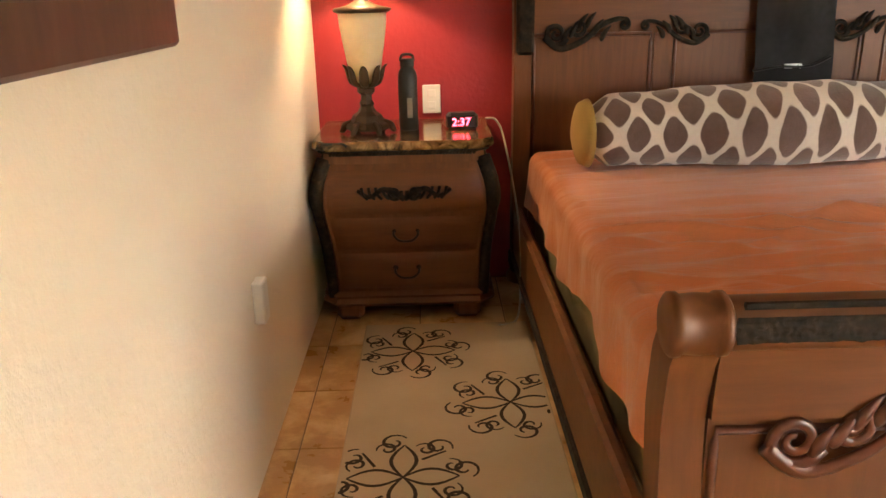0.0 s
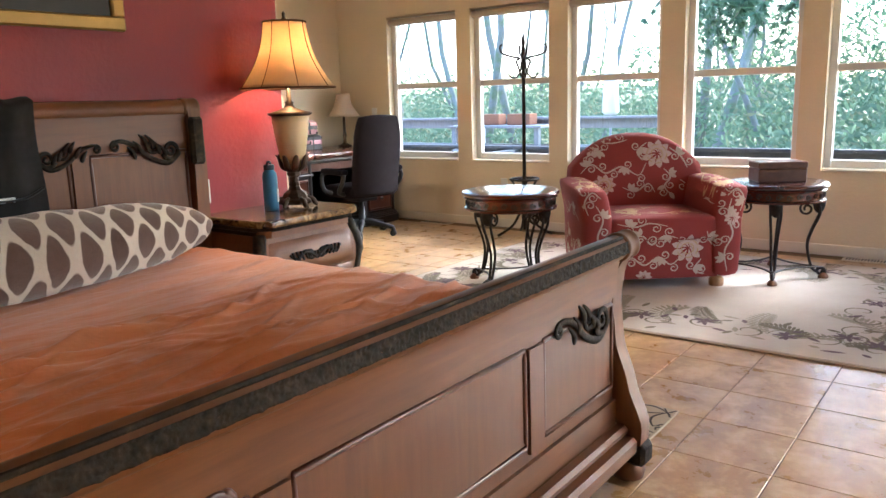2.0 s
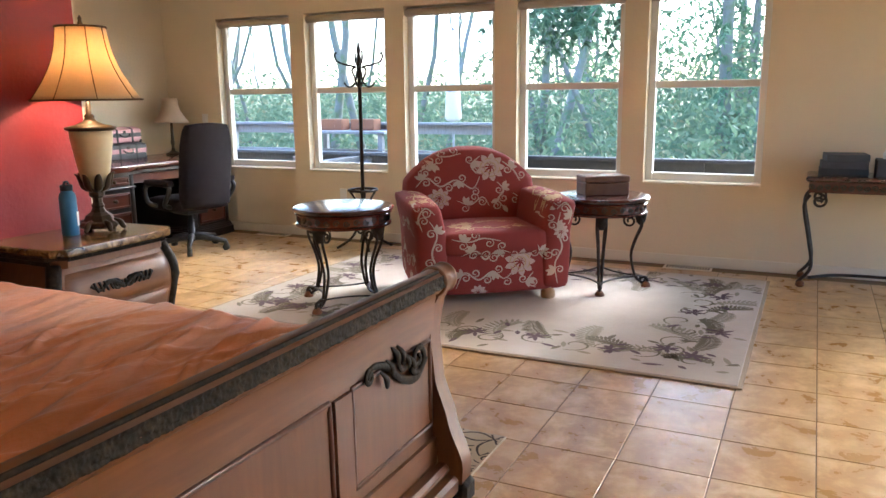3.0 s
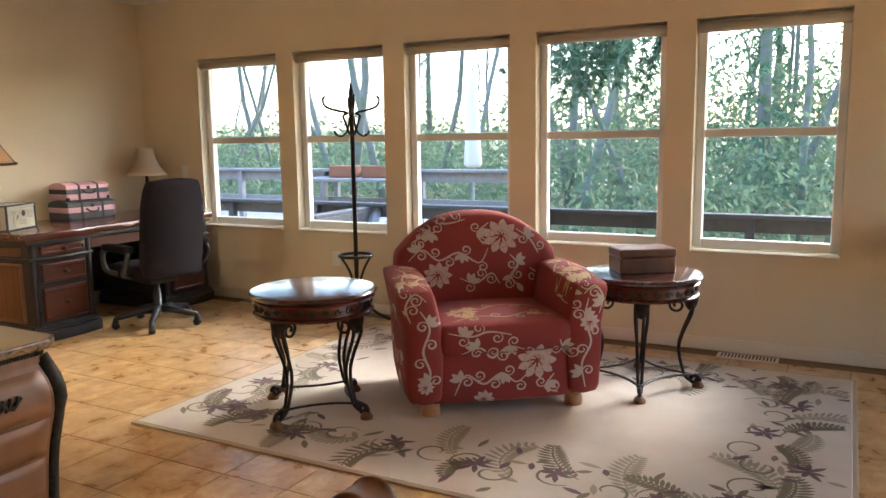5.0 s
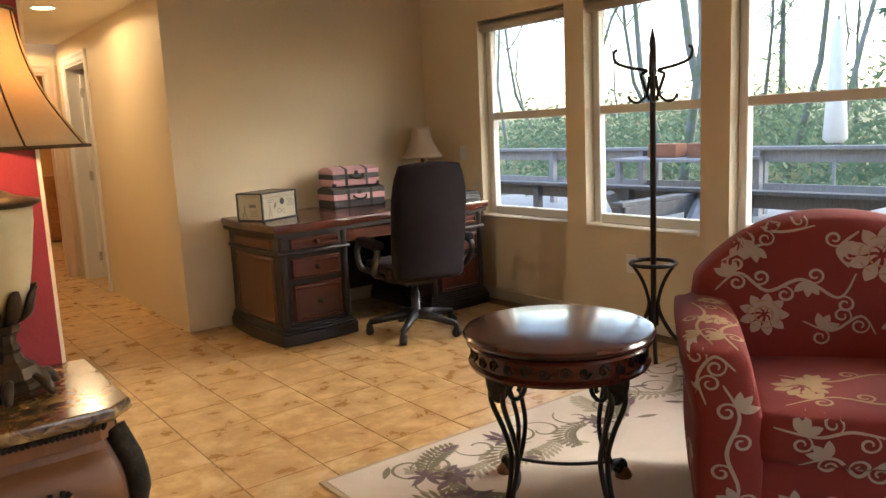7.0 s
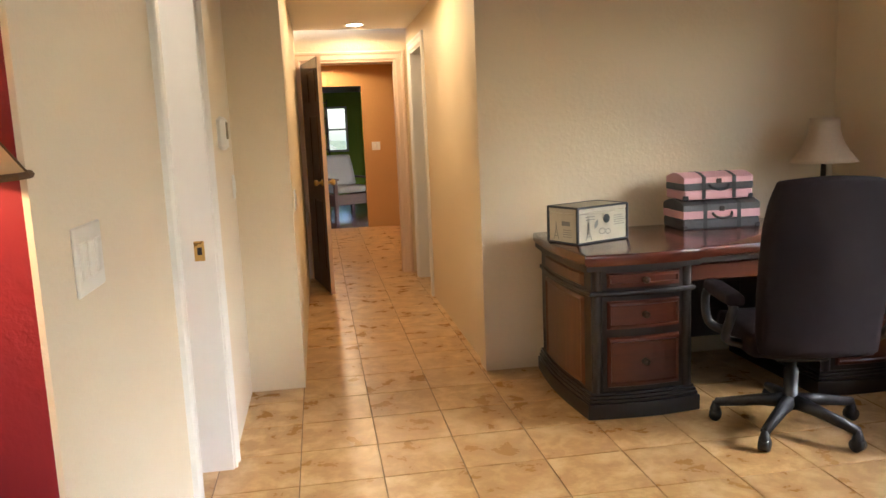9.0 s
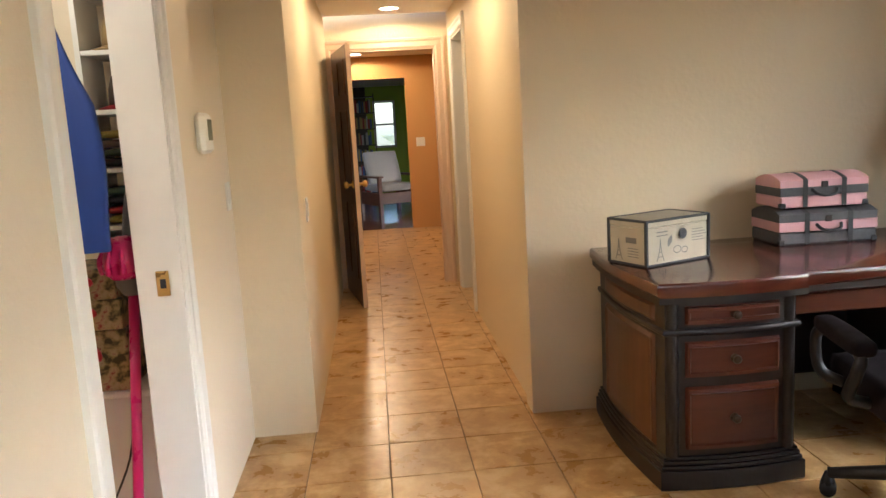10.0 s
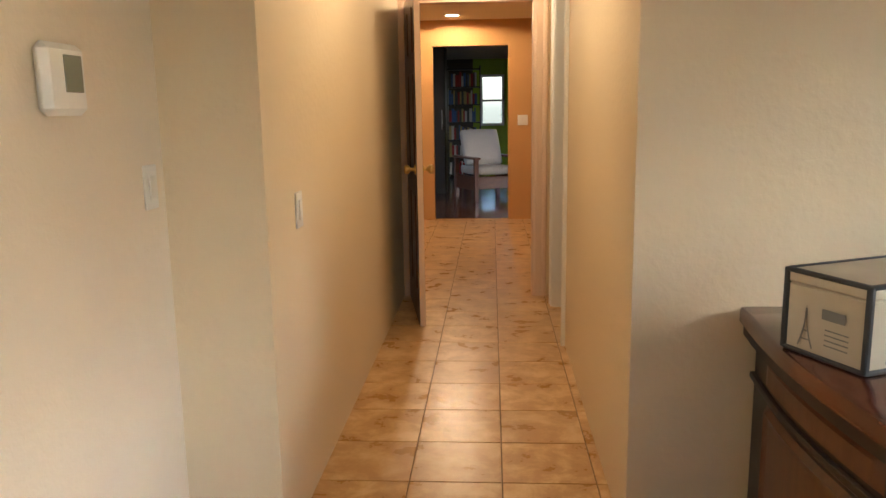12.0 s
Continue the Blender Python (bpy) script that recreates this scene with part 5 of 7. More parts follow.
for x0, x1, bl, br in ((DX0 + 0.03, DX0 + 0.52, 0.03, 0.0), (DX1 - 0.52, DX1 - 0.03, 0.0, 0.03)):
    ped = part("pedestal", soup().prism(bowed(x0, x1, DF + 0.06, DB - 0.02, 0.022, bl, br), 0.10, 0.70), DARKWOOD, desk, "", "auto")
    for k, (g, z0, z1) in enumerate(((0.03, 0.0, 0.075), (0.022, 0.075, 0.092), (0.016, 0.092, 0.108), (0.010, 0.108, 0.122))):
        part("plinth", soup().prism(bowed(x0 - g, x1 + g, DF + 0.06 - g, DB - 0.01, 0.024, bl, br), z0, z1, bevel=0.005), DARKWOOD, ped, "", "auto")
    part("waist_moulding", soup().prism(bowed(x0 - 0.012, x1 + 0.012, DF + 0.045, DB - 0.015, 0.024, bl, br), 0.578, 0.602, bevel=0.008), DARKWOOD, ped, "", "auto")
    for x in (x0 + 0.028, x1 - 0.028):
        part("column", soup().lathe([(0.026, 0.12), (0.026, 0.575), (0.024, 0.605), (0.026, 0.70)], 14, pose(x, DF + 0.068, 0)), DARKWOOD, ped, "", "auto")
    for z0, z1 in ((0.615, 0.685), (0.42, 0.555), (0.145, 0.385)):
        def face(u, v, x0=x0, x1=x1, z0=z0, z1=z1):
            e = min(min(u, 1 - u) * (x1 - x0), min(v, 1 - v) * (z1 - z0))
            lift = 0.016 if e > 0.004 else 0.0
            if e > 0.016: lift = 0.018
            if e > 0.022: lift = 0.009
            xx = x0 + 0.07 + (x1 - x0 - 0.14) * u
            return (xx, DF + 0.058 - 0.022 * math.sin(math.pi * (xx - x0) / (x1 - x0)) - lift, z0 + (z1 - z0) * v)
        d = part("drawer", soup().sheet(face, 60, 36), DRED, ped, "cherry drawer front", "auto")
        part("knob", soup().lathe([(0.016, 0), (0.016, 0.004), (0.006, 0.008), (0.006, 0.018), (0.016, 0.022), (0.014, 0.03), (0.004, 0.034)], 16, pose((x0 + x1) / 2, DF + 0.028, (z0 + z1) / 2, 90)), BRONZE, d, "dark round knob", True)
    # side panels
    for sx, xs, bow in ((-1, x0, bl), (1, x1, br)):
        if bow:
            def side(u, v, sx=sx, xs=xs, bow=bow):
                e = min(min(u, 1 - u) * 0.6, min(v, 1 - v) * 0.42)
                lift = 0.012 if e > 0.004 else 0.0
                if e > 0.02: lift = 0.005
                y = DF + 0.13 + 0.56 * u
                return (xs + sx * (bow * math.sin(math.pi * (y - DF - 0.06) / (DB - DF - 0.08)) + lift), y, 0.135 + 0.43 * v)
            part("side_panel", soup().sheet(side, 40, 30), DWALNUT, ped, "", "auto")
            def apron(u, v, sx=sx, xs=xs, bow=bow):
                e = min(min(u, 1 - u) * 0.6, min(v, 1 - v) * 0.07)
                y = DF + 0.13 + 0.56 * u
                return (xs + sx * (bow * math.sin(math.pi * (y - DF - 0.06) / (DB - DF - 0.08)) + (0.010 if e > 0.004 else 0)), y, 0.615 + 0.065 * v)
            part("side_apron", soup().sheet(apron, 40, 8), DWALNUT, ped, "", "auto")
part("modesty_panel", soup().box(DX0 + 0.5, DX1 - 0.5, DB - 0.06, DB - 0.03, 0.12, 0.70), DARKWOOD, desk)
part("centre_drawer", soup().box(DX0 + 0.53, DX1 - 0.53, DF + 0.09, DF + 0.12, 0.61, 0.69, 0.006), DRED, desk, "cherry drawer front")
top = bowed(DX0 + 0.0, DX0 + 0.55, DF + 0.03, DB, 0.025, 0.03, 0)
mid = [(DX0 + 0.55 + (DX1 - DX0 - 1.1) * i / 8, DF + 0.06 + 0.012 * math.sin(math.pi * i / 8)) for i in range(9)]
right = [(DX1 - 0.55 + 0.55 * i / 8, DF + 0.03 - 0.025 * math.sin(math.pi * i / 8)) for i in range(9)]
rside = [(DX1 + 0.03 * math.sin(math.pi * i / 8), DF + 0.03 + (DB - DF - 0.03) * i / 8) for i in range(1, 9)]
left = [(DX0 - 0.03 * math.sin(math.pi * i / 8), DB - (DB - DF - 0.03) * i / 8) for i in range(0, 8)]
front = [(DX0 + 0.55 * i / 8, DF + 0.03 - 0.025 * math.sin(math.pi * i / 8)) for i in range(9)]
part("desktop", soup().prism(front + mid + right + rside + left, 0.70, 0.725), DARKWOOD, desk, "", "auto")
part("desktop_edge", soup().prism([(x + (0.012 if x > 4.2 else -0.012), y - (0.012 if y < 5.3 else 0)) for x, y in front + mid + right + rside + left], 0.725, 0.778, bevel=0.012), MAHOG, desk, "polished mahogany top", "auto")
DT = 0.778

# ==== office chair ====
SUEDE = plain("brown_suede", (0.017, 0.012, 0.014), 0.95, vary=0.25, scale=50, bump=0.2)
SUEDE.node_tree.nodes["Principled BSDF"].inputs["Specular IOR Level"].default_value = 0.15
oc = thing("office_chair", pose(4.18, 4.62, 0, 0, 0, -12), "high-backed brown office chair with padded arms, pushed to the desk", "office chair")
# the chair faces the desk, local +y


def lean(p):
    p.y -= 0.16 * max(0, p.z - 0.5) - 0.10 * (max(0, p.z - 0.9)) ** 1
    k = max(0, (p.z - 0.9) / 0.22)
    p.x *= 1 - 0.18 * k * k
    p.y += 0.03 * (p.x / 0.25) ** 2
    return p


part("backrest", puff(soup(), -0.245, 0.245, -0.33, -0.19, 0.40, 1.13, 0.06, 10, lean), SUEDE, oc, "", True)
part("headrest", puff(soup(), -0.21, 0.21, -0.305, -0.17, 0.94, 1.12, 0.05, 8, lean), SUEDE, oc, "", True)
part("seat", puff(soup(), -0.255, 0.255, -0.24, 0.27, 0.37, 0.50, 0.05), SUEDE, oc, "", True)
for sx in (-1, 1):
    arm = part("armrest", puff(soup(), sx * 0.31 - 0.04, sx * 0.31 + 0.04, -0.22, 0.14, 0.60, 0.66, 0.025), SUEDE, oc, "padded armrest", True)
    part("arm_bracket", soup().tube(smooth_line([(sx * 0.25, -0.1, 0.42), (sx * 0.32, -0.12, 0.45), (sx * 0.33, -0.2, 0.55), (sx * 0.315, -0.18, 0.61), (sx * 0.315, 0.05, 0.62), (sx * 0.33, 0.14, 0.58), (sx * 0.32, 0.13, 0.46), (sx * 0.25, 0.1, 0.42)], 5), 0.02, 8), BLACK, arm, "", True)
part("gas_column", soup().lathe([(0.05, 0.10), (0.05, 0.14), (0.03, 0.15), (0.03, 0.27), (0.022, 0.275), (0.022, 0.37)], 16), BLACK, oc, "", True)
part("mechanism", soup().box(-0.11, 0.11, -0.12, 0.12, 0.335, 0.375, 0.01), BLACK, oc)
for i in range(5):
    a = 72 * i + 15
    M = pose(0, 0, 0, 0, 0, a)
    leg = part("base_leg", soup().tube([(0.03, 0, 0.125), (0.12, 0, 0.118), (0.31, 0, 0.085)], [0.034, 0.028, 0.02], 8, M), BLACK, oc, "", True)
    part("caster", soup().lathe([(0.005, -0.022), (0.027, -0.02), (0.028, 0.02), (0.005, 0.022)], 16, M @ pose(0.31, 0, 0.029, 90)), BLACK, leg, "", True)
    part("caster_stem", soup().lathe([(0.02, 0.03), (0.024, 0.055), (0.012, 0.09)], 10, M @ pose(0.31, 0, 0)), BLACK, leg, "", True)

# ==== things on the desk ====
m = Mat("cream_paper_print", 0.7)
m.color(m.mix(m.noise(9, 4), (0.42, 0.37, 0.27), (0.54, 0.49, 0.38)))
CREAMP = m.m
INK = plain("dark_print", (0.05, 0.055, 0.06), 0.7)
INKG = plain("grey_print", (0.20, 0.20, 0.19), 0.75)


def tower(p, x, y, h):
    """A tapering lattice tower drawn in strokes."""
    for sx in (-1, 1):
        p.line([(x + sx * 0.22 * h * (1 - t) ** 2.1 + sx * 0.008 * h, y + h * t) for t in (i / 8 for i in range(9))], 0.05 * h, False)
    for t in (0.2, 0.42):
        w = 0.25 * h * (1 - t) ** 1.9
        p.line([(x - w, y + h * t), (x + w, y + h * t)], 0.035 * h, False)
    p.line([(x, y + h * 0.9), (x, y + h * 1.08)], 0.015 * h, False)


def trunk_box(place):
    t = thing("storage_box", place, "cream printed keepsake box with dark edges, on the desk", "box")
    W, D, H = 0.335, 0.21, 0.18
    part("body", soup().box(0, W, 0, D, 0.004, H - 0.03, 0.004), CREAMP, t)
    part("lid", soup().box(-0.002, W + 0.002, -0.002, D + 0.002, H - 0.029, H, 0.004), CREAMP, t)
    e = 0.007
    for x in (0, W):
        for y in (0, D):
            part("edge_strip", soup().box(x - e, x + e, y - e, y + e, 0, H + 0.002, 0.003), INK, t)
    for z in (0.006, H):
        for y in (0, D):
            part("edge_strip", soup().box(0, W, y - e, y + e, z - e, z + e * 0.4, 0.003), INK, t)
        for x in (0, W):
            part("edge_strip", soup().box(x - e, x + e, 0, D, z - e, z + e * 0.4, 0.003), INK, t)
    p = Print2()
    tower(p, 0.07, 0.018, 0.085)
    p.line([(0.16 + 0.02 * math.cos(a / 8 * math.pi), 0.055 + 0.014 * math.sin(a / 8 * math.pi)) for a in range(17)], 0.004, False)
    p.line([(0.20 + 0.016 * math.cos(a / 8 * math.pi), 0.05 + 0.012 * math.sin(a / 8 * math.pi)) for a in range(17)], 0.004, False)
    for i in range(5):
        p.line([(0.24, 0.125 - 0.011 * i), (0.30 + 0.012 * (i % 3), 0.125 - 0.011 * i)], 0.003, False)
    for i in range(2):
        p.line([(0.05, 0.132 - 0.014 * i), (0.11, 0.132 - 0.014 * i)], 0.004, False)
    p.leaf(0.11, 0.07, 0.05, 0.022, 65)
    p.lay(lambda u, v: (u, -0.0035, v), "print", INKG, t)
    p = Print2()
    for r in (0.004, 0.011, 0.018):
        p.line([(0.19 + r * math.cos(a / 9 * math.pi), 0.115 + r * math.sin(a / 9 * math.pi)) for a in range(19)], 0.008, False)
    p.lay(lambda u, v: (u, -0.0045, v), "stamp_print", INK, t)
    p = Print2()
    tower(p, -0.15, 0.018, 0.085)
    p.line([(-0.11, 0.10), (-0.05, 0.10)], 0.022, False)
    for i in range(4):
        p.line([(-0.10, 0.068 - 0.011 * i), (-0.04, 0.068 - 0.011 * i)], 0.003, False)
    p.lay(lambda u, v: (-0.0035, -u, v), "print", INKG, t)
    p = Print2()
    for i in range(4):
        p.line([(0.08, 0.06 + 0.03 * i), (0.28, 0.06 + 0.03 * i)], 0.005, False)
    p.lay(lambda u, v: (u, v, H + 0.0015), "print", INKG, t)
    return t


trunk_box(pose(3.42, 5.20, DT + 0.002, 0, 0, 24))
PINKC = plain("pink_card", (0.60, 0.33, 0.35), 0.7, vary=0.08)
GREYC = plain("grey_lace_print", (0.09, 0.09, 0.095), 0.75, vary=0.5, scale=120)
STRAP = plain("black_strap", (0.02, 0.02, 0.022), 0.6)


def small_case(place, W, D, H, low, high, label):
    t = thing("suitcase", place, label, "suitcase", "two stacked toy suitcases")
    z1, z2 = H * 0.36, H * 0.62
    part("base", soup().box(-W / 2, W / 2, -D / 2, D / 2, 0, z1, 0.008), low, t)
    part("band", soup().box(-W / 2 - 0.001, W / 2 + 0.001, -D / 2 - 0.001, D / 2 + 0.001, z1, z2, 0.002), PINKC if low is GREYC else GREYC, t)
    n = 8
    ring = [(-D / 2 + D * i / n, z2 + (H - z2) * math.sin(math.pi * (0.18 + 0.64 * i / n)) / 1.0) for i in range(n + 1)]
    prof = [(-D / 2, z2)] + ring + [(D / 2, z2)]
    K = len(prof)
    s = soup().add([(x, y, z) for x in (-W / 2, W / 2) for y, z in prof], [(i, (i + 1) % K, K + (i + 1) % K, K + i) for i in range(K)] + [tuple(range(K - 1, -1, -1)), tuple(range(K, 2 * K))])
    part("lid", s, high, t, "", "auto")
    for sx in (-1, 1):
        x = sx * W * 0.22
        part("strap", soup().add([(x + e, y * 1.012 - 0.002, z + 0.003) for e in (-0.011, 0.011) for y, z in [(-D / 2 - 0.001, 0.0)] + prof[:-1] + [(D / 2, 0.0)]], [(i, i + 1, K + 2 + i, K + 1 + i) for i in range(K)]), STRAP, t, "black strap")
    part("handle", soup().tube(smooth_line([(-0.055, -D / 2 - 0.003, z2 * 0.88), (-0.04, -D / 2 - 0.022, z2 * 0.68), (0, -D / 2 - 0.026, z2 * 0.6), (0.04, -D / 2 - 0.022, z2 * 0.68), (0.055, -D / 2 - 0.003, z2 * 0.88)], 4), 0.007, 6), STRAP, t, "", True)
    part("clasp", soup().box(-0.015, 0.015, -D / 2 - 0.005, -D / 2, z2 - 0.004, z2 + 0.022, 0.002), IRON, t)
    for sx in (-1, 1):
        part("corner_guard", soup().box(sx * (W / 2 - 0.012) - 0.014, sx * (W / 2 - 0.012) + 0.014, -D / 2 - 0.003, -D / 2 + 0.02, -0.0, 0.024, 0.004), STRAP, t)
    return t


small_case(pose(4.315, 5.585, DT, 0, 0, -2), 0.43, 0.26, 0.160, GREYC, GREYC, "grey and pink printed toy suitcase with black straps")
small_case(pose(4.305, 5.59, DT + 0.157, 0, 0, -2), 0.385, 0.23, 0.142, PINKC, PINKC, "pink toy suitcase with grey lace band, stacked on another")

# desk lamp, unlit
dl = thing("desk_lamp", pose(4.95, 5.53, DT), "unlit table lamp with a tan cloth shade on the desk", "table lamp")
part("base", soup().lathe([(0.07, 0), (0.075, 0.012), (0.05, 0.022), (0.02, 0.04), (0.014, 0.09), (0.022, 0.12), (0.016, 0.15), (0.012, 0.38)], 20), BRONZE, dl, "", True)
DSH = cloth_shade("unlit_shade_cloth", (0.72, 0.58, 0.42))
prof = [(bell(i / 8, 0.175, 0.075), 0.32 + 0.24 * i / 8) for i in range(9)]
full = prof + [(r - 0.003, z) for r, z in prof[::-1]]
N = 36
part("shade", soup().add([(r * math.cos(2 * math.pi * i / N), r * math.sin(2 * math.pi * i / N), z) for r, z in full for i in range(N)], [(k * N + i, k * N + (i + 1) % N, ((k + 1) % 18) * N + (i + 1) % N, ((k + 1) % 18) * N + i) for k in range(18) for i in range(N)]), DSH, dl, "tan cloth bell shade", True)

# a stack of books and papers at the desk's end
for i, (w, d, h, mt) in enumerate(((0.20, 0.28, 0.03, BLACK), (0.19, 0.26, 0.025, GREYC), (0.18, 0.25, 0.02, BLACK))):
    b = thing("document_tray", pose(4.93, 5.06, DT + (0, 0.03, 0.055)[i], 0, 0, (0, 4, -3)[i]), "black document tray stacked at the desk's end", "tray", "stack of trays")
    part("tray", soup().box(-w / 2 + 0.0, w / 2, -d / 2, d / 2, 0, h, 0.004), mt, b)


# ==== rugs ====
def rug_cloth(name, c, c2):
    m = Mat(name, 0.95)
    m.color(m.mix(m.ramp(m.noise(2.2, 4), (0.35, 0.0), (0.7, 1.0)), c, c2))
    m.bump(m.mix(0.5, m.noise(260, 2), m.noise(40, 3)), 0.5, 0.006)
    return m.m


RUGC = rug_cloth("cream_wool", (0.50, 0.42, 0.33), (0.60, 0.52, 0.43))
RUGEDGE = rug_cloth("tan_binding", (0.36, 0.27, 0.17), (0.42, 0.32, 0.21))
OLIVED = plain("olive_wool", (0.20, 0.165, 0.10), 0.95, vary=0.3, scale=60)
PLUM = plain("plum_wool", (0.16, 0.10, 0.105), 0.95, vary=0.3, scale=60)
SAGE = plain("sage_wool", (0.33, 0.28, 0.19), 0.95, vary=0.25, scale=60)
rng = random.Random(4)
RX0, RX1, RY0, RY1 = 2.62, 4.86, -0.12, 3.09
rug = thing("rug", pose(0, 0, 0), "large cream wool rug with olive ferns and plum flowers", "rug")
part("wool_field", soup().box(RX0 + 0.02, RX1 - 0.02, RY0 + 0.02, RY1 - 0.02, 0.001, 0.012, 0.004), RUGC, rug)
part("binding", soup().box(RX0, RX1, RY0, RY1, 0.0005, 0.009, 0.003), RUGEDGE, rug, "tan bound edge")


def fern(p, x, y, a, l, bend):
    """A fern frond: a bent rib with leaflets on both sides."""
    pts, ang = [(x, y)], a
    for i in range(14):
        x, y = x + l / 14 * math.cos(radians(ang)), y + l / 14 * math.sin(radians(ang))
        ang += bend / 14
        pts.append((x, y))
    p.line(pts, 0.012)
    for i in range(1, 14):
        k = math.sin(math.pi * (i + 1) / 16) * l * 0.20 + 0.012
        d = math.degrees(math.atan2(pts[i][1] - pts[i - 1][1], pts[i][0] - pts[i - 1][0]))
        for sd in (-1, 1):
            p.leaf(pts[i][0], pts[i][1], k, 0.020, d + sd * 55)


ol, pl, sg = Print2(), Print2(), Print2()
inset = 0.30
edge = [(RX0 + inset, RY0 + 0.2 + 0.2 * i, 90) for i in range(15)] + [(RX1 - inset, RY0 + 0.2 + 0.2 * i, -90) for i in range(15)]
edge += [(RX0 + 0.4 + 0.2 * i, RY0 + inset, 0) for i in range(8)] + [(RX0 + 0.4 + 0.2 * i, RY1 - inset, 180) for i in range(8)]
for k, (x, y, a) in enumerate(edge):
    x, y = x + rng.uniform(-0.06, 0.06), y + rng.uniform(-0.06, 0.06)
    bend = rng.choice((-1, 1)) * rng.uniform(50, 150)
    fern((ol, sg)[k % 2], x, y, a + rng.uniform(-60, 60), rng.uniform(0.28, 0.46), bend)
    for j in range(4):
        (sg, ol, pl)[(k + j) % 3].leaf(x + rng.uniform(-0.18, 0.18), y + rng.uniform(-0.18, 0.18), rng.uniform(0.06, 0.12), 0.03, rng.uniform(0, 360))
    if k % 2 == 0:
        fx, fy = x + rng.uniform(-0.12, 0.12), y + rng.uniform(-0.12, 0.12)
        for i in range(7):
            pl.leaf(fx, fy, rng.uniform(0.06, 0.10), 0.026, 51 * i + rng.uniform(-15, 15))
    ol.line(curl2(x, y + 0.1, 0.10, rng.uniform(0, 360), rng.choice((-1, 1)) * 0.9), 0.014)


def on_rug(z):
    return lambda u, v: (u, v, z) if RX0 + 0.03 < u < RX1 - 0.03 and RY0 + 0.03 < v < RY1 - 0.03 else None


sg.lay(on_rug(0.0126), "sage_pattern", SAGE, rug, "sage green leaves")
ol.lay(on_rug(0.0130), "fern_pattern", OLIVED, rug, "olive fern fronds")
pl.lay(on_rug(0.0134), "flower_pattern", PLUM, rug, "plum flowers")

BEDRUG = rug_cloth("beige_runner_wool", (0.42, 0.33, 0.21), (0.50, 0.40, 0.27))
BROWNW = plain("dark_brown_wool", (0.035, 0.022, 0.014), 0.95, vary=0.3, scale=60)


def runner(place, w, l, label):
    t = thing("bedside_rug", place, label, "rug", "runners beside the bed")
    part("wool_field", soup().box(0, w, 0, l, 0.0005, 0.010, 0.004), BEDRUG, t)
    p = Print2()
    for cx, cy, s0 in ((w * 0.30, l * 0.86, 1.0), (w * 0.80, l * 0.64, 1.0), (w * 0.28, l * 0.42, 1.0), (w * 0.78, l * 0.2, 1.0), (w * 0.30, l * 0.04, 1.0), (w * 0.92, l * 0.02, 1.0)):
        for i in range(8):
            a = 45 * i
            ca, sa = math.cos(radians(a)), math.sin(radians(a))
            r = 0.15 * s0
            if i % 2 == 0:
                p.line([(cx + ca * r * t - sa * 0.035 * math.sin(math.pi * t), cy + sa * r * t + ca * 0.035 * math.sin(math.pi * t)) for t in (j / 8 for j in range(9))], 0.011)
                p.line([(cx + ca * r * t + sa * 0.035 * math.sin(math.pi * t), cy + sa * r * t - ca * 0.035 * math.sin(math.pi * t)) for t in (j / 8 for j in range(9))], 0.011)
            else:
                p.line([(cx, cy), (cx + ca * r * 0.6 - sa * 0.02, cy + sa * r * 0.6 + ca * 0.02), (cx + ca * r * 1.1, cy + sa * r * 1.1)], 0.010)
            p.line(curl2(cx + ca * r * 1.1 - sa * 0.03, cy + sa * r * 1.1 + ca * 0.03, 0.042, a - 60, 1.1), 0.011)
            p.line(curl2(cx + ca * r * 0.85 + sa * 0.06, cy + sa * r * 0.85 - ca * 0.06, 0.032, a + 60, -1.1), 0.010)
    p.lay(lambda u, v: (u, v, 0.0106) if 0.005 < u < w - 0.005 and 0.005 < v < l - 0.005 else None, "scroll_pattern", BROWNW, t, "dark brown scrolling flowers")
    return t


runner(pose(-1.49, 0.70, 0), 0.62, 1.70, "beige runner with dark brown scrolling flowers beside the bed")
runner(pose(1.10, 0.67, 0), 0.62, 1.70, "beige runner with dark brown scrolls, partly under the bed's edge")

# ==== bolster and black garment ====
m = Mat("lattice_fleece", 0.95)
tc = m.node("ShaderNodeTexCoord")
sep = m.node("ShaderNodeSeparateXYZ")
m.link(tc.outputs["Object"], sep.inputs[0])
wob = m.math("MULTIPLY", m.math("SUBTRACT", m.noise(5, 3), 0.5), 0.05)
ang = m.math("MULTIPLY", m.math("ARCTAN2", sep.outputs[2], m.math("MULTIPLY", sep.outputs[1], -1.0)), 0.13)
fx = m.math("COSINE", m.math("MULTIPLY", m.math("ADD", sep.outputs[0], wob), 2 * math.pi / 0.118))
fy = m.math("COSINE", m.math("MULTIPLY", m.math("ADD", ang, m.math("MULTIPLY", wob, 0.6)), 2 * math.pi / 0.185))
f = m.math("ABSOLUTE", m.math("ADD", fx, fy))
band = m.ramp(f, (0.40, 0.0), (0.60, 1.0))
m.color(m.mix(band, m.mix(m.noise(80), (0.52, 0.46, 0.38), (0.62, 0.57, 0.49)), m.mix(m.noise(50), (0.085, 0.045, 0.032), (0.14, 0.085, 0.065))))
m.b.inputs["Sheen Weight"].default_value = 0.4
m.bump(m.mix(0.5, m.noise(180, 2), m.noise(12, 3)), 0.4, 0.008)
LATTICE = m.m
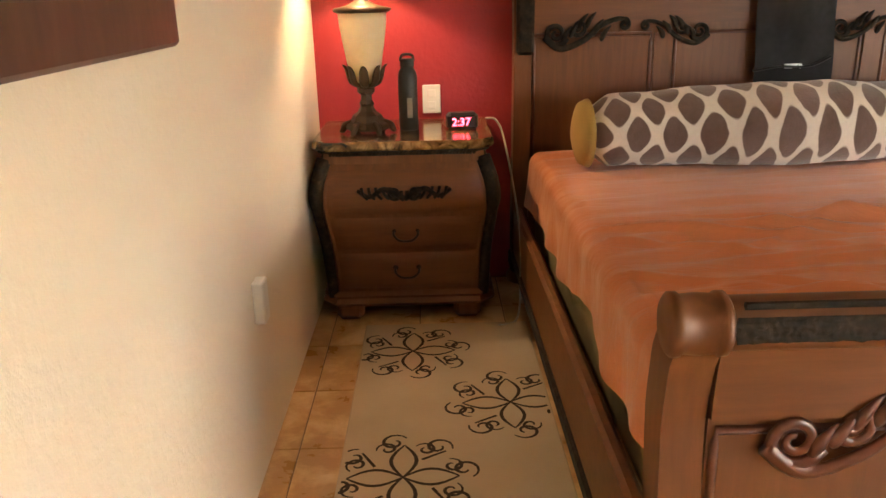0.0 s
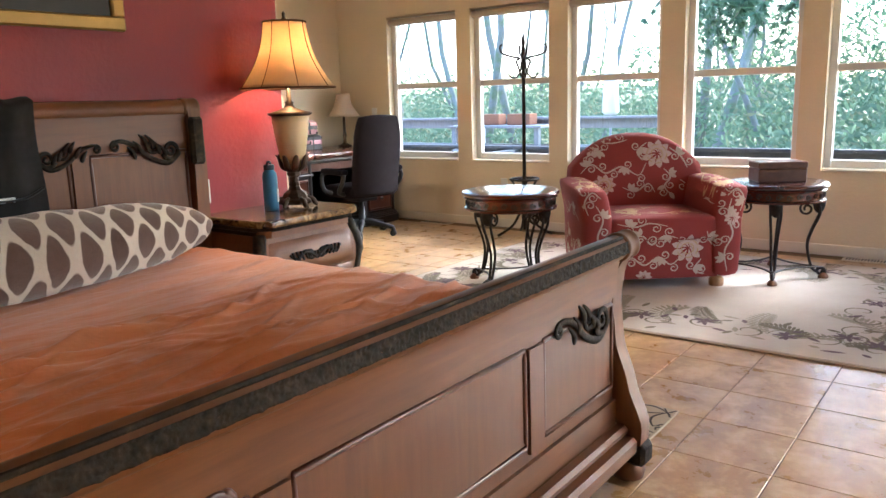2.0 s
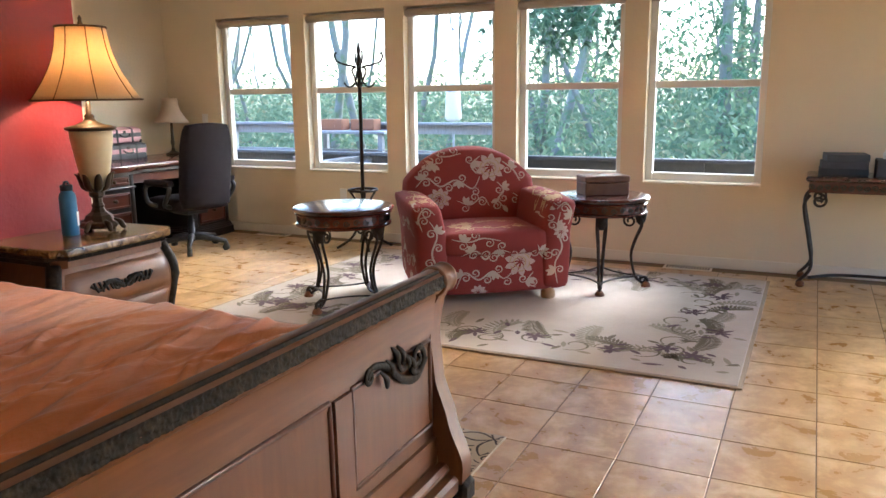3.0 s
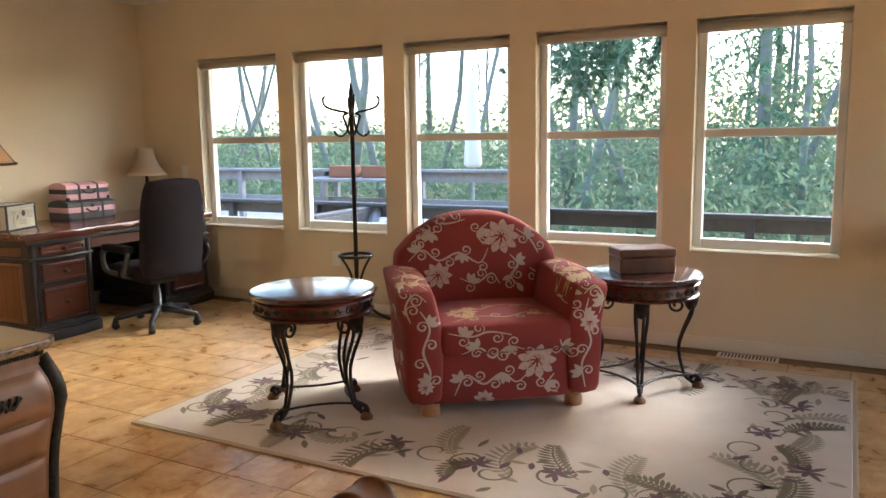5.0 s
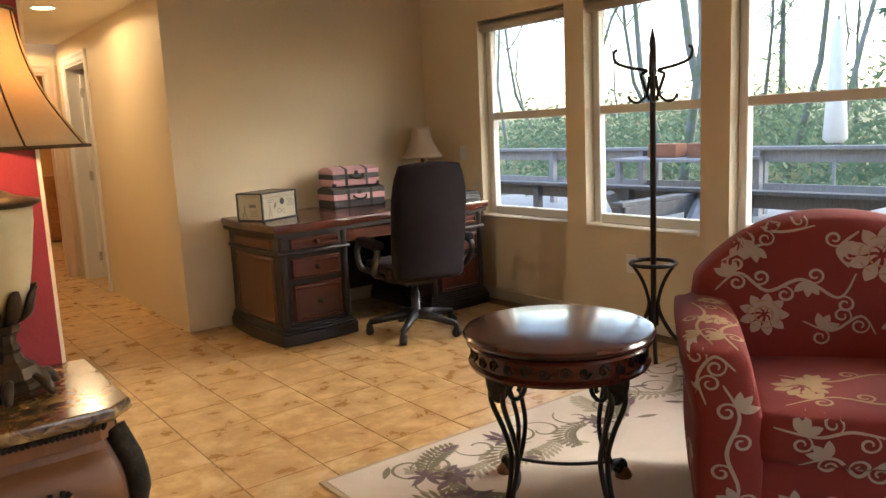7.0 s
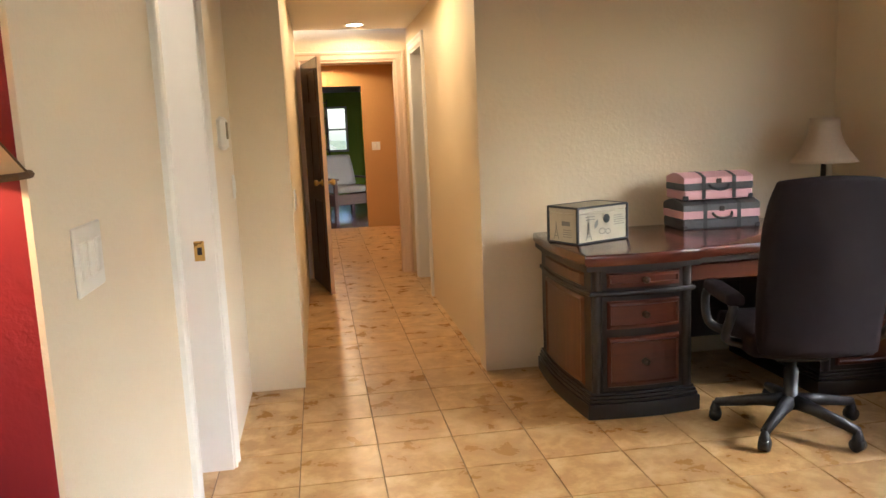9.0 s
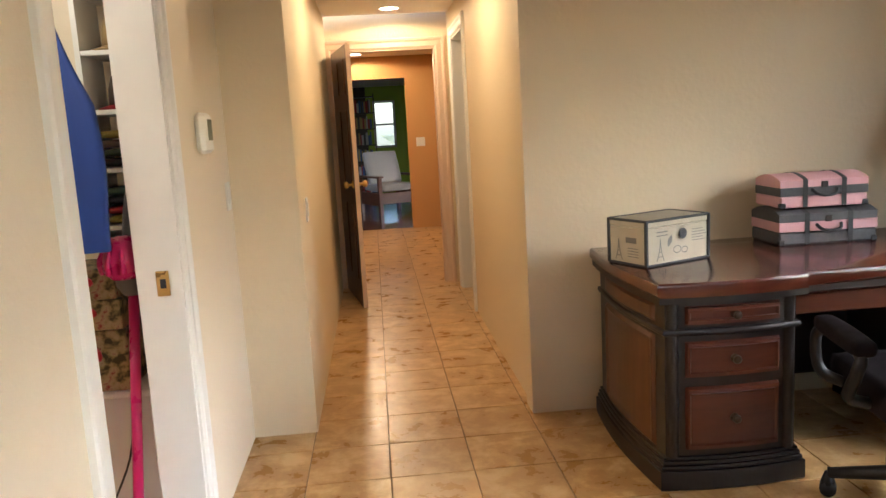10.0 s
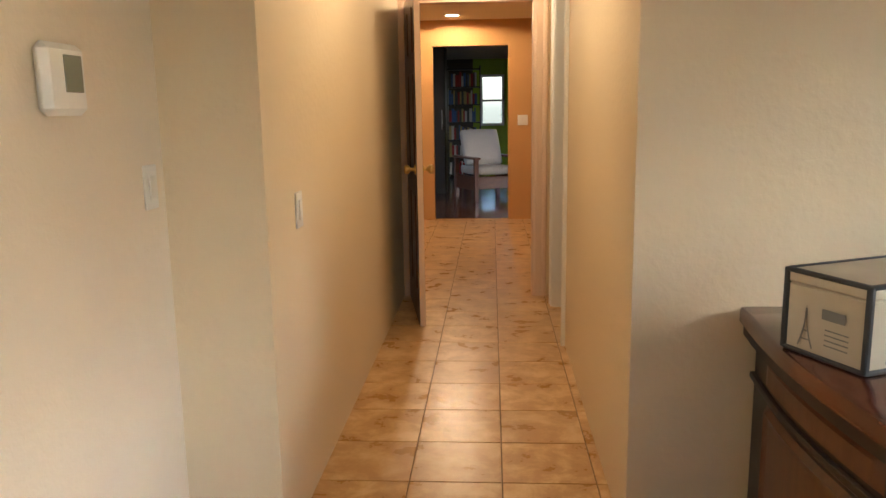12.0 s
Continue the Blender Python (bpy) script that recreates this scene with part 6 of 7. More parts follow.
bol = thing("bolster", pose(0.135, 2.47, 0.738, 0, 0, 4) @ Matrix.Diagonal((1.1, 1.12, 1.3, 1)), "long brown and cream lattice-patterned fleece bolster lying on the bed", "pillow")
vs, fs = [], []
NL, NR = 60, 28
for i in range(NL + 1):
    t = i / NL
    x = -0.73 + 1.46 * t
    k = min(1, (0.985 - abs(2 * t - 1)) * 9 + 0.25) ** 0.35
    k *= 0.78 + 0.26 * math.sin(math.pi * min(1, t * 1.08)) + 0.03 * noise.noise((t * 9, 0, 0))
    k *= 1 - 0.45 * max(0, (t - 0.84) / 0.16) ** 1.3
    for j in range(NR):
        a = 2 * math.pi * j / NR
        y, z = 0.15 * k * math.cos(a), 0.115 * k * math.sin(a)
        z = max(z, -0.095)
        y += 0.02 * math.sin(3 * t * math.pi) + 0.008 * noise.noise((x * 6, a, 2))
        vs.append((x, y, z + 0.006 * noise.noise((x * 7, a * 2, 5))))
fs = [(i * NR + j, (i + 1) * NR + j, (i + 1) * NR + (j + 1) % NR, i * NR + (j + 1) % NR) for i in range(NL) for j in range(NR)]
fs += [tuple(range(NR)), tuple(NL * NR + j for j in range(NR - 1, -1, -1))]
part("cover", soup().add(vs, fs), LATTICE, bol, "", True)
part("pillow_end", soup().lathe([(0.095, 0), (0.085, 0.025), (0.05, 0.04), (0.01, 0.045)], 20, pose(-0.725, 0, -0.005, 0, -90, 0), squash=1.2), plain("gold_pillow_cloth", (0.36, 0.25, 0.07), 0.85), bol, "gold pillow end", True)

GARM = plain("black_knit_cloth", (0.012, 0.012, 0.014), 0.9, vary=0.3, scale=80, bump=0.3)
gar = thing("garment", pose(0.22, HBY, 0), "black garment with a belt hung over the headboard", "garment")


def drape(u, v):
    x = -0.155 + 0.31 * u + 0.006 * math.sin(v * 9)
    s_ = v * 0.72
    ridge = 0.006 * math.sin(u * 14 + v * 2)
    if s_ < 0.10:
        return (x, 0.125 - 0.02, 1.18 + s_ + ridge)
    if s_ < 0.24:
        q = (s_ - 0.10) / 0.14
        return (x, 0.105 - 0.15 * q, 1.28 + 0.02 * math.sin(math.pi * q) + ridge)
    q = s_ - 0.24
    return (x, -0.045 - 0.02 * q + ridge, 1.28 - q)


part("cloth", soup().sheet(drape, 18, 40), GARM, gar, "", True)
part("buckle", soup().box(-0.035, 0.035, -0.062, -0.054, 0.905, 0.925, 0.003), plain("steel_buckle", (0.5, 0.5, 0.5), 0.3, 1.0), gar, "small steel buckle")
part("belt", soup().tube(smooth_line([(-0.16, -0.066, 0.90), (-0.06, -0.07, 0.915), (0.06, -0.07, 0.915), (0.14, -0.068, 0.95)], 4), 0.012, 6, flat=0.4), BLACK, gar)

# ==== small things by the bed ====
def bottle(place, c, capc, label, h=0.24):
    t = thing("water_bottle", place, label, "bottle")
    part("body", soup().lathe([(0.034, 0.0), (0.037, 0.006), (0.037, h * 0.72), (0.033, h * 0.79), (0.024, h * 0.84), (0.024, h * 0.86)], 28), plain("bottle_coat_" + label.split()[0], c, 0.45, vary=0.08), t, "", True)
    part("cap", soup().lathe([(0.026, h * 0.855), (0.027, h * 0.87), (0.027, h * 0.95), (0.022, h * 0.965)], 24), plain("bottle_cap_" + label.split()[0], capc, 0.5), t, "", "auto")
    part("carry_loop", soup().tube(smooth_line([(-0.025, 0, h * 0.93), (-0.02, 0, h * 1.0), (0, 0, h * 1.02), (0.02, 0, h * 1.0), (0.025, 0, h * 0.93)], 4), 0.006, 6), plain("bottle_loop_" + label.split()[0], capc, 0.5), t, "", True)
    part("mark", soup().box(-0.010, 0.010, -0.0385, -0.0372, h * 0.18, h * 0.45), INKG if c[2] < 0.1 else WHITE, t)
    return t


bottle(pose(-1.305, 2.66, NT, 0, 0, 10), (0.012, 0.012, 0.013), (0.015, 0.015, 0.016), "black steel water bottle on the marble top", 0.28)
bottle(pose(1.465, 2.71, NT, 0, 0, 30), (0.03, 0.17, 0.36), (0.02, 0.04, 0.07), "blue steel water bottle on the marble top", 0.24)
clock = thing("alarm_clock", pose(-1.10, 2.65, NT, 0, 0, 8), "small black alarm clock with red digits", "clock")
part("case", soup().box(-0.06, 0.06, -0.035, 0.03, 0, 0.065, 0.012), BLACK, clock)
m = Mat("red_led", 0.4)
m.color((0.6, 0.02, 0.03))
m.b.inputs["Emission Color"].default_value = (1, 0.03, 0.05, 1)
m.b.inputs["Emission Strength"].default_value = 2.5
cu = bpy.data.curves.new("digits", "FONT")
cu.body, cu.size, cu.extrude = "2:37", 0.042, 0.0006
digits = new("digits", cu)
digits.matrix_basis = pose(-0.045, -0.0362, 0.018, 90)
digits.parent = clock
cu.materials.append(m.m)
cord = thing("power_cord", pose(0, -0.16, 0), "white power cord hanging down beside the nightstand", "cord")
part("cable", soup().tube(smooth_line([(-1.0, 2.93, NT + 0.02), (-0.955, 2.93, NT + 0.008), (-0.925, 2.88, 0.64), (-0.884, 2.72, 0.35), (-0.888, 2.62, 0.12), (-0.91, 2.56, 0.014), (-0.98, 2.52, 0.014)], 6), 0.004, 6), plain("grey_cable", (0.4, 0.38, 0.34), 0.5), cord, "", True)


# ==== wall fittings ====
PLATE = plain("white_plastic", (0.78, 0.76, 0.71), 0.35, vary=0.02, bump=0)


def fitting(name, place, label, w=0.075, h=0.118, kind="switch"):
    """A plate on a wall; local -y faces the room."""
    t = thing(name, place, label, kind)
    part("plate", soup().box(-w / 2, w / 2, -0.007, 0, -h / 2, h / 2, 0.003), PLATE, t)
    if kind == "outlet":
        for z in (-0.024, 0.024):
            part("socket", soup().box(-0.017, 0.017, -0.0095, -0.006, z - 0.015, z + 0.015, 0.004), PLATE, t)
    else:
        for i in range(max(1, round((w - 0.03) / 0.046))):
            x = (i - (max(1, round((w - 0.03) / 0.046)) - 1) / 2) * 0.046
            part("rocker", soup().box(x - 0.016, x + 0.016, -0.012, -0.006, -0.033, 0.033, 0.002), PLATE, t)
    return t


fitting("outlet", pose(1.215, RY - 0.001, 0.83), "white outlet plate on the red wall", kind="outlet")
fitting("outlet", pose(-1.215, RY - 0.001, 0.80), "white outlet plate on the red wall by the lamp", kind="outlet")
part_box = thing("surface_box", pose(-1.69, 1.55, 0.47, 0, 0, 90), "white surface-mounted box on the pale wall", "outlet box")
part("housing", soup().box(-0.028, 0.028, -0.03, 0, -0.058, 0.058, 0.004), PLATE, part_box)
fitting("outlet", pose(WX, 3.66, 0.42, 0, 0, -90), "cream outlet plate under the windows", kind="outlet")
fitting("outlet", pose(WX, 5.30, 1.12, 0, 0, -90), "white switch plate beside the window", 0.075)
fitting("light_switch", pose(CX, 3.165, 1.155, 0, 0, 90), "wide white dimmer switch plate beside the closet", 0.165, 0.125)
fitting("light_switch", pose(CX, 5.69, 1.12, 0, 0, 90), "white switch plate near the hall corner")
fitting("light_switch", pose(HX0, 6.13, 1.0, 0, 0, 90), "cream switch plate on the hall wall")
th = thing("thermostat", pose(CX, 5.285, 1.385, 0, 0, 90) @ Matrix.Scale(1.2, 4), "white wall thermostat with a grey display", "thermostat")
part("case", soup().box(-0.065, 0.065, -0.028, 0, -0.062, 0.062, 0.012), PLATE, th)
part("display", soup().box(-0.012, 0.045, -0.030, -0.027, -0.022, 0.042, 0.001), plain("grey_lcd", (0.20, 0.22, 0.17), 0.2), th, "grey-green display")
vent = thing("floor_vent", pose(0, 0, 0), "cream slotted floor register beside the baseboard", "vent")
part("rim", soup().box(WX - 0.16, WX - 0.05, 0.30, 0.66, 0.0005, 0.008, 0.003), SILLMAT, vent)
# dark bars on the solid rim draw the shade inside its openings
for i in range(16):
    part("slot", soup().box(WX - 0.145, WX - 0.065, 0.318 + 0.0205 * i, 0.328 + 0.0205 * i, 0.0075, 0.0088), INK, vent)
vent = thing("floor_vent", pose(0, 0, 0), "cream slotted floor register near the desk", "vent")
part("rim", soup().box(WX - 0.16, WX - 0.05, 4.25, 4.6, 0.0005, 0.008, 0.003), SILLMAT, vent)
# again dark bars for the shaded openings
for i in range(16):
    part("slot", soup().box(WX - 0.145, WX - 0.065, 4.268 + 0.02 * i, 4.277 + 0.02 * i, 0.0075, 0.0088), INK, vent)

# ==== pictures ====
pic = thing("picture", pose(-0.15, -0.2, 0), "brown wooden picture frame hung on the pale wall", "picture")
for nm, box in (("bar", (0.30, 1.315, 1.145, 1.235)), ("bar", (0.30, 1.315, 1.70, 1.79)), ("bar", (1.225, 1.315, 1.236, 1.699)), ("bar", (0.30, 0.39, 1.236, 1.699))):
    part(nm, soup().box(-1.54, -1.512, box[0], box[1], box[2], box[3], 0.008), DOORBROWN, pic)
part("canvas", soup().box(-1.54, -1.53, 0.39, 1.225, 1.235, 1.70), CREAMP, pic)
GOLD = plain("gold_leaf_moulding", (0.42, 0.26, 0.07), 0.4, 0.5, vary=0.25)
pic = thing("picture", pose(0, 0, 0), "gold-framed picture hung high on the red wall", "picture")
for box in ((-0.60, 0.875, 1.58, 1.64), (-0.60, 0.875, 2.2, 2.26), (-0.60, -0.54, 1.641, 2.199), (0.815, 0.875, 1.641, 2.199)):
    part("bar", soup().box(box[0], box[1], RY - 0.03, RY, box[2], box[3], 0.008), GOLD, pic)
part("canvas", soup().box(-0.54, 0.815, RY - 0.012, RY, 1.64, 2.2), DARKWOOD, pic)

# ==== wooden box on a round table ====
BURL = wood("burl_wood", (0.045, 0.014, 0.006), (0.12, 0.045, 0.02), (0.19, 0.085, 0.04), axis=(1, 1, 1), rough=0.42, scale=1.4, coat=0.05)
bx = thing("wooden_box", pose(4.295, 0.96, 0.65, 0, 0, -56), "dark burl-wood box on the round table", "box")
part("body", soup().box(-0.155, 0.155, -0.10, 0.10, 0.0, 0.088, 0.006), BURL, bx)
part("lid", soup().box(-0.157, 0.157, -0.102, 0.102, 0.0895, 0.132, 0.006), BURL, bx)

# ==== console table ====
con = thing("console_table", pose(WX - 0.03, 0, 0), "dark mahogany console table with scrolled iron legs against the wall", "console table")
part("tabletop", soup().box(-0.42, 0.0, -1.55, -0.30, 0.735, 0.77, 0.01), TOPWOOD, con)
part("apron", soup().box(-0.40, -0.02, -1.53, -0.32, 0.66, 0.735, 0.004), MAHOG, con)
s = soup()
for i in range(26):
    s.tube(spiral((-0.402, -1.50 + 1.16 * i / 25, 0.698), (0, 1, 0), (0, 0, 1), 0.02, 0.005, 0, 1.2 if i % 2 else -1.2, 10), 0.005, 5)
o = part("carved_frieze", s, CARVE, con, "carved scroll frieze", True)
o["kind"] = "stuff"
for y, sy in ((-0.36, 1), (-1.49, -1)):
    for x in (-0.36, -0.06):
        s = soup().tube(smooth_line([(x, y + sy * 0.03, 0.64), (x, y + sy * 0.06, 0.56), (x, y + sy * 0.02, 0.35), (x, y - sy * 0.01, 0.15), (x, y + sy * 0.05, 0.05), (x, y + sy * 0.07, 0.03)], 5), 0.012, 8)
        s.tube(spiral((x, y - sy * 0.03, 0.60), (0, sy, 0), (0, 0, 1), 0.05, 0.012, 80, 1.4, 20), 0.009, 7)
        leg = part("leg", s, IRON, con, "bronzed iron scroll leg", True)
        part("foot", soup().lathe([(0.018, 0), (0.03, 0.01), (0.028, 0.03), (0.012, 0.045)], 12, pose(x, y + sy * 0.05, 0)), CHERRY, leg, "", True)
part("stretcher", soup().tube(smooth_line([(-0.36, -0.36, 0.07), (-0.2, -0.6, 0.07), (-0.2, -1.25, 0.07), (-0.36, -1.49, 0.07)], 6), 0.011, 7), IRON, con, "", True)
for k, (y, w, h, z) in enumerate(((-0.52, 0.30, 0.045, 0.77), (-0.52, 0.28, 0.045, 0.8155), (-0.53, 0.26, 0.05, 0.861))):
    b = thing("book", pose(WX - 0.22, y, z, 0, 0, 3 * k), "dark book lying in a stack on the console table", "book", "stack of books")
    part("cover", soup().box(-0.12, 0.12, -w / 2, w / 2, 0, h, 0.004), INK if k != 1 else GREYC, b)
b = thing("tissue_box", pose(WX - 0.24, -0.85, 0.77), "grey and white patterned box with crumpled paper on the console table", "box")
part("body", soup().box(-0.10, 0.10, -0.14, 0.14, 0, 0.11, 0.006), GREYC, b)
part("paper", soup().sheet(lambda u, v: (-0.06 + 0.12 * u, -0.1 + 0.2 * v, 0.13 + 0.05 * noise.noise((u * 4, v * 5, 1)) + 0.02 * math.sin(u * 9)), 14, 14), WHITE, b)

# ==== recessed lamp trims ====
m = Mat("lit_lens", 0.5)
m.b.inputs["Emission Color"].default_value = (1, 0.80, 0.55, 1)
m.b.inputs["Emission Strength"].default_value = 9
LENS = m.m
for x, y, z, e in CANS:
    c = thing("recessed_light", pose(x, y, z), "lit white recessed ceiling light", "ceiling light", "recessed ceiling lights")
    part("trim_ring", soup().tube([(0.082 * math.cos(2 * math.pi * i / 28), 0.082 * math.sin(2 * math.pi * i / 28), -0.003) for i in range(28)], 0.012, 6, closed=True, flat=0.4), PLATE, c)
    part("lens", soup().lathe([(0.074, -0.002), (0.074, 0.001)], 28), LENS, c)

# ==== closet contents ====
unit = thing("shelf_unit", pose(0, 0, 0), "white closet shelving full of hats and folded clothes", "shelves")
part("side", soup().box(1.31, 1.33, 5.45, 5.70, 0.526, 2.35), WHITE, unit)
part("side", soup().box(1.61, 1.63, 5.45, 5.70, 0.526, 2.35), WHITE, unit)
for z in (0.82, 1.042, 1.264, 1.486, 1.708, 1.93, 2.15):
    part("shelf", soup().box(1.331, 1.609, 5.45, 5.70, z - 0.01, z + 0.01, 0.003), WHITE, unit)
part("base_panel", soup().box(0.30, 1.56, 5.06, 5.09, 0.08, 0.50, 0.004), WHITE, unit)
part("base_top", soup().box(0.30, 1.60, 4.98, 5.70, 0.501, 0.525, 0.006), WHITE, unit)
cols = [(0.03, 0.03, 0.035), (0.03, 0.05, 0.22), (0.35, 0.02, 0.03), (0.10, 0.07, 0.05), (0.22, 0.2, 0.17), (0.05, 0.09, 0.06), (0.30, 0.26, 0.05), (0.015, 0.015, 0.018)]
cloths = [plain("folded_cloth", c, 0.9, vary=0.25, scale=20, bump=0.3) for c in cols]
for z, n in ((0.831, 3), (1.053, 4), (1.275, 4), (0.526, 4)):
    for i in range(n):
        for x in (1.47,):
            c = thing("folded_clothes", pose(x + rng.uniform(-0.01, 0.01), 5.57, z + 0.001 + 0.036 * i), "folded clothing in a closet shelf stack", "clothes", "folded clothes")
            part("fold", puff(soup(), -0.125, 0.125, -0.12, 0.12, 0, 0.037, 0.017, 4), rng.choice(cloths), c, "", True)
STRAW = plain("straw_weave", (0.42, 0.29, 0.13), 0.9, vary=0.3, scale=120, bump=0.3)
for x, z, mt, lab in ((1.47, 1.719, STRAW, "tan straw hat on a closet shelf"), (1.47, 1.941, STRAW, "tan woven hat on a closet shelf"), (1.47, 1.497, cloths[2], "red brimmed hat on a closet shelf")):
    h = thing("hat", pose(x, 5.565, z), lab, "hat", "hats on the closet shelves")
    part("brim", soup().lathe([(0.05, 0.012), (0.125, 0.0), (0.132, 0.006), (0.08, 0.022)], 24), mt, h, "", True)
    part("crown", soup().lathe([(0.088, 0.015), (0.085, 0.08), (0.07, 0.13), (0.03, 0.14)], 24), STRAW if mt is STRAW else cloths[3], h, "", True)
m = Mat("floral_gift_paper", 0.6)
m.color(m.ramp(m.noise(22, 3), (0.4, (0.05, 0.05, 0.02)), (0.5, (0.32, 0.25, 0.10)), (0.6, (0.42, 0.34, 0.18)), (0.68, (0.25, 0.03, 0.03))))
GIFT = m.m
RIBBON = plain("red_ribbon", (0.45, 0.012, 0.02), 0.5)
for k, (w, z, h) in enumerate(((0.27, 0.526, 0.215), (0.26, 0.742, 0.105), (0.24, 0.848, 0.105))):
    g = thing("gift_box", pose(1.385, 5.055, z), "floral-papered gift box with a red bow, stacked", "gift box", "stack of gift boxes")
    part("body", soup().box(-w / 2, w / 2, -0.055, 0.2, 0, h, 0.003), GIFT, g)
    part("ribbon", soup().box(-0.012, 0.012, -0.058, -0.055, 0, h), RIBBON, g)
    for sx in (-1, 1):
        part("bow", soup().tube(smooth_line([(0, -0.062, h * 0.6), (sx * 0.04, -0.07, h * 0.7), (sx * 0.045, -0.066, h * 0.55), (0, -0.062, h * 0.55)], 4), 0.008, 6), RIBBON, g, "", True)
BLUEC = plain("royal_blue_cloth", (0.012, 0.05, 0.28), 0.7, vary=0.3, scale=6, bump=0.3)
rod = thing("closet_rod", pose(0, 0, 0), "steel closet rail with hanging clothes", "rail")
part("bar", soup().tube([(0.06, 4.85, 1.92), (0.9, 4.85, 1.92), (1.64, 4.85, 1.92)], 0.014, 10), IRON, rod, "", True)
for k, (y, mt) in enumerate(((4.50, BLUEC), (4.62, BLUEC), (4.74, cloths[0]), (4.86, cloths[1]))):
    g = thing("hanging_garment", pose(1.34 - 0.1 * k, 4.85, 1.88, 0, 0, 75), "royal blue garment hanging in the closet" if mt is BLUEC else "dark garment hanging in the closet", "garment", "hanging clothes")

    def hang(u, v, k=k):
        w = 0.10 + 0.16 * min(1, v * 2.2)
        a = 2 * math.pi * u
        return (0.05 * math.cos(a) * (0.5 + v) + 0.012 * math.sin(a * 5 + k), w * math.sin(a) + 0.01 * math.sin(v * 9 + a), -0.02 - 0.82 * v)
    part("cloth", soup().sheet(hang, 36, 24), mt, g, "", True)
    part("hanger", soup().tube(smooth_line([(0, -0.18, -0.06), (0, 0, 0.01), (0, 0.01, 0.05), (0, 0.03, 0.07)], 4), 0.004, 5), IRON, g, "", True)
MAG = plain("magenta_plastic", (0.50, 0.012, 0.12), 0.3, vary=0.1)
GREYP = plain("grey_plastic", (0.14, 0.14, 0.15), 0.4)
vac = thing("stick_vacuum", pose(1.583, 4.88, 0) @ Matrix.Diagonal((1, 1, 1.09, 1)), "magenta and grey cordless stick vacuum leaning in the closet", "vacuum cleaner")
part("wand", soup().tube([(-0.02, -0.12, 0.06), (0.0, 0.06, 0.80)], 0.017, 12), MAG, vac, "magenta wand", True)
part("floor_head", soup().box(-0.11, 0.07, -0.17, -0.08, 0, 0.06, 0.018), GREYP, vac)
part("dust_bin", soup().lathe([(0.03, 0.80), (0.05, 0.83), (0.055, 0.92), (0.045, 0.97)], 18, pose(0, 0.06, 0)), GREYP, vac, "", True)
cyc = part("cyclone", soup().lathe([(0.04, 0.86), (0.062, 0.88), (0.066, 0.92), (0.055, 0.97), (0.02, 0.985)], 18, pose(0.0, 0.0, 0.0)), MAG, vac, "magenta cyclone", True)
for i in range(9):
    part("cyclone_rib", soup().tube(smooth_line([(0.064 * math.cos(0.7 * i), 0.064 * math.sin(0.7 * i), 0.88), (0.07 * math.cos(0.7 * i + 0.1), 0.07 * math.sin(0.7 * i + 0.1), 0.92), (0.03 * math.cos(0.7 * i), 0.03 * math.sin(0.7 * i), 0.98)], 3), 0.009, 5), MAG, cyc, "", True)
part("grip", soup().tube(smooth_line([(0, 0.06, 0.95), (0, 0.12, 1.06), (0, 0.16, 1.10)], 4), 0.02, 8), GREYP, vac, "", True)
cord = thing("power_cord", pose(0, 0, 0), "thin black cord lying in the closet doorway", "cord")
part("cable", soup().tube(smooth_line([(1.52, 5.0, 0.5), (1.5, 4.96, 0.3), (1.42, 4.9, 0.1), (1.44, 4.8, 0.01), (1.52, 4.72, 0.01), (1.6, 4.7, 0.01)], 5), 0.004, 5), BLACK, cord, "", True)

# ==== things in the far rooms ====
PINE = wood("orange_pine", (0.28, 0.11, 0.03), (0.38, 0.17, 0.05), (0.46, 0.23, 0.08), axis=(3, 3, 1))
dr = thing("chest_of_drawers", pose(3.62, 12.55, 0), "orange pine chest of drawers against the ochre wall", "chest of drawers")
part("carcass", soup().box(-0.24, 0.46, -0.3, 0.3, 0.02, 0.92, 0.006), PINE, dr)
for i in range(4):
    d = part("drawer", soup().box(-0.215, 0.435, -0.32, -0.30, 0.06 + 0.21 * i, 0.25 + 0.21 * i, 0.006), PINE, dr)
    part("knob", soup().lathe([(0.008, 0), (0.016, 0.015), (0.01, 0.025)], 10, pose(0.11, -0.32, 0.155 + 0.21 * i, 90)), PINE, d)
ws = thing("wall_shelf", pose(3.52, FY, 1.45), "small orange pine wall shelf", "shelf")
part("board", soup().box(-0.2, 0.35, -0.18, 0, 0.1, 0.125, 0.004), PINE, ws)
part("bracket", soup().box(-0.17, -0.145, -0.15, 0, -0.06, 0.1, 0.004), PINE, ws)
part("bracket", soup().box(0.29, 0.315, -0.15, 0, -0.06, 0.1, 0.004), PINE, ws)
fitting("light_switch", pose(3.05, FY, 1.17), "white double switch plate on the ochre wall", 0.12, 0.118)
DK = plain("espresso_cabinet", (0.012, 0.009, 0.008), 0.4)
cab = thing("tall_cabinet", pose(0, 0, 0), "tall dark cabinet in the far room", "cabinet")
part("carcass", soup().box(1.3, 1.98, 15.6, 16.2, 0, 2.25, 0.008), DK, cab)
for x in (1.31, 1.65):
    d = part("door", soup().box(x, x + 0.32, 15.575, 15.6, 0.08, 2.2, 0.006), DK, cab)
    part("handle", soup().tube([(x + 0.28, 15.56, 1.0), (x + 0.28, 15.56, 1.3)], 0.008, 6), plain("steel_bar", (0.5, 0.5, 0.5), 0.3, 1.0), d)
bk = thing("bookshelf", pose(2.16, 18.6, 0), "tall dark bookcase filled with books", "bookcase")
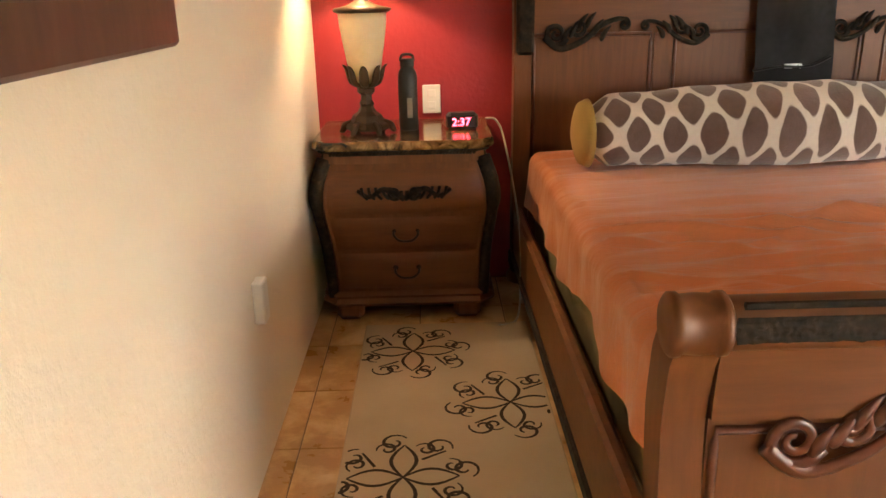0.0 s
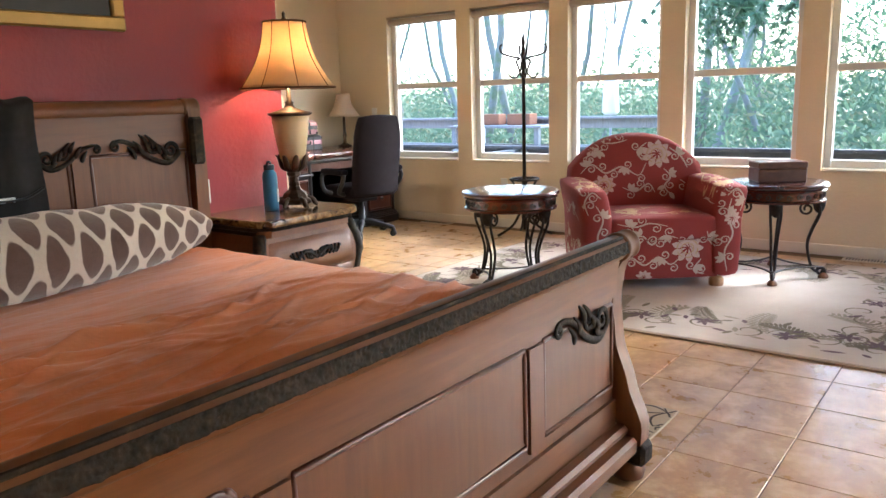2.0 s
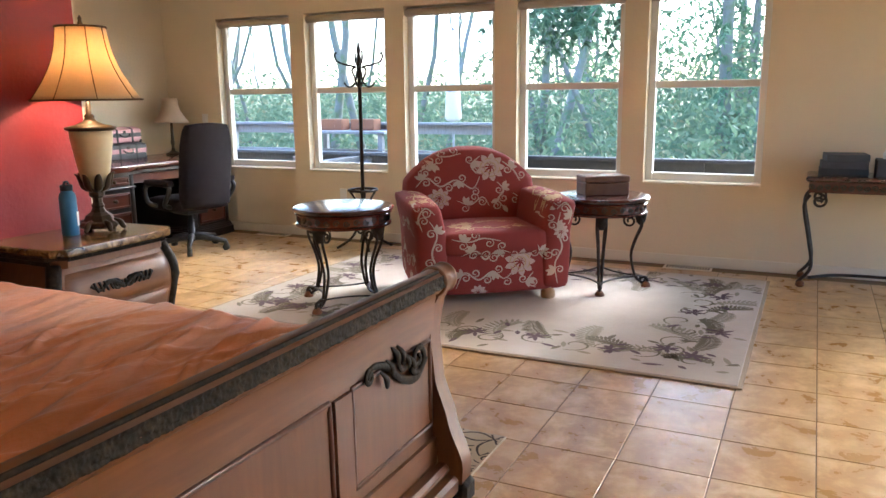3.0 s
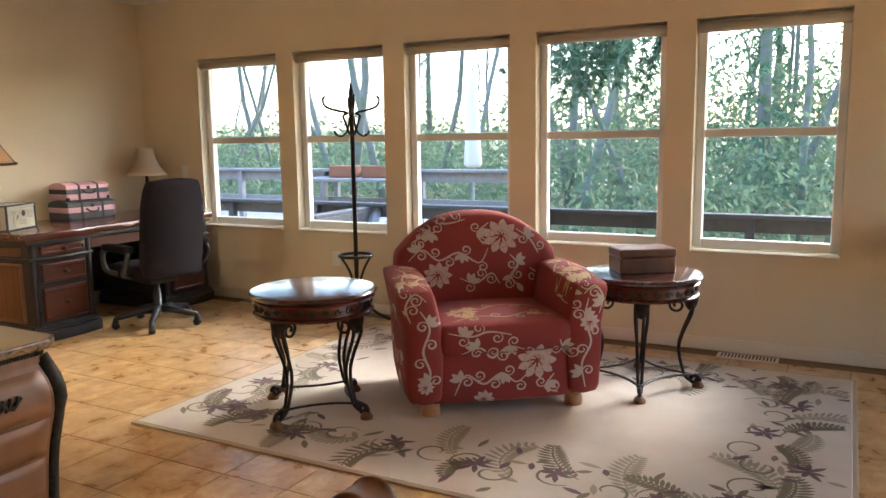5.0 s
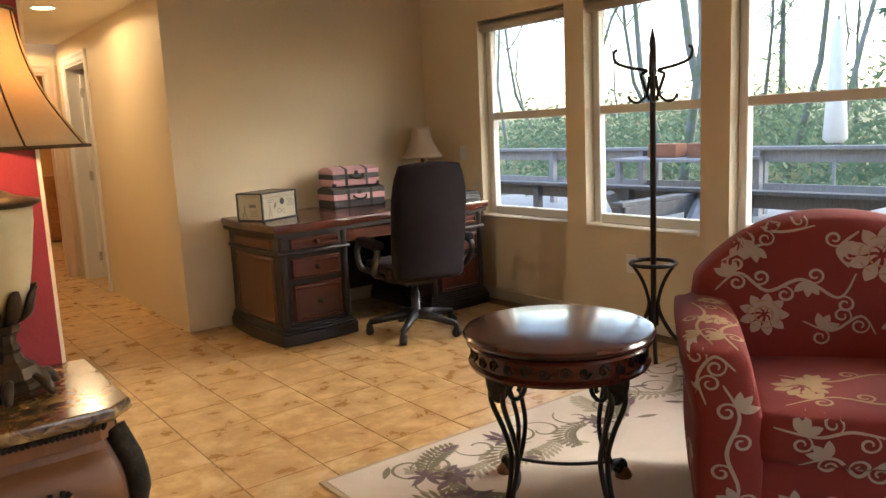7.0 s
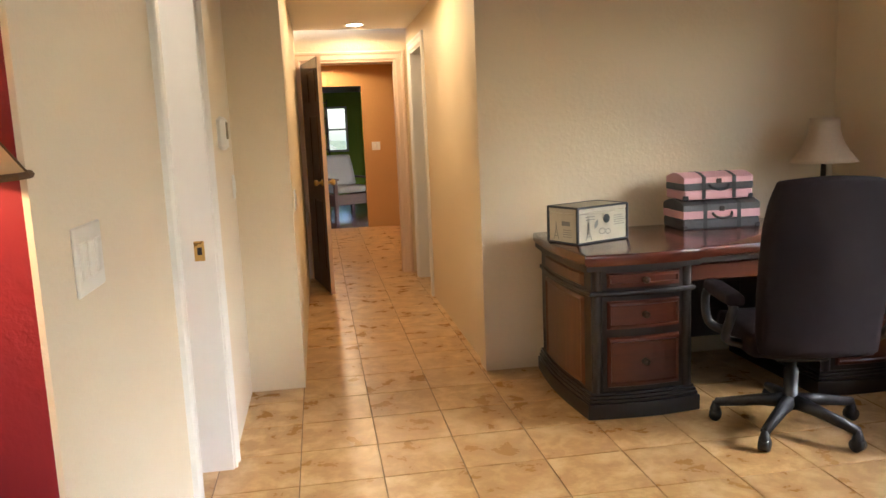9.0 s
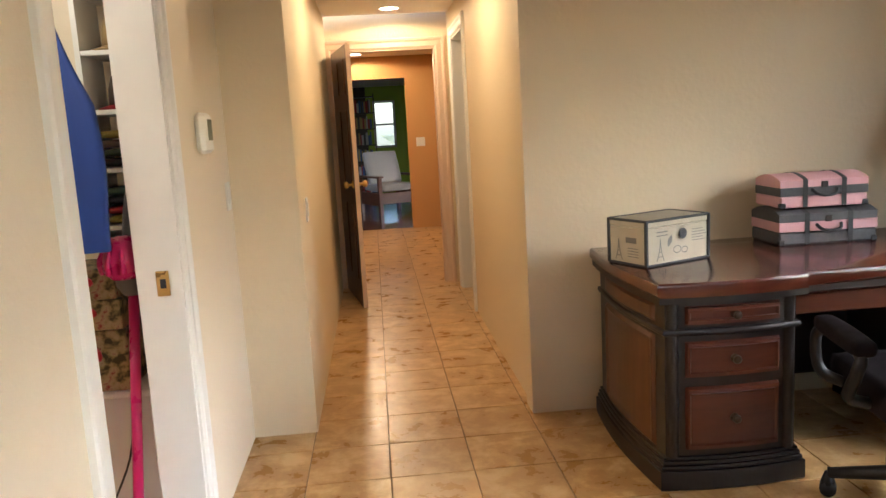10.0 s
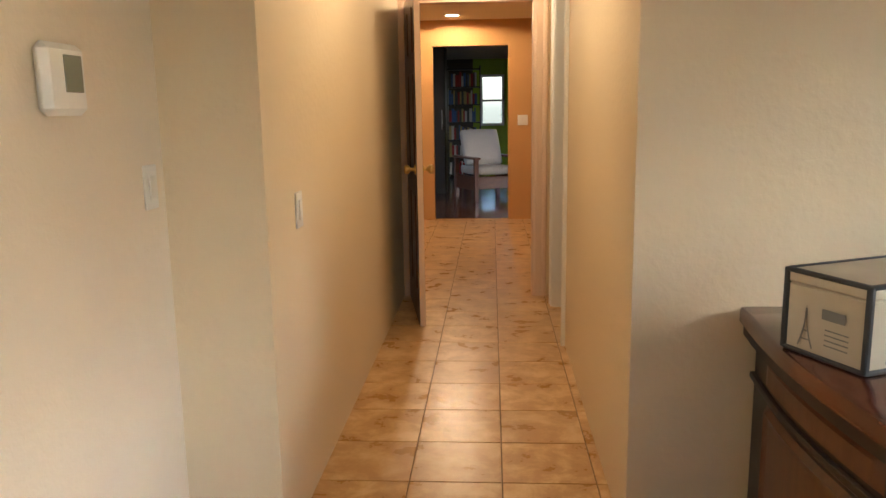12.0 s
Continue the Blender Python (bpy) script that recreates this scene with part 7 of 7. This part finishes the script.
for x in (-0.32, 0.30):
    part("side", soup().box(x, x + 0.02, -0.15, 0.15, 0, 2.1), DK, bk)
for i in range(7):
    part("shelf", soup().box(-0.30, 0.30, -0.15, 0.15, 0.05 + 0.33 * i, 0.07 + 0.33 * i), DK, bk)
bookm = [plain("book_cover", c, 0.6) for c in ((0.5, 0.48, 0.42), (0.30, 0.03, 0.03), (0.05, 0.1, 0.25), (0.4, 0.3, 0.1), (0.06, 0.06, 0.06))]
for i in range(6):
    x = -0.28
    while x < 0.22:
        w = rng.uniform(0.025, 0.05)
        b = thing("book", pose(2.16 + x + w / 2, 18.55, 0.072 + 0.33 * i), "book standing on the far bookcase", "book", "books on the far bookcase")
        part("cover", soup().box(-w / 2 + 0.001, w / 2 - 0.001, -0.09, 0.09, 0, rng.uniform(0.19, 0.27)), rng.choice(bookm), b)
        x += w
MISS = wood("mission_oak", (0.06, 0.02, 0.01), (0.10, 0.035, 0.016), (0.15, 0.055, 0.025), axis=(1, 1, 3))
lc = thing("lounge_chair", pose(2.62, 15.0, 0, 0, 0, 25), "dark wooden lounge chair with pale cushions in the far room", "armchair")
for x in (-0.34, 0.34):
    for y in (-0.36, 0.36):
        part("leg", soup().box(x - 0.03, x + 0.03, y - 0.03, y + 0.03, 0, 0.6, 0.004), MISS, lc)
    part("arm", soup().box(x - 0.05, x + 0.05, -0.42, 0.42, 0.601, 0.63, 0.006), MISS, lc)
    part("side_rail", soup().box(x - 0.02, x + 0.02, -0.33, 0.33, 0.16, 0.36, 0.006), MISS, lc)
part("front_rail", soup().box(-0.31, 0.31, -0.38, -0.35, 0.18, 0.36, 0.006), MISS, lc)
part("seat_cushion", puff(soup(), -0.30, 0.30, -0.34, 0.34, 0.36, 0.5, 0.05, 6), plain("grey_cushion", (0.35, 0.33, 0.30), 0.9), lc, "pale grey cushion", True)
part("back_cushion", puff(soup(), -0.30, 0.30, -0.07, 0.07, -0.28, 0.28, 0.05, 6), plain("pale_cushion", (0.5, 0.48, 0.45), 0.9), lc, "pale grey cushion", True, pose(0, 0.22, 0.74, -22))


# ==== outdoors ====
m = Mat("leaf_litter", 0.95)
m.color(m.ramp(m.noise(0.7, 6, None, 0.7), (0.35, (0.05, 0.055, 0.02)), (0.55, (0.11, 0.12, 0.04)), (0.7, (0.16, 0.12, 0.06))))
LITTER = m.m
structure("ground", soup().sheet(lambda u, v: (5.4 + 420 * u ** 2.2, -300 + 600 * v, -0.9 - 0.6 * min(1, u * 3) + 12 * max(0, u - 0.35) ** 1.2), 60, 40), LITTER, "mossy wooded ground with leaf litter", "ground", True)
DECKW = wood("weathered_deck_wood", (0.07, 0.07, 0.07), (0.11, 0.11, 0.115), (0.17, 0.17, 0.175), axis=(1, 5, 1), rough=0.6, coat=0.0)
PALED = wood("pale_deck_wood", (0.22, 0.22, 0.22), (0.32, 0.32, 0.33), (0.42, 0.42, 0.43), axis=(1, 5, 1), rough=0.55, coat=0.0)
DARKR = wood("dark_stained_rail", (0.02, 0.019, 0.02), (0.035, 0.033, 0.034), (0.055, 0.052, 0.05), axis=(5, 1, 1), rough=0.5, coat=0.0)
deck = thing("deck", pose(0, 0, 0), "weathered grey board deck outside the windows", "deck", "", "structure")
for i in range(24):
    part("deck_board", soup().box(WX + 0.16 + 0.145 * i, WX + 0.16 + 0.145 * i + 0.138, -4, 9, -0.50, -0.46, 0.004), DECKW, deck)
upper = thing("upper_deck", pose(0, 0, 0), "raised pale deck platform with steps", "deck", "", "structure")
for i in range(16):
    part("deck_board", soup().box(8.9 + 0.145 * i, 8.9 + 0.145 * i + 0.138, 5.2, 11, 0.02, 0.06, 0.004), PALED, upper)
part("fascia", soup().box(8.86, 8.9, 5.2, 11, -0.3, 0.06), DECKW, upper)


def railing(name, p0, p1, z0, z1, label, mat=DARKR, posts=4, mids=0):
    t = thing(name, pose(0, 0, 0), label, "railing", "deck railings")
    a, b = Vector(p0), Vector(p1)
    d = (b - a)
    n = Vector((d.y, -d.x, 0)).normalized()
    for i in range(posts):
        p = a + d * i / (posts - 1)
        part("post", soup().box(p.x - 0.045, p.x + 0.045, p.y - 0.045, p.y + 0.045, z0, z1 - 0.045), mat, t)
    M = Matrix.Translation(a) @ Vector((1, 0, 0)).rotation_difference(d.normalized()).to_matrix().to_4x4()
    L = d.length
    part("cap", soup().box(-0.03, L + 0.03, -0.075, 0.075, z1 - 0.044, z1, 0.006, M), mat, t)
    part("face_board", soup().box(0, L, -0.02, 0.02, z1 - 0.19, z1 - 0.046, 0.004, M @ pose(0, -0.067, 0)), mat, t)
    for k in range(mids):
        z = z0 + 0.12 + (z1 - z0 - 0.35) * (k + 0.5) / mids
        part("slat", soup().box(0, L, -0.02, 0.02, z - 0.06, z + 0.06, 0.004, M @ pose(0, -0.067, 0)), mat, t)
    return t


railing("railing", (8.3, -3.5, 0), (8.3, 3.0, 0), -0.5, 0.58, "dark stained deck railing with a flat cap", posts=4)
railing("railing", (6.9, 3.05, 0), (8.3, 3.05, 0), -0.5, 0.58, "dark deck railing turning back to the house", PALED, posts=2)
railing("railing", (8.6, 3.4, 0), (8.6, 9.5, 0), -0.5, 0.55, "grey deck railing along the lower deck", DECKW, posts=5, mids=1)
railing("railing", (10.2, 4.0, 0), (10.2, 11, 0), 0.0, 0.92, "pale weathered deck railing on the upper platform", PALED, posts=5, mids=1)
railing("railing", (7.4, 5.6, 0), (8.6, 5.6, 0), -0.5, 0.50, "grey deck railing beside the steps", DECKW, posts=2, mids=1)
for k, (y, z0, z1) in enumerate(((5.0, -0.45, 0.5), (4.6, 0.45, -0.35), (6.4, 0.5, -0.4))):
    t = thing("stair_rail", pose(0, 0, 0), "sloping weathered stair board beside the deck", "stair rail", "stair boards")
    part("board", soup().tube([(7.2 + 0.5 * k, y, z0), (8.7 + 0.3 * k, y + 0.5, z1)], 0.07, 4, flat=0.5), PALED, t)
tb = thing("deck_table", pose(10.0, 6.6, 0.06), "pale wooden table on the upper deck", "table")
part("tabletop", soup().box(-0.5, 0.5, -0.9, 0.9, 0.70, 0.74, 0.006), PALED, tb)
for x in (-0.42, 0.42):
    for y in (-0.8, 0.8):
        part("leg", soup().box(x - 0.04, x + 0.04, y - 0.04, y + 0.04, 0, 0.70), PALED, tb)
TERRA = plain("clay_pot", (0.30, 0.13, 0.07), 0.8)
for y in (6.3, 6.9):
    p = thing("planter", pose(9.95, y, 0.80), "clay planter box standing on the deck table", "planter", "planters")
    part("pot", soup().box(-0.12, 0.12, -0.22, 0.22, 0, 0.18, 0.01), TERRA, p)
um = thing("parasol", pose(11.2, 5.3, 0.06), "closed white garden parasol on the upper deck", "parasol")
part("pole", soup().lathe([(0.02, 0), (0.02, 2.4)], 10), PALED, um)
part("canopy", soup().lathe([(0.03, 2.35), (0.08, 2.2), (0.12, 1.4), (0.15, 0.9), (0.10, 0.85)], 14), WHITE, um, "folded white canopy", True)
# eaves
structure("roof_eaves", soup().box(WX + 0.15, WX + 0.85, -4, 6.5, 2.22, 2.36), DARKR, "dark underside of the roof's eaves", "roof")

# trees
m = Mat("grey_bark", 0.9)
m.color(m.mix(m.ramp(m.noise(3, 5), (0.45, 0.0), (0.62, 1.0)), (0.22, 0.22, 0.21), (0.17, 0.20, 0.12)))
m.bump(m.noise(25, 4), 0.5, 0.02)
BARK = m.m
m = Mat("fir_needles", 0.8)
m.color(m.mix(m.island(), (0.06, 0.13, 0.07), (0.16, 0.25, 0.13)))
NEEDLE = m.m
m = Mat("undergrowth_leaves", 0.8)
m.color(m.ramp(m.island(), (0.0, (0.05, 0.10, 0.055)), (0.5, (0.11, 0.17, 0.10)), (0.85, (0.18, 0.24, 0.15)), (1.0, (0.26, 0.20, 0.10))))
tr = m.node("ShaderNodeBsdfTranslucent")
tr.inputs[0].default_value = (0.18, 0.26, 0.15, 1)
mx = m.node("ShaderNodeMixShader")
mx.inputs[0].default_value = 0.4
m.link(m.b.outputs[0], mx.inputs[1])
m.link(tr.outputs[0], mx.inputs[2])
m.link(mx.outputs[0], m.t.nodes["Material Output"].inputs[0])
SHRUB = m.m


def grow(s, p, d, length, r, depth, rg, tips):
    pts, rad = [p.copy()], [r]
    n = 6 if depth else 4
    for i in range(n):
        d = (d + Vector((rg.uniform(-1, 1), rg.uniform(-1, 1), rg.uniform(-0.5, 0.8))) * 0.27).normalized()
        p = p + d * length / n
        pts.append(p.copy())
        rad.append(r * (1 - 0.55 * (i + 1) / n))
        if depth < 4 and i >= (2 if depth == 0 else 1):
            for q in range(rg.choice((1, 2, 2)) if depth < 3 else 1):
                side = Vector((rg.uniform(-1, 1), rg.uniform(-1, 1), rg.uniform(-0.1, 0.7))).normalized()
                grow(s, p.copy(), (d * 0.5 + side * 0.8).normalized(), length * rg.uniform(0.42, 0.62), rad[-1] * 0.55, depth + 1, rg, tips)
    s.tube(pts, rad, 7 if depth == 0 else (5 if depth == 1 else 3))
    tips.append(p)


def leaves(s, centre, spread, n, size, rg):
    for i in range(n):
        c = centre + Vector((rg.gauss(0, 1), rg.gauss(0, 1), rg.gauss(0, 0.7))) * spread
        a = Vector((rg.uniform(-1, 1), rg.uniform(-1, 1), rg.uniform(-1, 1))).normalized() * size * rg.uniform(0.5, 1.3)
        b = a.orthogonal().normalized() * size * 0.45
        s.add([c - a, c + b, c + a, c - b], [(0, 1, 2, 3)])


bare = []
for k in range(4):
    rg = random.Random(20 + k)
    t = thing("bare_tree", pose(0, 0, 0), "bare mossy deciduous tree in the winter woods", "tree", "bare trees")
    s, tips = soup(), []
    grow(s, Vector((0, 0, -0.3)), Vector((rg.uniform(-0.1, 0.1), rg.uniform(-0.1, 0.1), 1)), 9.5, 0.085 + 0.02 * k, 0, rg, tips)
    part("trunk", s, BARK, t, "", True)
    s = soup()
    for p in tips[::3]:
        leaves(s, p, 0.25, 5, 0.06, rg)
    o = part("crown", s, SHRUB, t, "thin lichen and twig tufts")
    o["kind"] = "stuff"
    bare.append(t)
firs = []
for k in range(2):
    rg = random.Random(50 + k)
    t = thing("fir_tree", pose(0, 0, 0), "tall green fir with drooping boughs", "tree", "fir trees")
    part("trunk", soup().tube([(0, 0, -0.3), (0.05, 0.03, 5), (0, 0, 13)], [0.24, 0.17, 0.03], 9), BARK, t, "", True)
    s = soup()
    for i in range(70):
        z = 1.6 + 11 * (i / 70)
        a, l = rg.uniform(0, 2 * math.pi), (3.0 * (1 - i / 78)) * rg.uniform(0.7, 1.1)
        for j in range(12):
            q = (j + 1) / 12
            c = Vector((math.cos(a) * l * q, math.sin(a) * l * q, z - 0.7 * q * q * (l / 2)))
            for h in range(4):
                e = Vector((rg.uniform(-1, 1), rg.uniform(-1, 1), rg.uniform(-1.6, 0.1))).normalized() * rg.uniform(0.14, 0.34)
                w = e.orthogonal().normalized() * 0.035
                s.add([c + w, c - w, c + e], [(0, 1, 2)])
    o = part("crown", s, NEEDLE, t)
    o["kind"] = "stuff"
    firs.append(t)
rg = random.Random(9)
first = True
spots = []
for i in range(56):
    x = rg.uniform(15, 48)
    y = (x - 0.5) * rg.uniform(-0.16, 1.05) + rg.uniform(-2, 2)
    spots.append((x, y))
for i, (x, y) in enumerate(spots):
    P = pose(x, y, -1.3, rg.uniform(-4, 4), rg.uniform(-4, 4), rg.uniform(0, 360)) @ Matrix.Diagonal((1, 1, rg.uniform(0.9, 1.3), 1))
    if i < 4:
        bare[i].matrix_basis = pose(x, y, -1.3, 0, 0, 40 * i)
    else:
        copy_thing(bare[i % 4], pose(x, y, -1.3, rg.uniform(-4, 4), rg.uniform(-4, 4), rg.uniform(0, 360)))
fspots = [(24.0, 2.2), (27.0, -2.0), (34.0, 7.0), (38.0, 3.0), (33.0, -3.0), (40.0, 22.0), (44.0, 12.0)]
for i, (x, y) in enumerate(fspots):
    if i < 2:
        firs[i].matrix_basis = pose(x, y, -1.4, 0, 0, 30)
    else:
        copy_thing(firs[i % 2], pose(x, y, -1.4, 0, 0, rg.uniform(0, 360)))
# a fir bough hanging close to the house
near = thing("fir_bough", pose(0, 0, 0), "drooping green fir bough of a tree close to the house", "bough")
s, br = soup(), soup()
for k in range(26):
    p = Vector((9.6 + rg.uniform(-0.4, 0.9), 1.9 + rg.uniform(0, 1.7), 3.15))
    d = Vector((rg.uniform(-0.2, 0.2), rg.uniform(-0.5, 0.5), -1)).normalized()
    line = [p + d * (q * 0.12) + Vector((0, 0.02 * q * q * 0.2, 0)) for q in range(8 + k % 5)]
    br.tube(line, 0.008, 4)
    for c in line:
        for h in range(26):
            e = Vector((rg.uniform(-1, 1), rg.uniform(-1, 1), rg.uniform(-1.7, 0))).normalized() * rg.uniform(0.10, 0.24)
            w = e.orthogonal().normalized() * 0.016
            s.add([c + w, c - w, c + e], [(0, 1, 2)])
br.tube([(10.0, 3.9, 3.2), (9.9, 2.8, 3.2), (9.8, 1.8, 3.1)], [0.05, 0.04, 0.02], 6)
br.tube([(10.0, 3.9, 3.2), (11.5, 4.2, 3.9), (14.0, 4.6, 4.2)], [0.05, 0.06, 0.09], 6)
part("branch", br, BARK, near)
o = part("needles", s, NEEDLE, near)
o["kind"] = "stuff"
# undergrowth
s = soup()
for i in range(1300):
    x = 11 + 34 * rg.random() ** 0.8
    y = (x - 0.5) * rg.uniform(-0.22, 1.1)
    h = rg.uniform(-1.0, 0.3) + max(0, (x - 12) * 0.13) * rg.random() ** 1.5 * (1.5 if y < 0.42 * x else 0.6)
    leaves(s, Vector((x, y, h)), 0.40 + 0.015 * x, 26, 0.05 + 0.004 * x, rg)
o = tagged(part("undergrowth", s, SHRUB), "dense green undergrowth of the winter woods", "undergrowth", "", "stuff")


# ==== floor tiles ====
P = 0.3335
GX, GY = 2.386, 6.246
tile = mesh("tile", *(lambda q: (q.v, q.f))(soup().box(0.002, P - 0.0025, 0.002, P - 0.0025, -0.008, 0.0, 0.0012)))
tile.materials.append(TILE)
floor = bpy.data.objects["floor"]
rest, count = soup(), 0


def has_floor(x, y):
    c = P / 2
    x, y = x + c, y + c
    if y < RY + 0.05:
        return -1.85 < x < WX - 0.05
    if y < DY:
        return CX - 0.1 < x < WX - 0.05 or (x > 0.05 and x < CX)
    if y < 9.2:
        return HX0 - 0.2 < x < HX1 + 0.2
    return 1.0 < x < 4.1


cells = []
for i in range(-14, 10):
    for j in range(-29, 22):
        x, y = GX + P * i, GY + P * j
        if has_floor(x, y) and y < 12.8:
            cells.append((x, y))
near_cells = [c for c in cells if (1.7 < c[0] < 3.2 and 2.6 < c[1] < 8.2) or (1.2 < c[0] < 4.9 and -1.2 < c[1] < 3.2 and not (2.7 < c[0] < 4.5 and 0.0 < c[1] < 2.7)) or (3.0 < c[0] < 4.9 and 3.0 < c[1] < 5.0)]
near_cells = near_cells[:298]
chosen = set(near_cells)
for c in cells:
    if c in chosen:
        o = new("tile", tile)
        o.matrix_basis = pose(c[0], c[1], 0)
        o.parent = floor
    else:
        rest.box(c[0] + 0.002, c[0] + P - 0.0025, c[1] + 0.002, c[1] + P - 0.0025, -0.008, 0.0, 0.0012)
o = part("tiles", rest, TILE, floor)
o["kind"] = "stuff"
